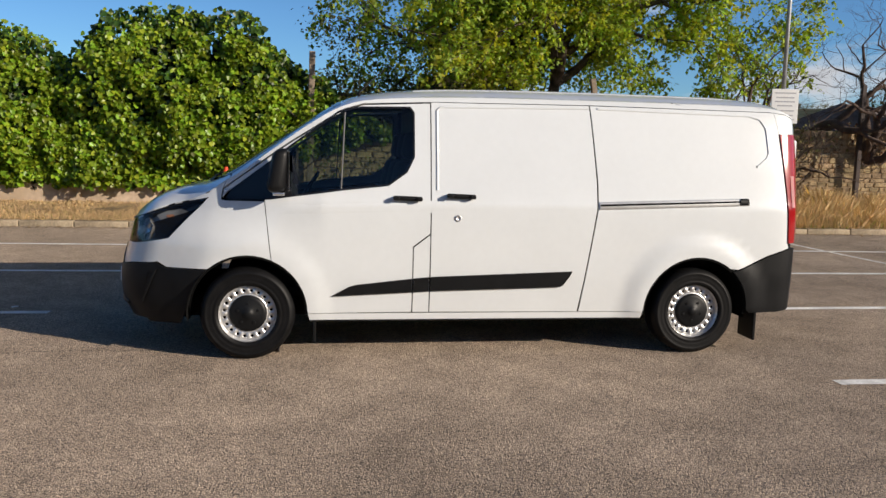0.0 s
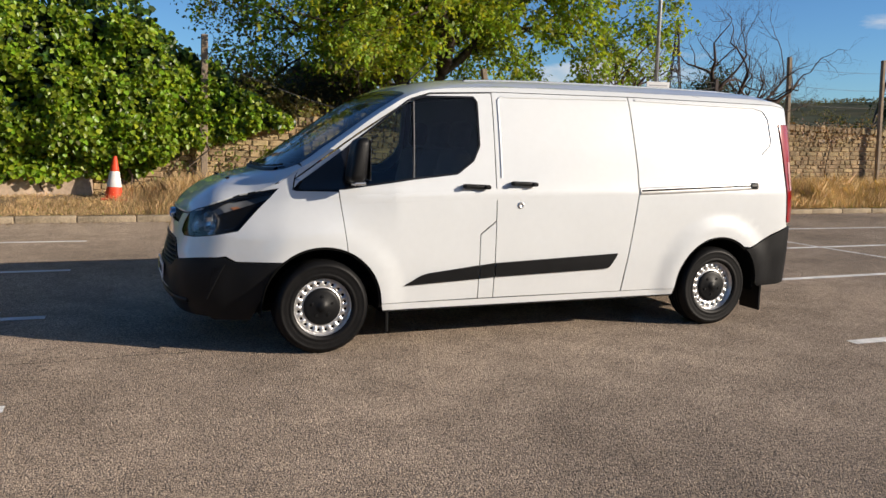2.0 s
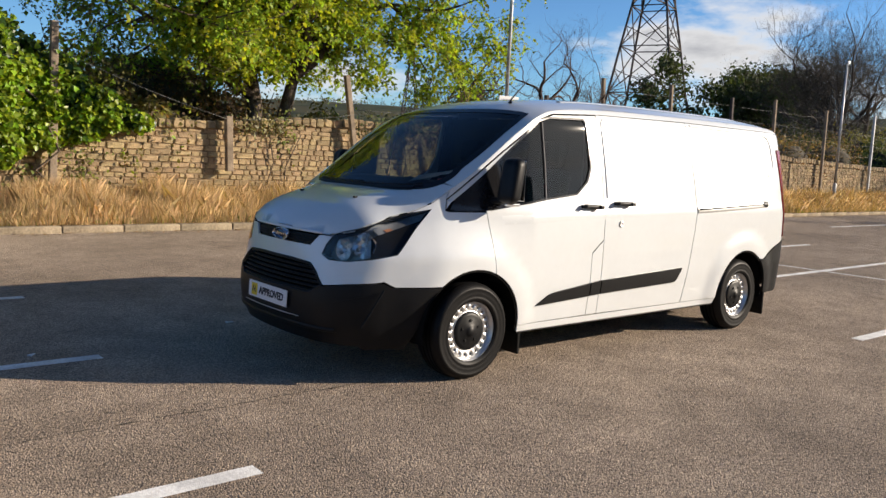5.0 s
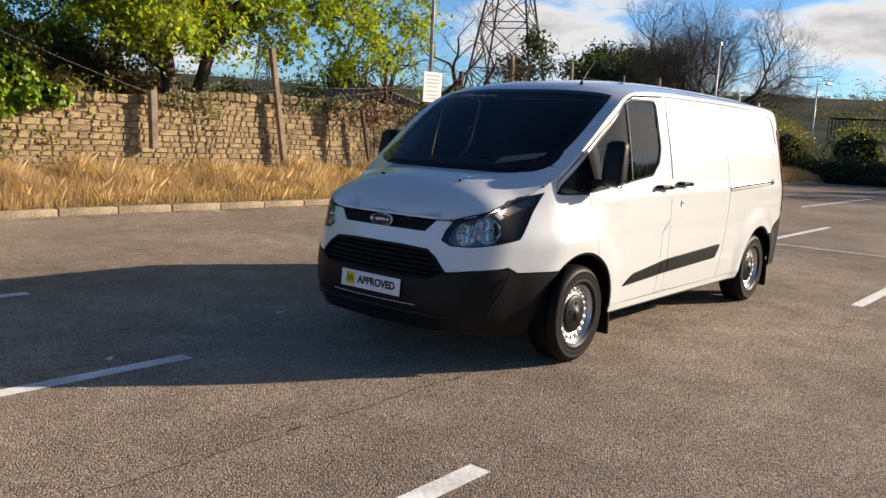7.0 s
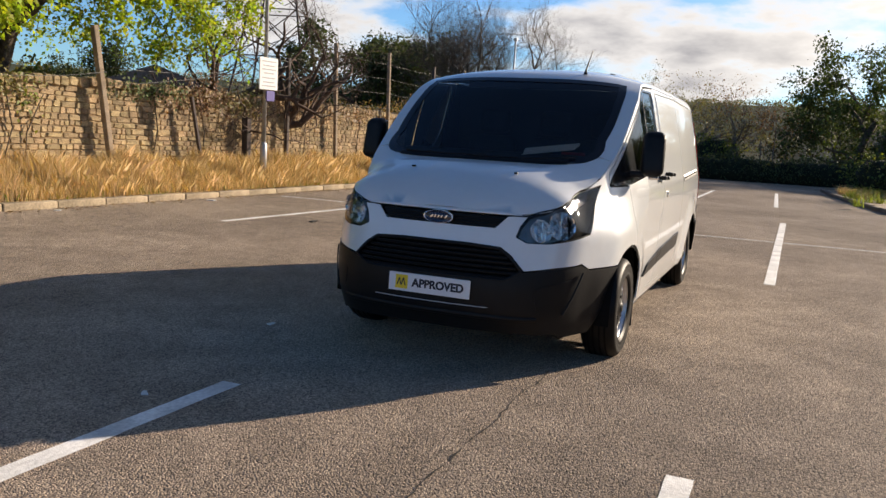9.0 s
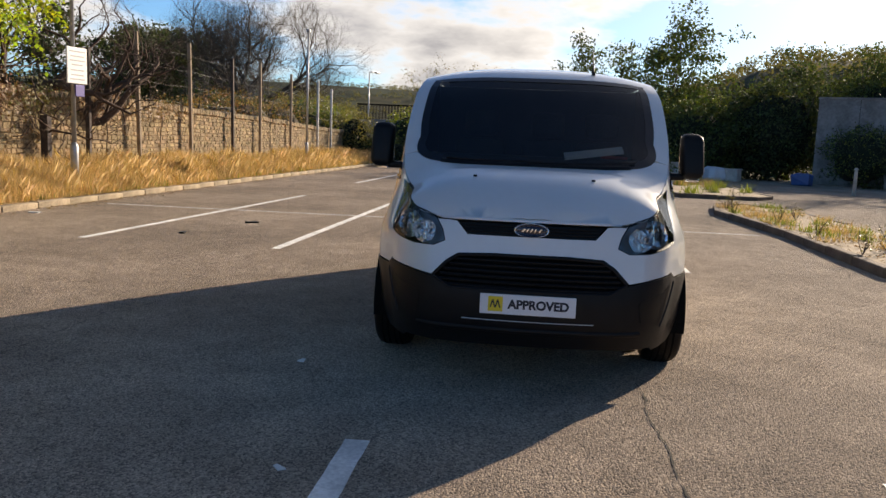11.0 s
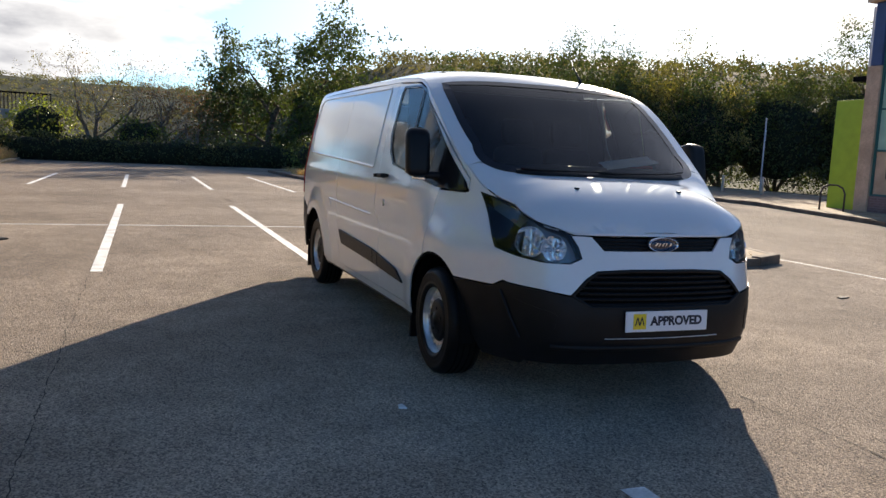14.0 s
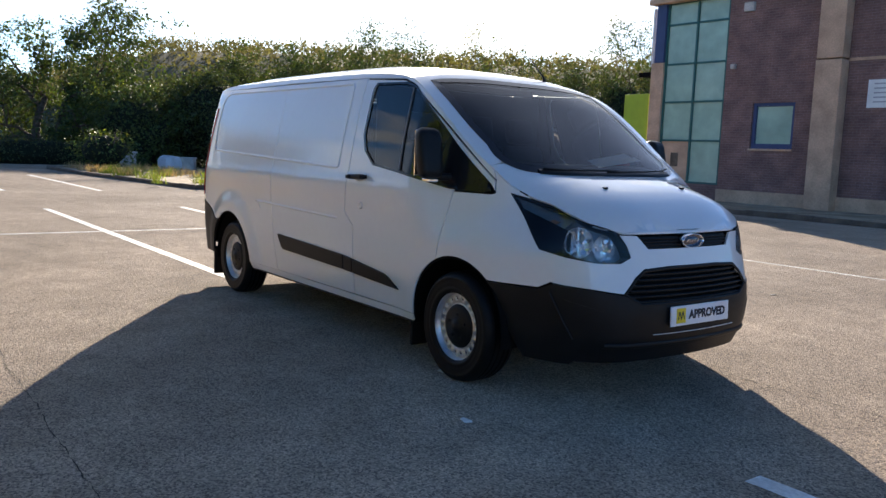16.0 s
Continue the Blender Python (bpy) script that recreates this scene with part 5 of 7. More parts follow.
def tree(x, y, z, height, label, seed, bark, leaf=None, n_leaf=3000, size=0.1, most=4, girth=0.12, first=0.4, spread=0.35, cloud=0.35, lean=(0, 0), droop=0.3,
         shape="oval", name="tree", category="tree", leaf2=None, kids=(2, 4), up=0.15, stems=1):
    rd = random.Random(seed)
    t = thing(name, label, category, at=pose(x, y, z))
    ends, trunks, boughs = [], [], []
    for s in range(stems):
        V, F = [], []
        trunks.append((V, F))
        a = rd.uniform(0, 6.28)
        off = Vector((0.12 * math.cos(a), 0.12 * math.sin(a), 0)) * (s > 0)
        w = (lean[0] + (rd.gauss(0, 0.25) if stems > 1 else 0), lean[1] + (rd.gauss(0, 0.25) if stems > 1 else 0), 1)
        limbs(rd, off + Vector((0, 0, -0.15)), w, height * first, girth, 0, most, V, F, ends, spread, up, kids, split=boughs)
    k = height / max(q.z for V, F in trunks + boughs for q in V)
    ends = [(q * k, d) for q, d in ends]
    for word, pieces in (("trunk", trunks), ("bough", boughs)):
        for V, F in pieces:
            part(word, mesh_from(word, [q * k for q in V], F, bark, True), bark, t)
    if leaf is not None and ends:
        P = np.array([tuple(e[0]) for e in ends])
        idx = rng.integers(0, len(P), n_leaf)
        C = P[idx] + rng.normal(0, cloud, (n_leaf, 3)) * np.array((1, 1, 0.8))
        m = n_leaf if leaf2 is None else int(n_leaf * 0.8)
        part("crown", leaves_mesh("crown", C[:m], size, leaf, (0, 0, 0.6), 0.9, droop, shape), leaf, t)
        if leaf2 is not None:
            part("crown", leaves_mesh("crown", C[m:], size, leaf2, (0, 0, 0.6), 0.9, droop, shape), leaf2, t)
    return t


def bush(x, y, z, rx, ry, rz, label, leaf, n, size, core=None, name="bush", seed=0, stem=M_BARK, leaf2=None, category="bush", shape="oval"):
    """A shrub: a few stems, a dark core coloured as inner shade and an uneven coat of leaves."""
    rd = random.Random(seed)
    t = thing(name, label, category, at=pose(x, y, z))
    for k in range(5):
        a = rd.uniform(0, 6.28)
        v, f = tube([(0.1 * math.cos(a), 0.1 * math.sin(a), -0.1), (0.5 * rx * math.cos(a), 0.5 * ry * math.sin(a), rz * 0.9), (0.8 * rx * math.cos(a), 0.8 * ry * math.sin(a), rz * rd.uniform(1.5, 2.0))], [0.05, 0.035, 0.01], 5)
        part("stem", mesh_from("stem", v, f, stem, True), stem, t)
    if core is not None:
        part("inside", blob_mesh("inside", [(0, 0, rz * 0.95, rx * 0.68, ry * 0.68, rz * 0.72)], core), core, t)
    u = rng.normal(0, 1, (n, 3))
    u /= np.linalg.norm(u, axis=1, keepdims=True)
    lump = np.array([1 + 0.46 * noise.noise((q[0] * 1.7 + seed, q[1] * 1.7, q[2] * 1.7)) + 0.22 * noise.noise((q[0] * 5 + seed, q[1] * 5, q[2] * 5)) for q in u])
    r = lump * rng.uniform(0.70, 1.0, n)
    C = u * r[:, None] * np.array((rx, ry, rz)) + np.array((0, 0, rz))
    C = C[C[:, 2] > 0.0]
    h = len(C) if leaf2 is None else int(len(C) * 0.75)
    part("leaves", leaves_mesh("leaves", C[:h], size, leaf, (0, 0, 0.7), 0.8, 0.3, shape), leaf, t)
    if leaf2 is not None:
        part("leaves", leaves_mesh("leaves", C[h:], size, leaf2, (0, 0, 0.7), 0.8, 0.3, shape), leaf2, t)
    return t


# ---- ivy over the west end of the wall ----
def ivy_top(x):
    return 4.10 + 0.10 * noise.noise((x * 0.55, 7, 0)) + 0.22 * noise.noise((x * 1.6, 2, 0)) - 0.95 * smoothstep(-5.2, -6.0, x) + 0.45 * smoothstep(-6.2, -7.0, x) - 0.75 * smoothstep(-2.6, -2.0, x) - 0.45 * smoothstep(-2.0, -1.2, x) - 0.55 * smoothstep(-1.3, -0.7, x) - 0.45 * smoothstep(-0.7, 0.1, x) - 0.5 * smoothstep(0.1, 0.6, x)


def ivy_low(x):
    return 0.66 + 0.2 * noise.noise((x * 1.9, 4, 0)) + 0.62 * smoothstep(-2.6, -1.7, x) + 0.4 * smoothstep(-1.7, 0.1, x)


def ivy_front(x, z):
    return 9.88 - 0.42 * math.sin(max(0, min(1, (z - 0.5) / 3.2)) * math.pi) * smoothstep(-1.0, -3.0, x) + 0.42 * noise.noise((x * 0.9, z * 0.9, 1)) + 0.26 * noise.noise((x * 2.4, z * 2.4, 5))


ivy = thing("ivy", "dense glossy green ivy hanging over the wall", "ivy", at=pose(0, 0, 0))
C, CD = [], []
rd = random.Random(3)
while len(C) < 33000:
    x = rd.uniform(-13.0, 0.55) if rd.random() < 0.25 else rd.uniform(-8.6, 0.55)
    t, l = ivy_top(x), ivy_low(x)
    if t <= l:
        continue
    z = rd.uniform(l, t)
    if noise.noise((x * 2.3, z * 2.3, 8)) < -0.10 and rd.random() < 0.88 * smoothstep(1.2, 2.2, z):
        continue
    q = ivy_front(x, z) + abs(rd.gauss(0, 0.17)) - 0.05
    if z > t - 0.5:
        q += rd.uniform(0, 2.0) * ((z - t + 0.5) / 0.5)
    C.append((x, q, z + rd.gauss(0, 0.04)))
# a second, darker layer of leaves 0.1 to 0.35 m behind the front
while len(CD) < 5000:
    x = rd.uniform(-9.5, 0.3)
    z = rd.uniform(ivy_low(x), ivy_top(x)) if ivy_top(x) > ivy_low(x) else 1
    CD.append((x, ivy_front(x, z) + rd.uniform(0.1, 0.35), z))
part("leaves", leaves_mesh("ivy_leaves", C, 0.088, M_IVY, (0.1, -1.0, 0.55), 0.75, 0.5, "lobed"), M_IVY, ivy)
part("leaves", leaves_mesh("ivy_back_leaves", CD, 0.12, M_IVY_D, (0, -1.0, 0.4), 0.6, 0.5, "lobed"), M_IVY_D, ivy)
# added dark blobs fill the ivy and stand for shade behind its leaves
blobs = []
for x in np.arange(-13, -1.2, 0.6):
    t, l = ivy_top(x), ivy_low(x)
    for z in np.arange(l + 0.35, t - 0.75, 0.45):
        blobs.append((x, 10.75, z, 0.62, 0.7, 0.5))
part("inside", blob_mesh("ivy_shade_core", blobs, M_CORE, 8), M_CORE, ivy)
for k in range(14):
    x = rd.uniform(-8, -1)
    pts = [(x, 10.0, 0.3)]
    for i in range(6):
        pts.append((pts[-1][0] + rd.gauss(0, 0.2), 9.98 - 0.05 * rd.random(), pts[-1][2] + rd.uniform(0.15, 0.45)))
    part("stem", tube_mesh("ivy_stem", pts, 0.02, M_BARK, 5), M_BARK, ivy)
# shrub behind the far end of the ivy
bush(-8.4, 11.2, 0.4, 1.7, 1.5, 1.7, "leafy green shrub above the ivy", M_GREEN, 3500, 0.12, M_CORE, seed=8, shape="oval")

# ---- trees behind the wall ----
def ash_tree(x, y, z, label, seed, trunk_way, trunk_len, girth, boughs, n_spray, leaf, leaf2):
    """A spreading tree: long boughs given by way and length, twigs, and hanging sprays of paired leaflets."""
    rd = random.Random(seed)
    t = thing("tree", label, "tree", at=pose(x, y, z))
    V, F, ends = [], [], []
    d = Vector(trunk_way).normalized()
    pts, rad = [Vector((0, 0, -0.2))], [girth]
    for i in range(6):
        d = (d + Vector((rd.gauss(0, 0.08), rd.gauss(0, 0.08), 0.03))).normalized()
        pts.append(pts[-1] + d * trunk_len / 6)
        rad.append(girth * (1 - 0.09 * (i + 1)))
    v, f = tube(pts, rad, 10, False)
    part("trunk", mesh_from("trunk", v, f, M_BARK, True), M_BARK, t)
    for bx_, by_, bz_, ln, at in boughs:
        V, F = [], []
        limbs(rd, pts[at], (bx_, by_, bz_), ln, girth * 0.5, 1, 4, V, F, ends, 0.30, 0.02, (3, 4), 6)
        part("bough", mesh_from("bough", V, F, M_BARK, True), M_BARK, t)
    P = np.array([tuple(e[0]) for e in ends])
    low_ = P[:, 2] > 2.6
    P = P[low_] if low_.any() else P
    for mat_, m in ((leaf, int(n_spray * 0.72)), (leaf2, int(n_spray * 0.28))):
        c = P[rng.integers(0, len(P), m)] + rng.normal(0, 0.11, (m, 3))
        a = rng.uniform(0, 2 * np.pi, m)
        way = np.stack([np.cos(a), np.sin(a), rng.uniform(-0.9, 0.1, m)], 1)
        C = []
        for k in range(9):
            q = c + way * (0.035 * k + 0.02)
            q[:, 2] -= 0.0022 * k * k
            C.append(q)
        part("crown", leaves_mesh("crown", np.concatenate(C), 0.105, mat_, (0, 0, 0.8), 0.7, 0.4, "oval"), mat_, t)
    return t


ash_tree(3.6, 11.8, 0.35, "tall spreading tree with yellowing leaves and dark trunk", 21, (-0.20, -0.05, 1), 3.6, 0.25,
         ((-1.0, -0.1, 0.45, 2.4, 4), (-0.8, -0.7, 0.6, 2.0, 5), (-0.3, 0.4, 1.0, 2.3, 6), (-0.9, 0.3, 0.9, 2.3, 6), (0.3, -0.8, 0.9, 1.9, 5), (-0.1, -0.5, 1.0, 2.2, 6), (0.5, 0.2, 1.0, 2.2, 6)), 4300, M_ASH, M_ASH_Y)
ash_tree(3.92, 12.2, 0.35, "tall leaning tree with drooping yellow-green leaves", 34, (0.02, -0.05, 1), 3.5, 0.22,
         ((1.0, -0.2, 0.62, 2.4, 5), (1.0, 0.2, 0.85, 2.7, 5), (0.5, -0.8, 0.7, 2.0, 5), (0.7, 0.1, 1.0, 2.4, 6), (0.1, 0.4, 1.0, 2.2, 6), (1.0, -0.4, 0.8, 2.6, 6), (-0.2, -0.6, 0.9, 1.8, 5)), 6400, M_ASH, M_ASH_Y)
tree(0.6, 12.8, 0.4, 6.2, "spreading tree with thin olive foliage", 13, M_BARK, M_OLIVE, 6000, 0.09, 5, 0.09, 0.32, 0.42, 0.2, (-0.2, -0.1), leaf2=M_ASH)
for k, (bx_, by_, rx, rz, lf, sd) in enumerate(((-0.6, 12.6, 1.6, 1.45, M_OLIVE, 1), (1.6, 13.6, 1.9, 1.5, M_BROWN, 2), (3.6, 14.2, 1.8, 1.25, M_BROWN, 3), (5.6, 12.6, 1.1, 0.95, M_OLIVE, 4), (0.4, 11.4, 0.8, 0.95, M_OLIVE, 6), (2.4, 15.6, 2.4, 1.9, M_OLIVE, 9))):
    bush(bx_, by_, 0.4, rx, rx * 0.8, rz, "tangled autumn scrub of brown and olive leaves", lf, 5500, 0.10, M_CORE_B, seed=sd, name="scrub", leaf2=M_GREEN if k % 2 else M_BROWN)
# dead thorn and bare bushes farther along
tree(10.8, 11.3, 0.4, 5.2, "bare twisted dead thorn tree", 5, M_TWIG, None, most=6, girth=0.22, first=0.30, spread=0.58, kids=(2, 4), up=0.22, name="dead_tree", stems=3)
bush(11.6, 11.3, 0.4, 1.5, 0.8, 0.95, "low brown bramble on the wall", M_RUST, 1300, 0.08, M_CORE_B, seed=12, name="bramble", leaf2=M_OLIVE)
for bx_, by_, rx, rz, sd in ((14.6, 11.5, 1.3, 0.95, 31), (17.6, 11.8, 1.6, 1.05, 32), (20.8, 12.0, 1.9, 1.15, 33), (24.2, 12.2, 2.0, 1.25, 34), (27.6, 12.2, 2.1, 1.35, 35), (31.0, 11.9, 2.1, 1.4, 36)):
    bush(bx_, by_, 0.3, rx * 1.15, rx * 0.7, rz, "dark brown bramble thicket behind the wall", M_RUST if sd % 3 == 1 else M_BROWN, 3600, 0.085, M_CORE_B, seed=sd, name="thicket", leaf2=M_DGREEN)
for bx_, by_, h, sd in ((59.3, 34.0, 11.6, 41), (62.3, 35.3, 11.0, 42), (65.3, 33.9, 11.4, 43), (68.8, 35.4, 12.0, 44), (72.3, 35.9, 12.4, 45)):
    tree(bx_, by_, -1.0, h, "dark evergreen tree with dense crown", sd, M_BARK, M_DGREEN, 9000, 0.34, 5, 0.22, 0.26, 0.36, 0.40, leaf2=M_GREEN)
    bush(bx_ - 1.0, by_ - 1.0, -1.2, 3.0, 2.6, 2.6, "dark undergrowth below the evergreens", M_DGREEN, 2600, 0.30, M_CORE, seed=sd + 300, leaf2=M_OLIVE)
for bx_, by_, rx, rz, sd in ((40.0, 17.2, 2.6, 1.9, 71), (44.5, 19.0, 3.0, 2.2, 72), (49.0, 22.0, 3.2, 2.5, 73), (54.0, 24.5, 3.4, 2.9, 74)):
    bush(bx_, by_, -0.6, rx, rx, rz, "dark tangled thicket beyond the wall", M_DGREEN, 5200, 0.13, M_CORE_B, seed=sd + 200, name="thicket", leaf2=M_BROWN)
tree(58.0, 22.6, -0.8, 17.0, "tall bare tree with fine upswept branches", 57, M_BARK, None, most=6, girth=0.30, first=0.20, spread=0.24, kids=(4, 5), up=0.22, stems=3)
tree(47.5, 20.2, -0.5, 8.5, "bare grey autumn tree", 58, M_BARK_G, None, most=5, girth=0.12, first=0.28, spread=0.25, kids=(4, 5), up=0.2)
for bx_, by_, rx, rz, lf, sd in ((39.0, 13.4, 2.2, 2.1, M_OLIVE, 61), (43.5, 12.6, 2.2, 1.9, M_WEED, 62), (36.6, 12.0, 1.6, 1.7, M_GREEN, 63), (47.0, 14.0, 2.6, 2.2, M_OLIVE, 64), (37.2, 9.6, 1.3, 1.6, M_OLIVE, 65)):
    bush(bx_, by_, -0.3, rx, rx, rz, "yellow-green leafy roadside shrub", lf, 5200, 0.095, M_CORE, seed=sd)
tree(40.5, 48.5, 0, 7.6, "small dark pointed conifer tree", 71, M_BARK, M_DGREEN, 8000, 0.34, 4, 0.15, 0.45, 0.2, 0.5, name="conifer", shape="narrow")

# ---- hedge and trees at the far end ----
hedge = thing("hedge", "dark clipped hedge at the end of the car park", "hedge", at=pose(37.0, 0, 0))
n = 11000
yy = rng.uniform(-9, 11.5, n)
hz = 1.30 + np.array([0.35 * noise.noise((q * 0.5, 0, 0)) + 0.2 * noise.noise((q * 1.7, 0, 4)) for q in yy])
C = np.stack([rng.normal(0, 0.5, n) + 0.2 * np.sin(yy * 1.3), yy, rng.uniform(0.02, 1.0, n) ** 0.8 * hz], 1)
part("leaves", leaves_mesh("hedge_leaves", C, 0.11, M_DGREEN, (-0.6, 0, 0.6), 0.8), M_DGREEN, hedge)
part("inside", blob_mesh("hedge_shade_core", [(0.35, q, 0.5, 0.75, 0.9, 0.65) for q in np.arange(-9, 11.5, 0.9)], M_CORE, 8), M_CORE, hedge)
tree(41.0, 4.2, -0.2, 6.3, "small tree with sparse pale leaves", 81, M_BARK_G, M_OLIVE, 4200, 0.085, 5, 0.09, 0.26, 0.36, 0.16, stems=3, leaf2=M_BROWN)
tree(41.0, 0.7, -0.2, 5.8, "slender tree with russet autumn leaves", 82, M_BARK_G, M_RUST, 3000, 0.10, 5, 0.08, 0.26, 0.36, 0.16, stems=3, leaf2=M_BROWN)
tree(45.5, -5.2, -0.2, 9.9, "tall dark green tree with ragged top", 83, M_BARK, M_GREEN, 24000, 0.20, 5, 0.17, 0.24, 0.40, 0.22, leaf2=M_DGREEN, kids=(3, 4), up=0.08, stems=2)
tree(44.0, -7.8, -0.2, 5.0, "broad green leafy tree lit from behind", 89, M_BARK, M_GREEN, 15000, 0.19, 5, 0.15, 0.26, 0.40, 0.22, leaf2=M_WEED, kids=(3, 4), up=0.08)
tree(39.5, -7.6, -0.1, 4.5, "young yellow-green tree beyond the island", 85, M_BARK, M_WEED, 4200, 0.095, 5, 0.06, 0.30, 0.35, 0.16, leaf2=M_GREEN)
bush(40.5, 7.0, 0, 1.8, 1.8, 1.6, "bright yellow-green leafy bush", M_WEED, 2200, 0.14, M_CORE, seed=86)
bush(40.4, 2.2, 0, 1.8, 1.6, 1.25, "yellow-green bush by the hedge", M_WEED, 1600, 0.14, M_CORE, seed=87, leaf2=M_GREEN)
bush(30.2, -5.2, 0, 1.3, 1.3, 0.9, "straggling bush beside the kerb", M_GREEN, 1200, 0.12, M_CORE, seed=88, leaf2=M_WEED)
# wooded bank beyond the access road
bank = [(37.2, -8.5, 2.6, 1.9), (38, -12.0, 3.0, 2.2), (37.0, -12.6, 2.6, 2.5), (37.8, -17.8, 3.2, 2.9), (33.0, -21.5, 3.2, 2.7), (36.5, -25.0, 4.0, 3.3), (33.5, -28.5, 3.6, 2.9), (31.0, -32.0, 3.6, 2.9), (30.0, -36.5, 4.0, 3.2), (27.5, -41.0, 4.2, 3.4), (24.0, -45.0, 4.2, 3.4), (38, -21, 3.6, 3.2)]
for k, (bx_, by_, rx, rz) in enumerate(bank):
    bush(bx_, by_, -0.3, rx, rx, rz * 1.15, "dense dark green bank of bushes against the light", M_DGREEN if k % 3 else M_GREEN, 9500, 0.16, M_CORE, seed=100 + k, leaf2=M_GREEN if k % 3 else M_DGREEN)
for k, (bx_, by_, h, lf) in enumerate(((34.5, -20.0, 8.6, M_GREEN), (35.0, -23.5, 9.6, M_GREEN), (34.0, -26.0, 9.2, M_OLIVE), (36.0, -21.8, 7.8, M_GREEN), (33.0, -30.0, 8.8, M_GREEN), (28.0, -35.5, 10.2, M_GREEN), (26.5, -38.5, 9.4, M_GREEN), (39.0, -14.0, 7.2, M_GREEN), (38.0, -17.5, 7.6, M_GREEN), (32.0, -33.0, 8.4, M_GREEN))):
    tree(bx_, by_, -0.3, h, "thin tree standing above the dark bank", 130 + k, M_BARK, lf, 7000, 0.13, 5, 0.11, 0.28, 0.32, 0.13, stems=2)

bush(31.9, -15.0, -0.1, 2.6, 1.7, 1.55, "yellow-green bush before the grey wall", M_DGREEN, 6000, 0.10, M_CORE, seed=140, leaf2=M_WEED)
bush(31.0, -18.4, -0.1, 2.8, 1.9, 1.7, "dark leafy bush before the grey wall", M_DGREEN, 4200, 0.11, M_CORE, seed=141, leaf2=M_OLIVE)

# far woods on the hills
rd = random.Random(17)


def woods(name, count, angles, radii, crown, n, size, mat, label, gaps):
    """Rounded crowns of leaf clumps over a stretch of land."""
    C = []
    for k in range(count):
        a = radians(rd.uniform(*angles))
        r = radii[0] + (radii[1] - radii[0]) * rd.random() ** 0.8
        x, y = 5 + r * math.cos(a), -2 + r * math.sin(a)
        if noise.noise((x * 0.006, y * 0.006, 2)) < gaps:
            continue
        z, q = land_height(x, y), rd.uniform(*crown)
        for _ in range(n):
            t, u = rd.uniform(0, 2 * math.pi), rd.random()
            w = q * math.sqrt(1 - u * u) * rd.uniform(0.75, 1.1)
            C.append((x + w * math.cos(t), y + w * math.sin(t), z + q * (0.2 + 1.1 * u * rd.uniform(0.8, 1.1))))
    tagged(new(name, leaves_mesh(name, C, size, mat, (-0.3, 0.3, 0.6), 0.8)), label, "woods", kind="stuff")


woods("far_woods", 6000, (-58, 62), (330, 1230), (2.4, 4.8), 18, 1.9, leafy("far_woodland", (0.12, 0.12, 0.09), 0.15, 0.4, 0.95), "distant autumn woods on the valley side", 0.05)
woods("slope_woods", 2600, (-74, 10), (75, 255), (1.1, 2.6), 34, 0.62, leafy("slope_foliage", (0.13, 0.12, 0.075), 0.3, 0.4, 0.95), "scrubby autumn woodland on the slope behind", -1.0)

# ---- grass and weeds on the verge ----
def blades(name, n, xr, mat, h0, h1, label, place=None, lean=0.30, wide=0.0023):
    x = rng.uniform(*xr, n)
    if place is None:
        d = rng.uniform(0.16, 2.1, n) ** 1.0
        y = np.array([kerb_y(q) for q in x]) + d
        z = 0.08 + d * 0.115
    else:
        x, y, z = place
        n = len(x)
        d = np.ones(n)
    clump = np.array([noise.noise((a * 1.3, b * 1.3, 0)) for a, b in zip(x, y)])
    h = rng.uniform(h0, h1, n) * (0.75 + 0.75 * np.clip(clump + 0.35, 0, 1)) * np.clip(0.45 + d * 0.7, 0, 1.1)
    h = 0.72 * h * (0.2 + 0.8 * np.clip((x + 3.4) / 2.0, 0, 1)) if place is None else h
    a = rng.uniform(0, 2 * np.pi, n)
    w = wide * rng.uniform(0.7, 1.6, n)
    lx, ly = rng.normal(0, lean, n) * h, rng.normal(0, lean, n) * h
    V = np.zeros((n, 5, 3))
    V[:, 0] = np.stack([x - w * np.cos(a), y - w * np.sin(a), z], 1)
    V[:, 1] = np.stack([x + w * np.cos(a), y + w * np.sin(a), z], 1)
    V[:, 2] = np.stack([x + w * 0.7 * np.cos(a) + lx * 0.35, y + w * 0.7 * np.sin(a) + ly * 0.35, z + h * 0.6], 1)
    V[:, 3] = np.stack([x + lx, y + ly, z + h], 1)
    V[:, 4] = np.stack([x - w * 0.7 * np.cos(a) + lx * 0.35, y - w * 0.7 * np.sin(a) + ly * 0.35, z + h * 0.6], 1)
    base = (np.arange(n) * 5)[:, None]
    L = base + np.arange(5)[None, :]
    return tagged(new(name, mesh_fast(name, V.reshape(-1, 3), L.ravel(), [5] * n, mat)), label, "grass", kind="stuff")


blades("dry_grass", 170000, (-9, 16), M_STRAW, 0.20, 0.62, "tall dry straw-coloured grass along the verge")
blades("dry_grass_far", 60000, (16, 38), M_STRAW, 0.22, 0.65, "tall dry grass along the far verge", wide=0.0048)
blades("verge_weeds", 14000, (-9, 34), M_WEED, 0.10, 0.34, "green weeds among the dry grass", wide=0.009)

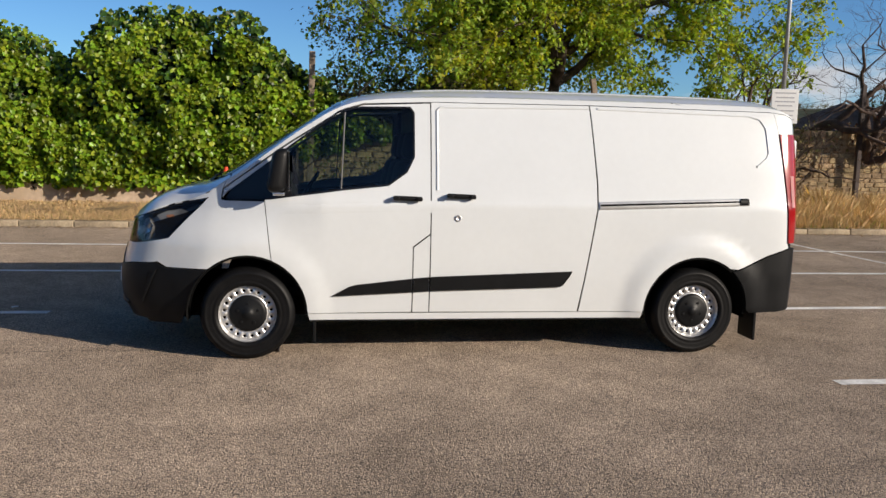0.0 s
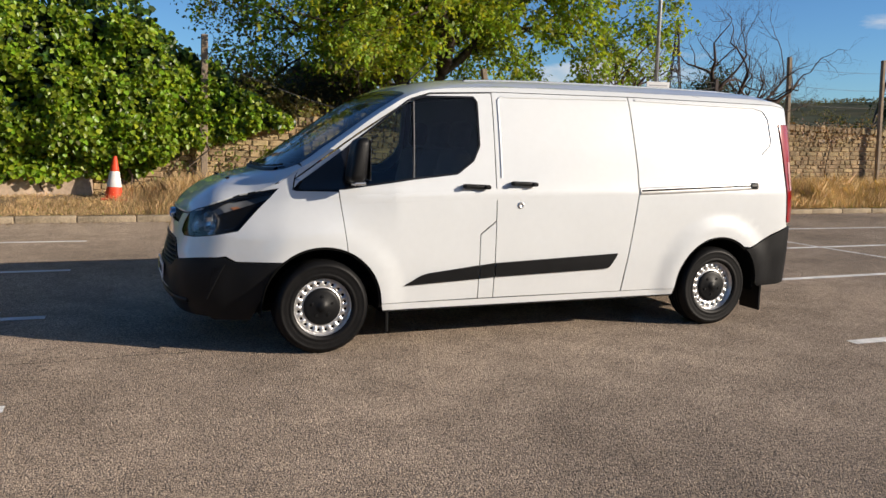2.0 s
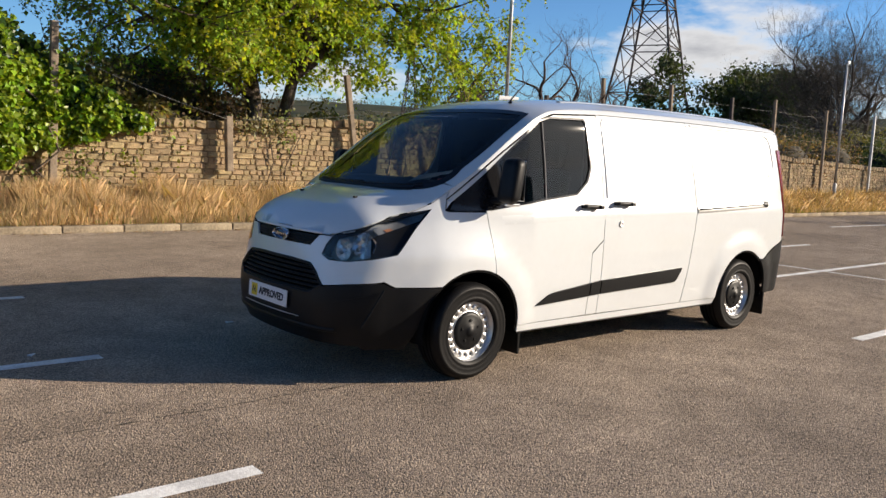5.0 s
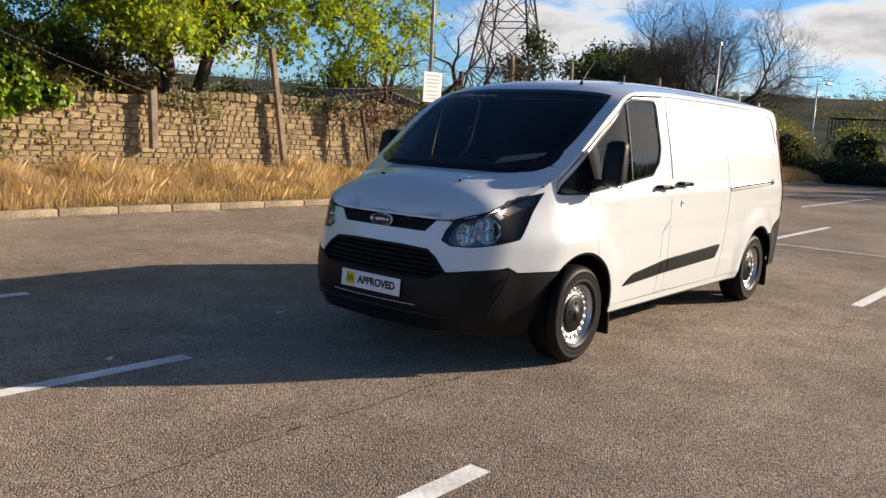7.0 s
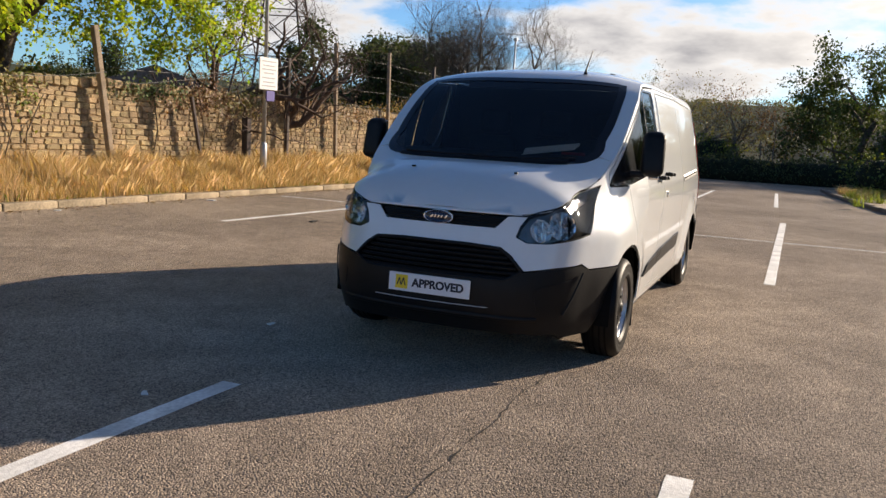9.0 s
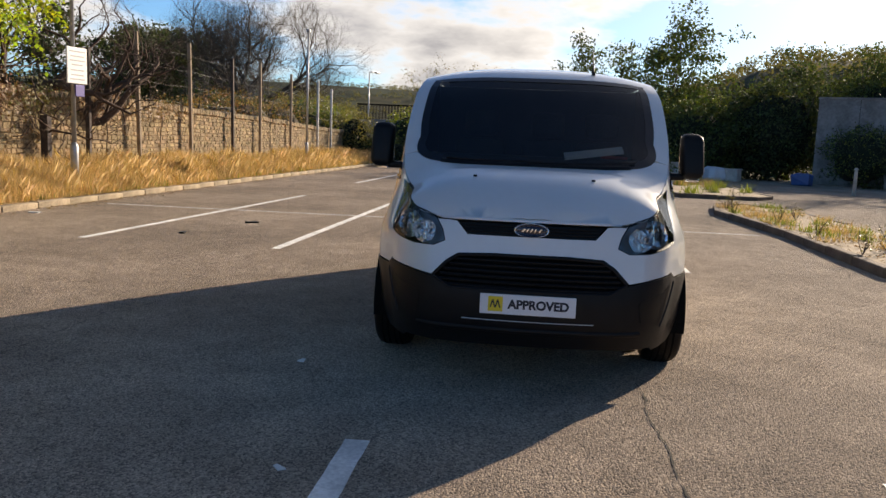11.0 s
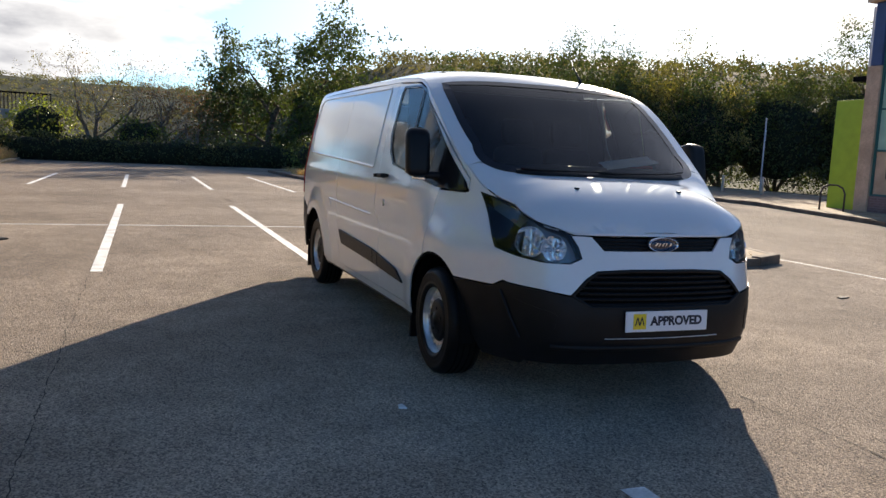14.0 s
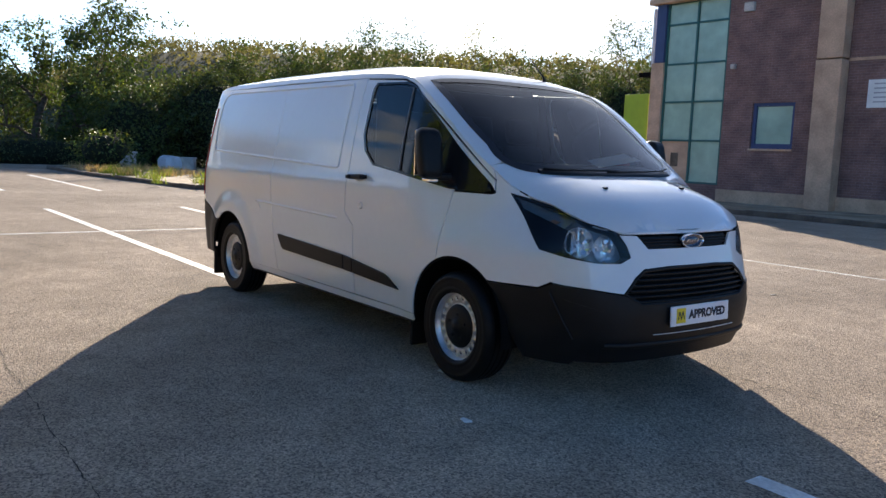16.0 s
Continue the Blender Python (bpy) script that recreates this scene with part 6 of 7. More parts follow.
# climbing growth on the stone wall
def creeper(x, y0, n, w, h, leaf, label, sd):
    rd = random.Random(sd)
    t = thing("creeper", label, "creeper", at=pose(x, wall_y(x), 0))
    C = [(rd.gauss(0, w), -0.05 - abs(rd.gauss(0, 0.05)) + (0.25 * rd.random() if k % 3 == 0 else 0), y0 + rd.gauss(0, h)) for k in range(n)]
    part("leaves", leaves_mesh("creeper_leaves", C, 0.075, leaf, (0, -1, 0.5), 0.5, 0.5), leaf, t)
    pts = [(rd.gauss(0, 0.1), -0.06, 0.3), (rd.gauss(0, 0.15), -0.06, y0 * 0.6), (rd.gauss(0, 0.15), -0.06, y0)]
    part("stem", tube_mesh("creeper_stem", pts, 0.012, M_BARK, 5), M_BARK, t)


for x, y0, nn, w, h, lf, sd in ((2.6, 1.85, 260, 0.3, 0.15, M_OLIVE, 1), (6.1, 1.98, 420, 0.6, 0.13, M_GREEN, 2), (7.6, 1.95, 520, 0.55, 0.22, M_RUST, 3), (8.9, 1.9, 420, 0.5, 0.22, M_OLIVE, 4), (-1.9, 1.1, 140, 0.18, 0.35, M_WEED, 5), (-0.9, 0.9, 120, 0.2, 0.3, M_WEED, 6), (11.6, 1.9, 420, 0.7, 0.2, M_RUST, 7), (14.6, 1.85, 350, 0.8, 0.15, M_BROWN, 8), (3.1, 1.7, 90, 0.15, 0.3, M_WEED, 9)):
    creeper(x, y0, nn, w, h, lf, "leafy trailing creeper on the stone wall", sd)

# ---- fence posts, wires and columns along the wall ----
M_CONC = material("weathered_concrete", (0.25, 0.195, 0.14), 0.92, var=0.25, scale=4, fine=40, bump=0.4, bscale=60)
M_RUSTY = material("dark_rusty_steel", (0.06, 0.045, 0.04), 0.8, var=0.3, scale=6, fine=50)
M_GALV = material("galvanised_steel", (0.40, 0.41, 0.42), 0.5, metal=0.6, var=0.15, scale=5, fine=40)
M_WIRE = material("wire", (0.10, 0.10, 0.10), 0.6, metal=0.5, var=0.1)
M_SIGN = material("white_sign_face", (0.80, 0.80, 0.78), 0.5, var=0.04)
M_SIGN_B = material("purple_sign_face", (0.10, 0.08, 0.30), 0.5, var=0.05)
M_BAR = material("grey_print", (0.42, 0.42, 0.44), 0.6, var=0.05)
M_CONE = material("orange_red_plastic", (0.72, 0.07, 0.025), 0.45, var=0.12, scale=8)
M_CONE_W = material("white_reflective_sleeve", (0.80, 0.79, 0.76), 0.4, var=0.08, scale=9)
M_CONE_B = material("black_rubber_foot", (0.03, 0.03, 0.03), 0.8, var=0.1)


def post(x, y, z0, z1, w, mat, label, lean_x=0.0, lean_y=0.0, name="fence_post", crank=False):
    t = thing(name, label, "post", "posts along the wall", at=pose(x, y, z0, -lean_y, lean_x, 0))
    bm = box_bm(-w / 2, w / 2, -w / 2, w / 2, -0.1, z1 - z0, 0.012, 2)
    part("shaft", bm, mat, t)
    return t


GP, DP = "weathered concrete fence post in front of the wall", "dark rusty steel fence post against the wall"
post(-1.42, 10.02, 0.3, 3.35, 0.12, M_CONC, GP, 1.0)
post(1.78, 9.98, 1.02, 1.98, 0.13, M_CONC, "short broken concrete post on the wall", -2)
post(4.86, 9.98, 0.35, 3.05, 0.11, M_CONC, "leaning timber fence post against the wall", -9.5)
post(7.35, 9.9, 0.35, 1.95, 0.07, M_RUSTY, "short slanting rusty bar at the wall", -14)
post(8.95, 9.95, 0.35, 1.55, 0.16, M_RUSTY, DP)
post(10.60, 9.95, 0.3, 3.1, 0.10, M_RUSTY, DP)
for x, z1, m, ln in ((13.0, 3.75, M_CONC, -3.0), (16.2, 3.85, M_CONC, -2.6), (19.6, 3.75, M_RUSTY, -2.0), (22.4, 3.9, M_CONC, -1.5), (26.3, 3.8, M_CONC, -1.2), (30.6, 3.9, M_GALV, -0.8), (33.2, 3.65, M_GALV, -0.8)):
    post(x, 9.92, 0.3, z1, 0.095, m, GP if m is not M_RUSTY else DP, ln)
wires = thing("fence_wires", "sagging fence wires strung between the posts", "fence wire", at=pose(0, 9.92, 0))
px_ = [10.6, 13.0, 16.2, 19.6, 22.4, 26.3, 30.6, 33.2, 36.0]
for z in (2.15, 2.6, 3.05, 3.5):
    pts = []
    for a, b in zip(px_, px_[1:]):
        for k in range(4):
            q = k / 4
            pts.append((a + (b - a) * q, 0.03, z - 0.16 * q * (1 - q) - (0.35 if a < 11 else 0)))
    part("wire", tube_mesh("wire", pts, 0.004, M_WIRE, 4), M_WIRE, wires)
for a, b, za, zb in ((-1.42, 1.78, 2.9, 1.9), (1.78, 4.65, 1.93, 2.2), (4.65, 8.0, 2.3, 2.5), (4.65, 10.6, 1.95, 2.9), (8.0, 10.6, 3.3, 3.0)):
    part("wire", tube_mesh("wire", [(a + (b - a) * k / 6, 0.0, za + (zb - za) * k / 6 - 0.25 * (k / 6) * (1 - k / 6)) for k in range(7)], 0.006, M_WIRE, 4), M_WIRE, wires)


def column(x, y, z, h, label, arm=None, base=0.075, top=0.045):
    t = thing("street_lamp", label, "street lamp", at=pose(x, y, z))
    part("base", tube_mesh("base", [(0, 0, -0.1), (0, 0, 0.75), (0, 0, 0.82)], [base, base, top], M_GALV, 14), M_GALV, t)
    part("column", tube_mesh("column", [(0, 0, 0.8), (0, 0, h)], [top, top * 0.8], M_GALV, 12), M_GALV, t)
    if arm:
        part("arm", tube_mesh("arm", [(0, 0, h - 0.05), (arm[0] * 0.5, arm[1] * 0.5, h + 0.05), (arm[0], arm[1], h + 0.06)], 0.025, M_GALV, 8), M_GALV, t)
        bm = box_bm(-0.28, 0.28, -0.1, 0.1, -0.05, 0.05, 0.03, 2)
        ob = part("lantern", bm, M_GALV, t)
        ob.matrix_local = pose(arm[0], arm[1], h + 0.05, 0, 0, math.degrees(math.atan2(arm[1], arm[0])))
    else:
        part("lantern", box_bm(-0.10, 0.10, -0.08, 0.08, h - 0.03, h + 0.10, 0.03, 2), M_GALV, t)
    return t


column(8.02, 8.80, 0.22, 8.4, "tall galvanised lamp column on the verge")
column(25.6, 9.05, 0.25, 5.2, "grey lamp column beside the verge", base=0.07)
column(41.5, 9.7, -0.2, 5.4, "street lamp with a short arm at the far corner", (1.1, -0.25), base=0.07)
post(41.4, 9.62, -0.2, 0.8, 0.05, M_GALV, "slim metal post below the far street lamp", name="metal_post")

sign = thing("car_park_sign", "white printed car park notice on a lamp column", "sign", at=pose(8.02, 8.72, 2.42, 0, 0, -10))
part("panel", box_bm(-0.27, 0.27, -0.012, 0.012, -0.26, 0.42, 0.008), M_SIGN, sign)
for k, (w, z, m) in enumerate(((0.42, 0.34, M_BAR), (0.36, 0.25, M_BAR), (0.40, 0.17, M_BAR), (0.30, 0.09, M_BAR), (0.38, -0.01, M_BAR), (0.34, -0.10, M_BAR), (0.40, -0.18, M_BAR))):
    part("print_line", box_bm(-w / 2, w / 2, -0.015, -0.011, z - 0.012, z + 0.012), m, sign)
part("small_panel", box_bm(-0.05, 0.19, -0.012, 0.012, -0.50, -0.28, 0.006), M_SIGN_B, sign)
for z in (-0.15, 0.25):
    part("clip", tube_mesh("clip", [(-0.09, 0.05, z), (0.09, 0.05, z)], 0.02, M_GALV, 6), M_GALV, sign)

# ---- traffic cone ----
cone = thing("traffic_cone", "faded red and white traffic cone on the verge", "traffic cone", at=pose(-3.04, 9.55, 0.25, 0, 3, 0))
part("foot", box_bm(-0.22, 0.22, -0.22, 0.22, 0.0, 0.045, 0.02, 2), M_CONE, cone)
part("body", lathe("cone_body", [(0.0, 0.80), (0.028, 0.80), (0.035, 0.79), (0.155, 0.06), (0.17, 0.045)], M_CONE, 28, "z"), M_CONE, cone)
part("sleeve", lathe("cone_sleeve", [(0.081, 0.53), (0.083, 0.525), (0.128, 0.255), (0.127, 0.25)], M_CONE_W, 28, "z"), M_CONE_W, cone)


# ---- pylons ----
def pylon(x, y, base, height, turn, label, bar=0.11):
    t = thing("pylon", label, "pylon", at=pose(x, y, -2, 0, 0, turn))
    prof = [(0, base / 2), (height * 0.14, base * 0.42), (height * 0.30, base * 0.33), (height * 0.45, base * 0.255), (height * 0.58, base * 0.185), (height * 0.70, base * 0.125), (height * 0.82, base * 0.085), (height, base * 0.05)]
    V, F = [], []

    def bar_(a, b, r):
        v, f = tube([a, b], r, 4)
        k = len(V)
        V.extend(v)
        F.extend(tuple(k + i for i in q) for q in f)
    for sx in (-1, 1):
        for sy in (-1, 1):
            leg = [(sx * w, sy * w, z) for z, w in prof]
            part("leg", tube_mesh("leg", leg, bar, M_RUSTY, 4), M_RUSTY, t)
    for (z0, w0), (z1, w1) in zip(prof, prof[1:]):
        zm, wm = (z0 + z1) / 2, (w0 + w1) / 2
        for s in (-1, 1):
            for P in (lambda u, w, z: (u * w, s * w, z), lambda u, w, z: (s * w, u * w, z)):
                bar_(P(-1, w0, z0), P(1, w1, z1), bar * 0.5)
                bar_(P(1, w0, z0), P(-1, w1, z1), bar * 0.5)
                bar_(P(-1, w1, z1), P(1, w1, z1), bar * 0.55)
                bar_(P(-1, wm, zm), P(0, (w0 + wm) / 2, (z0 + zm) / 2), bar * 0.35)
                bar_(P(1, wm, zm), P(0, (w0 + wm) / 2, (z0 + zm) / 2), bar * 0.35)
    part("bracing", mesh_from("bracing", V, F, M_RUSTY), M_RUSTY, t)
    for z, L in ((height * 0.62, 0.52), (height * 0.78, 0.62), (height * 0.93, 0.46)):
        V, F = [], []
        for s in (-1, 1):
            e = (s * base * L, 0, z)
            for a in ((0, base * 0.09, z), (0, -base * 0.09, z), (0, 0, z + base * 0.16)):
                bar_(a, e, bar * 0.6)
            for k in (0.3, 0.55, 0.8):
                bar_((e[0] * k, 0, z), (e[0] * k, 0, z + base * 0.16 * (1 - k)), bar * 0.4)
            bar_(e, (e[0], 0, z - base * 0.14), bar * 0.8)
        part("cross_arm", mesh_from("cross_arm", V, F, M_RUSTY), M_RUSTY, t)
    return t


pylon(92.5, 66.9, 13.2, 43.2, 20, "dark steel lattice electricity pylon", 0.18)
pylon(211, 276, 10.0, 54, 40, "distant steel lattice pylon with three arms", 0.26)

# bungalow roof and a pale sheet beyond the wall
M_ROOF = material("grey_roof_tiles", (0.16, 0.13, 0.115), 0.85, var=0.3, scale=2, fine=12)
bung = thing("bungalow", "low house behind the wall with a grey pitched roof", "house", at=pose(20.5, 22.5, 0.3, 0, 0, 35))
part("wall", box_bm(-4, 4, -3, 3, 0, 1.9, 0.02), M_RENDER, bung)
rf = mesh_from("roof", [(-4.4, -3.5, 1.85), (4.4, -3.5, 1.85), (4.4, 0, 3.1), (-4.4, 0, 3.1), (-4.4, 3.5, 1.85), (4.4, 3.5, 1.85), (-4.4, -3.5, 1.75), (4.4, -3.5, 1.75), (4.4, 3.5, 1.75), (-4.4, 3.5, 1.75)],
               [(0, 1, 2, 3), (3, 2, 5, 4), (0, 6, 7, 1), (4, 5, 8, 9), (0, 3, 4, 9, 6), (1, 7, 8, 5, 2), (6, 9, 8, 7)], M_ROOF)
part("roof", rf, M_ROOF, bung)

# ---- traffic islands ----
M_PAVE = material("sandy_worn_paving", (0.36, 0.29, 0.20), 0.95, var=0.3, scale=1.4, fine=14, bump=0.6, bscale=25, tint=(0.27, 0.20, 0.12), dist=0.015)
M_KERB_D = material("dark_edging_stone", (0.13, 0.10, 0.075), 0.92, var=0.3, scale=3, fine=30, bump=0.5, bscale=50)


def island(name, pts, label, h=0.12):
    t = tagged(new(name), label, "traffic island", kind="structure")
    n = len(pts)
    cx_, cy_ = sum(p[0] for p in pts) / n, sum(p[1] for p in pts) / n
    ins = []
    for i in range(n):
        p0, p1, p2 = (Vector((*pts[(i + k - 1) % n], 0)) for k in range(3))
        b = ((p1 - p0).normalized() + (p2 - p1).normalized())
        w = Vector((-b.y, b.x, 0)).normalized() * 0.14
        ins.append(p1 + w)
    top = mesh_from("island_top", [(p.x, p.y, h - 0.012) for p in ins], [tuple(range(n))], M_PAVE)
    o = new("island_top", top)
    o.parent = t
    for i in range(n):
        a, b = Vector((*pts[i], 0)), Vector((*pts[(i + 1) % n], 0))
        L = (b - a).length
        k = max(1, int(L / 0.9))
        for j in range(k):
            p = a + (b - a) * j / k
            bm = box_bm(0.004, L / k - 0.004, 0.0, 0.145, -0.1, h + random.Random(j * 7 + i).uniform(-0.012, 0.012), 0.018)
            me = bpy.data.meshes.new("kerb_stone")
            bm.to_mesh(me)
            bm.free()
            me.materials.append(M_KERB_D)
            s = new("kerb_stone", me)
            s.parent = t
            s.matrix_local = Matrix.Translation(p) @ Matrix.Rotation(math.atan2(b.y - a.y, b.x - a.x), 4, "Z")


island("island_near", [(2.75, -4.12), (2.42, -4.45), (2.42, -5.3), (2.75, -5.95), (3.6, -6.15), (12.6, -6.1), (13.6, -5.4), (13.4, -4.5), (11.2, -4.05), (6.9, -4.25)], "weedy paved traffic island with dark kerb")
island("island_far", [(17.3, -4.35), (17.3, -6.6), (18.2, -7.3), (31.0, -7.4), (31.0, -3.1), (25.6, -3.35), (20.5, -3.95)], "overgrown paved island with tufts and litter")
island("island_road", [(16.0, -17.4), (8.6, -15.0), (-6.0, -15.0), (-6.0, -27.5), (33.0, -27.5), (32.5, -16.3), (24.5, -17.9)], "sandy paving in front of the brick building", 0.13)


def tufts(n, xr, yr, h0, h1, mat, label, name, seed, wide=0.008, edge=None):
    r = np.random.default_rng(seed)
    cx_, cy_ = r.uniform(*xr, max(4, n // 60)), r.uniform(*yr, max(4, n // 60))
    k = r.integers(0, len(cx_), n)
    x, y = cx_[k] + r.normal(0, 0.14, n), cy_[k] + r.normal(0, 0.12, n)
    return tuft_obj(name, np.clip(x, *xr), np.clip(y, *yr), mat, h0, h1, label, wide)


def tuft_obj(name, x, y, mat, h0, h1, label, wide):
    n = len(x)
    h = rng.uniform(h0, h1, n)
    a = rng.uniform(0, 2 * np.pi, n)
    lx, ly = rng.normal(0, 0.4, n) * h, rng.normal(0, 0.4, n) * h
    V = np.zeros((n, 3, 3))
    V[:, 0] = np.stack([x - wide * np.cos(a), y - wide * np.sin(a), np.full(n, 0.09)], 1)
    V[:, 1] = np.stack([x + wide * np.cos(a), y + wide * np.sin(a), np.full(n, 0.09)], 1)
    V[:, 2] = np.stack([x + lx, y + ly, 0.09 + h], 1)
    L = (np.arange(n) * 3)[:, None] + np.arange(3)[None, :]
    return tagged(new(name, mesh_fast(name, V.reshape(-1, 3), L.ravel(), [3] * n, mat)), label, "weeds", kind="stuff")


tufts(800, (2.9, 13.2), (-5.9, -4.3), 0.05, 0.20, M_WEED, "green weed tufts on the near island", "island_weeds", 1, 0.010)
tufts(2400, (2.9, 13.2), (-5.9, -4.3), 0.04, 0.18, M_STRAW, "dry grass tufts on the near island", "island_grass", 2)
tufts(1300, (17.6, 30.5), (-7.0, -3.6), 0.08, 0.4, M_WEED, "green weeds on the far island", "far_island_weeds", 3, 0.014)
tufts(2200, (22, 30.5), (-7.0, -3.6), 0.08, 0.36, M_STRAW, "dry grass on the far island", "far_island_grass", 4, 0.012)


def weed(x, y, z, h, sd, label="spindly weed growing through the paving"):
    rd = random.Random(sd)
    t = thing("weed", label, "weed", "weeds on the island", at=pose(x, y, z))
    V, F, C = [], [], []
    for k in range(6):
        a, q = rd.uniform(0, 6.28), rd.uniform(0.3, 1.0)
        pts = [(0, 0, 0), (0.18 * h * math.cos(a), 0.18 * h * math.sin(a), h * 0.5 * q), (0.5 * h * math.cos(a) * rd.random(), 0.5 * h * math.sin(a) * rd.random(), h * q)]
        v, f = tube(pts, [0.006, 0.005, 0.003], 4)
        b = len(V)
        V += v
        F += [tuple(b + i for i in w) for w in f]
        for j in range(9):
            s = rd.uniform(0.25, 1)
            C.append(tuple(Vector(pts[1]).lerp(Vector(pts[2]), s) + Vector((rd.gauss(0, 0.04), rd.gauss(0, 0.04), rd.gauss(0, 0.03)))))
    part("stalks", mesh_from("stalks", V, F, M_TWIG), M_TWIG, t)
    part("leaves", leaves_mesh("weed_leaves", C, 0.04, M_OLIVE, (0, 0, 1), 0.8), M_OLIVE, t)


for k, (x, y, h) in enumerate(((3.2, -4.7, 0.5), (4.1, -4.4, 0.35), (3.6, -5.4, 0.45), (5.0, -5.2, 0.4), (4.5, -4.9, 0.7), (6.4, -4.6, 0.3), (8.2, -4.5, 0.4), (10.5, -4.3, 0.6), (11.6, -4.4, 0.65), (12.4, -4.7, 0.5), (9.4, -5.2, 0.4), (2.75, -5.0, 0.3))):
    weed(x, y, 0.10, h, k)

# ---- rubbish, blocks and bollards by the far road ----
M_BAG = material("white_plastic_bag", (0.7, 0.72, 0.74), 0.35, var=0.08)
M_BLUE = material("blue_plastic", (0.05, 0.11, 0.28), 0.4, var=0.1)
M_PALE = material("pale_concrete", (0.50, 0.47, 0.42), 0.9, var=0.2, scale=3, fine=30)
M_OCHRE = material("ochre_painted_steel", (0.42, 0.29, 0.07), 0.6, var=0.15)
for k, (x, y, w, d, h, m, lb, nm) in enumerate(((32.9, -6.4, 0.7, 1.5, 0.8, M_PALE, "old pale planter box by the road", "planter_box"), (32.8, -8.75, 0.8, 0.9, 0.65, M_BAG, "heap of white plastic rubbish bags", "rubbish_bags"),
                                             (31.0, -12.2, 0.8, 0.5, 0.55, M_BLUE, "dumped blue plastic sacks", "plastic_sacks"), (32.8, -9.6, 0.6, 0.7, 0.6, M_PALE, "pale concrete block beside the bank", "concrete_block"),
                                             (30.5, -16.2, 1.3, 0.6, 0.6, M_PALE, "long pale concrete block by the road", "concrete_block"), (27.5, -21.3, 1.5, 0.9, 0.9, M_OCHRE, "ochre painted grit bin", "grit_bin"))):
    t = thing(nm, lb, nm.replace("_", " "), at=pose(x, y, 0.0, 0, 0, 20 * k))
    bm = box_bm(-w / 2, w / 2, -d / 2, d / 2, 0, h, 0.06 if m is not M_BAG else 0.16, 3)
    if m in (M_BAG, M_BLUE):
        for v in bm.verts:
            v.co += Vector((noise.noise(v.co * 4), noise.noise(v.co * 4 + Vector((5, 0, 0))), noise.noise(v.co * 4 + Vector((0, 5, 0))))) * 0.12
            v.co.z = max(0, v.co.z)
    part("body", bm, m, t)
    if nm == "grit_bin":
        part("lid", box_bm(-w / 2 - 0.04, w / 2 + 0.04, -d / 2 - 0.04, d / 2 + 0.04, h, h + 0.12, 0.04), m, t)
    elif nm in ("planter_box", "concrete_block"):
        part("rim", box_bm(-w / 2 - 0.03, w / 2 + 0.03, -d / 2 - 0.03, d / 2 + 0.03, h - 0.08, h, 0.015), m, t)
for x, y, h in ((23.5, -11.6, 0.95), (25.8, -19.2, 0.9), (24.4, -21.5, 0.85), (23.8, -22.4, 0.85), (22.2, -23.2, 0.85), (26.9, -18.8, 0.9)):
    b = thing("bollard", "white painted bollard beside the road", "bollard", "bollards by the road", at=pose(x, y, 0.0))
    part("shaft", tube_mesh("shaft", [(0, 0, -0.05), (0, 0, h * 0.8), (0, 0, h)], [0.07, 0.06, 0.05], M_PALE, 12), M_PALE, b)
    part("cap", lathe("cap", [(0.0, h + 0.05), (0.05, h + 0.03), (0.075, h), (0.07, h - 0.04)], M_PALE, 12, "z"), M_PALE, b)
M_GREYW = material("grey_stained_wall", (0.24, 0.228, 0.215), 0.9, var=0.25, scale=1.2, fine=10)
gw = thing("blank_wall", "pale grey blank wall among dark bushes", "wall", at=pose(33.3, -16.2, 0, 0, 0, 68))
for x0, x1 in ((-2.7, -0.9), (-0.88, 0.9), (0.92, 2.7)):
    part("panel", box_bm(x0, x1, -0.15, 0.15, 0, 4.05, 0.02), M_GREYW, gw)
part("coping", box_bm(-2.75, 2.75, -0.2, 0.2, 4.05, 4.15, 0.02), M_GREYW, gw)

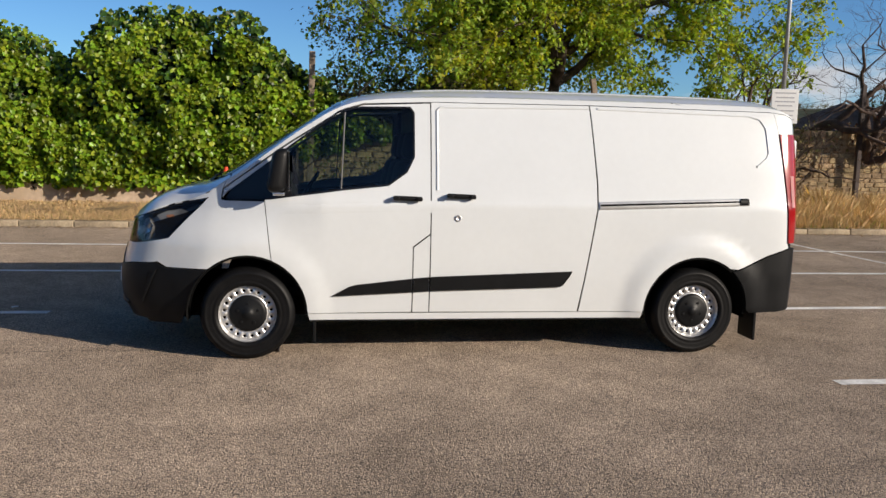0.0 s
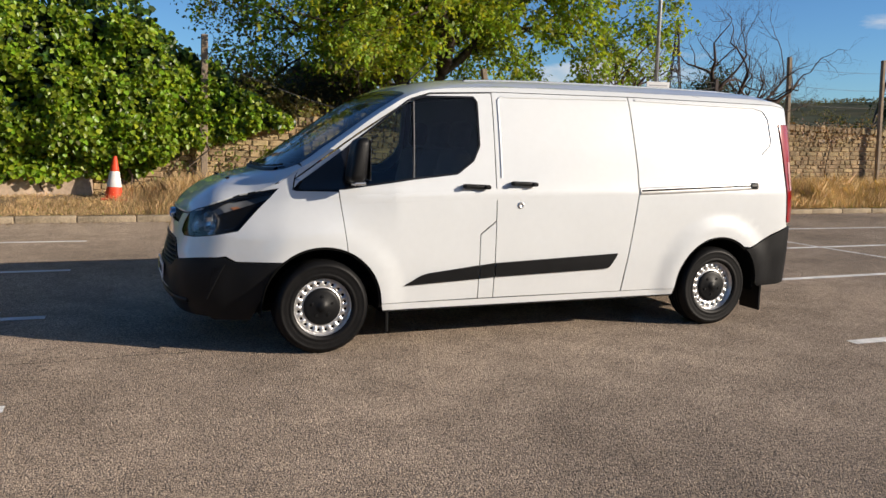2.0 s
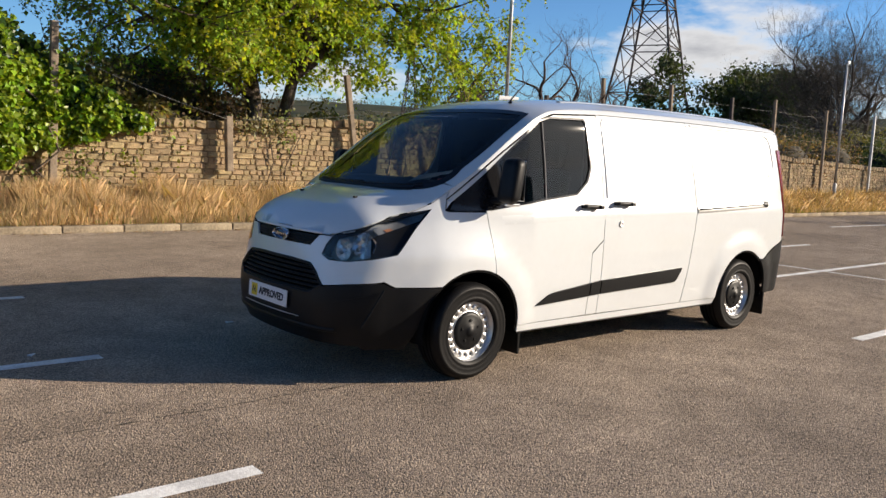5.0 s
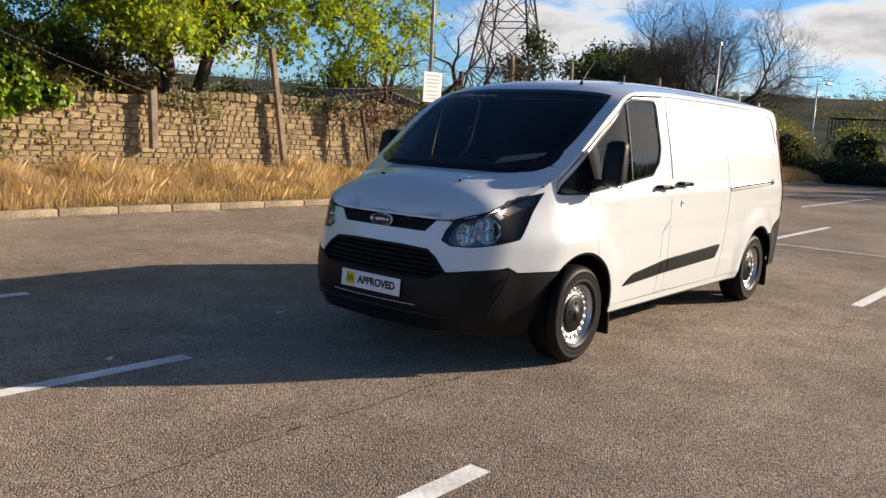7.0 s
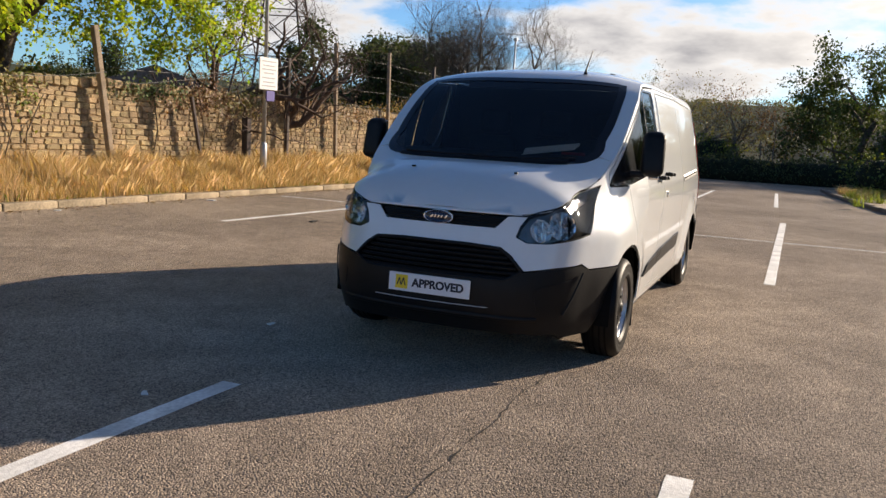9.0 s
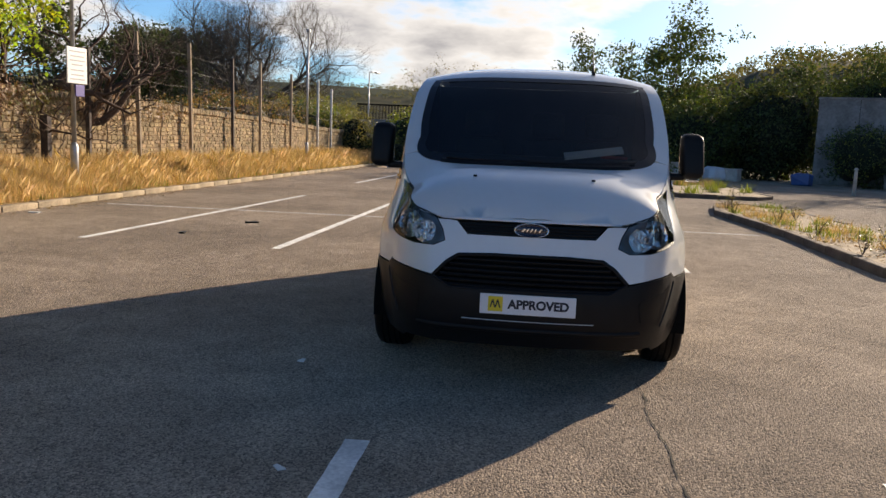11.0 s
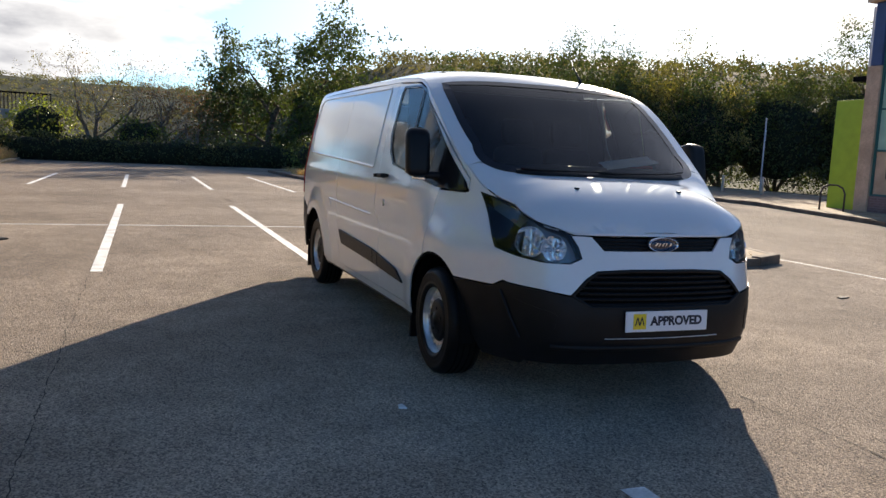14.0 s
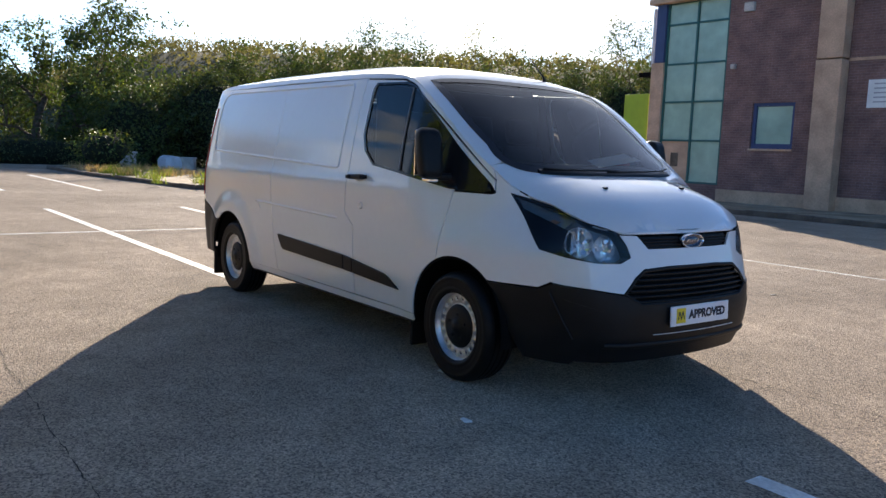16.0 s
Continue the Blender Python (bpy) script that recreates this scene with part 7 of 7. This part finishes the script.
# ---- brick building ----
def brick_material():
    m = material("dark_red_brick", (0.215, 0.128, 0.112), 0.9, var=0.2, scale=1.5, fine=20)
    nt = m.node_tree
    b = nt.nodes["Principled BSDF"]
    src = b.inputs["Base Color"].links[0].from_socket
    tc = nt.nodes.new("ShaderNodeTexCoord")
    mp = nt.nodes.new("ShaderNodeMapping")
    mp.inputs["Rotation"].default_value = (radians(90), 0, 0)
    br = nt.nodes.new("ShaderNodeTexBrick")
    br.inputs["Scale"].default_value = 1.0
    br.inputs["Brick Width"].default_value, br.inputs["Row Height"].default_value, br.inputs["Mortar Size"].default_value = 0.225, 0.075, 0.008
    br.inputs["Color1"].default_value, br.inputs["Color2"].default_value, br.inputs["Mortar"].default_value = (1.08, 1.05, 1.05, 1), (0.86, 0.86, 0.88, 1), (1.2, 1.35, 1.4, 1)
    nt.links.new(tc.outputs["Object"], mp.inputs["Vector"])
    nt.links.new(mp.outputs["Vector"], br.inputs["Vector"])
    mx = nt.nodes.new("ShaderNodeMix")
    mx.data_type, mx.blend_type = "RGBA", "MULTIPLY"
    mx.inputs["Factor"].default_value = 1.0
    nt.links.new(src, mx.inputs["A"])
    nt.links.new(br.outputs["Color"], mx.inputs["B"])
    nt.links.new(mx.outputs["Result"], b.inputs["Base Color"])
    bp = nt.nodes.new("ShaderNodeBump")
    bp.inputs["Distance"].default_value, bp.invert = 0.006, True
    nt.links.new(br.outputs["Fac"], bp.inputs["Height"])
    nt.links.new(bp.outputs[0], b.inputs["Normal"])
    return m


M_BRICK = brick_material()
M_STONEB = material("buff_stone_block", (0.55, 0.37, 0.25), 0.9, var=0.15, scale=2, fine=25, bump=0.3, bscale=60)
M_BLUEF = material("blue_painted_frame", (0.045, 0.07, 0.165), 0.45, var=0.08)
M_TEALF = material("teal_painted_mullion", (0.03, 0.12, 0.11), 0.4, var=0.08)
M_GLGREEN = material("green_tinted_pane", (0.34, 0.50, 0.40), 0.08, var=0.12, scale=0.8, fine=3)
M_LIME = material("lime_green_panel", (0.34, 0.46, 0.03), 0.5, var=0.08)
M_LOUV = material("pale_louvre", (0.55, 0.57, 0.62), 0.5, var=0.1)

bld = thing("brick_building", "two-storey dark brick office with green glazing and buff pillars", "building", at=pose(-0.22, -18.5, 0.2))
TOP = 6.25
# front wall in pieces round its openings (local y = 0 is the face)
for x0, x1, z0, z1 in ((-7.0, 6.45, 0.3, TOP), (7.19, 7.92, 0.3, TOP), (9.29, 10.32, 0.3, TOP), (7.92, 9.29, 0.3, 1.59), (7.92, 9.29, 2.95, TOP)):
    part("wall", box_bm(x0, x1, -0.3, 0.0, z0, z1), M_BRICK, bld)
part("plinth", box_bm(-7.0, 10.32, -0.3, 0.06, -0.25, 0.297), M_STONEB, bld)
part("string_course", box_bm(-7.0, 6.45, 0.0, 0.025, 4.02, 4.10), M_STONEB, bld)
part("side_wall", box_bm(-7.0, 12.7, -9.0, -8.7, -0.22, TOP), M_BRICK, bld)
part("side_wall", box_bm(-7.3, -7.0, -9.0, 0.0, -0.22, TOP), M_BRICK, bld)
part("end_wall", box_bm(12.7, 12.95, -9.0, -0.62, -0.22, TOP), M_BRICK, bld)
part("roof", box_bm(-7.4, 13.3, -9.1, 0.25, TOP, TOP + 0.18, 0.02), M_STONEB, bld)
part("floor", box_bm(-7.0, 12.7, -8.7, -0.3, -0.22, 0.1), M_DASH, bld)
for x0, x1 in ((6.45, 7.19), (3.6, 4.5), (0.6, 1.5)):
    pl = part("pillar", box_bm(x0, x1, 0.0, 0.42, -0.22, 4.05, 0.02), M_STONEB, bld, "buff stone pillar")
    part("pillar_top", box_bm(x0, x1, 0.0, 0.40, 4.09, TOP, 0.02), M_STONEB, pl)
win = part("window", box_bm(7.97, 9.24, -0.16, -0.14, 1.64, 2.9), M_GLGREEN, bld)
for x0, x1, z0, z1 in ((7.92, 8.02, 1.59, 2.95), (9.19, 9.29, 1.59, 2.95), (8.02, 9.19, 2.85, 2.95), (8.02, 9.19, 1.59, 1.74)):
    part("window_frame", box_bm(x0, x1, -0.17, -0.06, z0, z1, 0.005), M_BLUEF, win)
part("window_sill", box_bm(7.89, 9.32, -0.12, 0.05, 1.53, 1.59, 0.008), M_STONEB, win)
glz = part("glazed_bay", box_bm(10.32, 10.38, -0.14, -0.02, 0.3, TOP), M_TEALF, bld, "tall bay of green tinted panes")
for x0 in (11.48, 12.64):
    part("mullion", box_bm(x0, x0 + 0.06, -0.14, -0.02, 0.3, TOP), M_TEALF, glz)
rows_ = [0.45, 1.80, 3.05, 4.28, 5.56, TOP]
for z0 in rows_:
    part("transom", box_bm(10.38, 12.64, -0.13, -0.03, z0 - 0.03, z0 + 0.03), M_TEALF, glz)
for z0, z1 in zip(rows_, rows_[1:]):
    for x0, x1 in ((10.38, 11.48), (11.54, 12.64)):
        buff = z0 < 0.5 and x0 > 11
        pn = part("pane", box_bm(x0 + 0.004, x1 - 0.004, -0.10, -0.08, z0 + 0.03, z1 - 0.03), M_STONEB if buff else M_GLGREEN, glz)
        if buff:
            part("notice", box_bm(11.95, 12.25, -0.078, -0.072, 0.95, 1.4), M_KERB_D, pn)
part("bay_foot", box_bm(10.32, 12.7, -0.3, 0.0, -0.22, 0.42), M_BRICK, glz)
part("corner_column", box_bm(12.7, 13.2, -0.62, 0.06, -0.22, 4.36, 0.02), M_STONEB, bld)
part("corner_cladding", box_bm(12.7, 13.08, -0.62, 0.08, 4.36, TOP, 0.02), M_BLUEF, bld)
lv = part("louvre_screen", box_bm(13.08, 13.13, -0.5, -0.44, 4.3, TOP), M_LOUV, bld)
for k in range(7):
    part("louvre", box_bm(13.13 + k * 0.075, 13.17 + k * 0.075, -0.5, -0.42, 4.3, TOP), M_LOUV, lv)
part("canopy", box_bm(13.2, 13.85, -1.2, -0.1, 3.95, 4.1, 0.01), M_DARK, bld)
part("downpipe", tube_mesh("downpipe", [(13.45, -0.35, 3.3), (13.45, -0.35, 3.95)], 0.06, M_LOUV, 10), M_LOUV, bld)
part("lime_panel", box_bm(13.55, 14.63, -0.45, -0.35, -0.22, 3.4, 0.01), M_LIME, bld)
part("alarm_box", box_bm(9.45, 9.78, 0.0, 0.12, 5.68, 5.95, 0.02), M_PALE, bld)
part("alarm_box", box_bm(9.95, 10.12, 0.0, 0.10, 4.0, 4.15, 0.02), M_PALE, bld)
part("vent", box_bm(8.2, 9.2, 0.0, 0.02, 0.05, 0.27), M_DARK, bld)
nb = part("notice_board", box_bm(4.75, 5.87, 0.0, 0.03, 2.74, 3.49, 0.008), M_SIGN, bld, "white printed notice board")
for k in range(5):
    part("print_line", box_bm(4.85 + 0.05 * (k % 2), 5.7, 0.03, 0.034, 3.36 - 0.12 * k, 3.395 - 0.12 * k), M_BAR, nb)
hoop = thing("cycle_stand", "dark steel hoop cycle stand on the paving", "cycle stand", at=pose(12.72, -17.3, 0.1, 0, 0, 15))
part("hoop", tube_mesh("hoop", [(-0.38, 0, -0.05), (-0.38, 0, 0.55), (-0.30, 0, 0.72), (-0.12, 0, 0.80), (0.12, 0, 0.80), (0.30, 0, 0.72), (0.38, 0, 0.55), (0.38, 0, -0.05)], 0.028, M_RUSTY, 10), M_RUSTY, hoop)

# ---- litter on the tarmac ----
for k, (x, y, s, m) in enumerate(((-2.3, 1.35, 0.035, M_PAPER), (-3.9, 1.0, 0.03, M_PAPER), (0.2, -4.4, 0.06, M_CONE_B), (5.0, 4.2, 0.09, M_CONE_B), (3.4, 4.6, 0.07, M_CONE_B), (-0.8, -3.9, 0.03, M_PALE), (4.8, 7.6, 0.07, M_BAG), (1.6, 7.75, 0.05, M_BAG), (-1.5, 0.9, 0.03, M_PAPER))):
    t = thing("litter", "small scrap of litter lying on the tarmac", "litter", "litter", at=pose(x, y, 0.0, 0, 0, 47 * k))
    bm = box_bm(-s, s, -s * 0.5, s * 0.5, 0.0, s * 0.25, s * 0.08, 2)
    for v in bm.verts:
        v.co += Vector((noise.noise(v.co * 30), noise.noise(v.co * 30 + Vector((3, 0, 0))), 0)) * s * 0.5
    part("scrap", bm, m, t)

# ---- footbridge beyond the hedge and a round road sign before the bank ----
M_BRIDGE = material("grey_bridge_concrete", (0.30, 0.29, 0.28), 0.9, var=0.2, scale=1, fine=12)
fb = thing("footbridge", "grey concrete footbridge with dark railings", "bridge", at=pose(73.0, 13.6, 0, 0, 0, 96))
part("deck", box_bm(-4.5, 3.4, -0.8, 0.8, 2.3, 3.1, 0.03), M_BRIDGE, fb)
for x in (-3.6, 2.6):
    part("pier", box_bm(x - 0.35, x + 0.35, -0.6, 0.6, -2.5, 2.3, 0.03), M_BRIDGE, fb)
for y in (-0.7, 0.7):
    part("top_rail", tube_mesh("top_rail", [(-4.5, y, 4.55), (3.4, y, 4.55)], 0.05, M_DARK, 6), M_DARK, fb)
    for k in range(27):
        x = -4.45 + 0.3 * k
        part("railing_bar", tube_mesh("railing_bar", [(x, y, 3.1), (x, y, 4.55)], 0.035, M_DARK, 5), M_DARK, fb)
rs = thing("road_sign", "small grey plate and round white sign on a post", "road sign", at=pose(26.4, -26.9, 0, 0, 0, 48))
part("post", tube_mesh("post", [(0, 0, -0.1), (0, 0, 3.75)], 0.038, M_LOUV, 10), M_LOUV, rs)
part("plate", box_bm(-0.02, 0.02, -0.33, 0.33, 3.2, 3.75, 0.008), M_LOUV, rs)
ds = part("disc", lathe("disc", [(0.0, -0.05), (0.27, -0.05), (0.28, -0.04), (0.28, -0.02)], M_SIGN, 28), M_SIGN, rs)
ds.matrix_local = pose(0, 0, 2.88, 0, 0, -90)
dc = part("disc_mark", lathe("disc_mark", [(0.0, -0.054), (0.11, -0.054), (0.11, -0.048)], M_BAR, 20), M_BAR, ds)

# ---- fallen leaves in the gutter and on the islands ----
r_ = np.random.default_rng(77)
n = 2600
gx = r_.uniform(-12, 34, n)
gy = np.array([kerb_y(q) for q in gx]) - np.abs(r_.normal(0, 0.16, n)) - 0.01
keep = np.array([noise.noise((q * 0.9, 0, 3)) for q in gx]) > -0.15
P = np.stack([gx, gy, np.full(n, 0.006)], 1)[keep]
tagged(new("gutter_leaves", leaves_mesh("gutter_leaves", P, 0.045, M_BROWN, (0, 0, 1.5), 0.35)), "brown fallen leaves lying in the gutter", "fallen leaves", kind="stuff")
P = np.stack([r_.uniform(2.8, 13, 900), r_.uniform(-5.8, -4.3, 900), np.full(900, 0.115)], 1)
tagged(new("island_leaves", leaves_mesh("island_leaves", P, 0.05, M_BROWN, (0, 0, 1.5), 0.35)), "brown fallen leaves on the island paving", "fallen leaves", kind="stuff")

# the stones nearest the way past, one by one
place_single_stones()
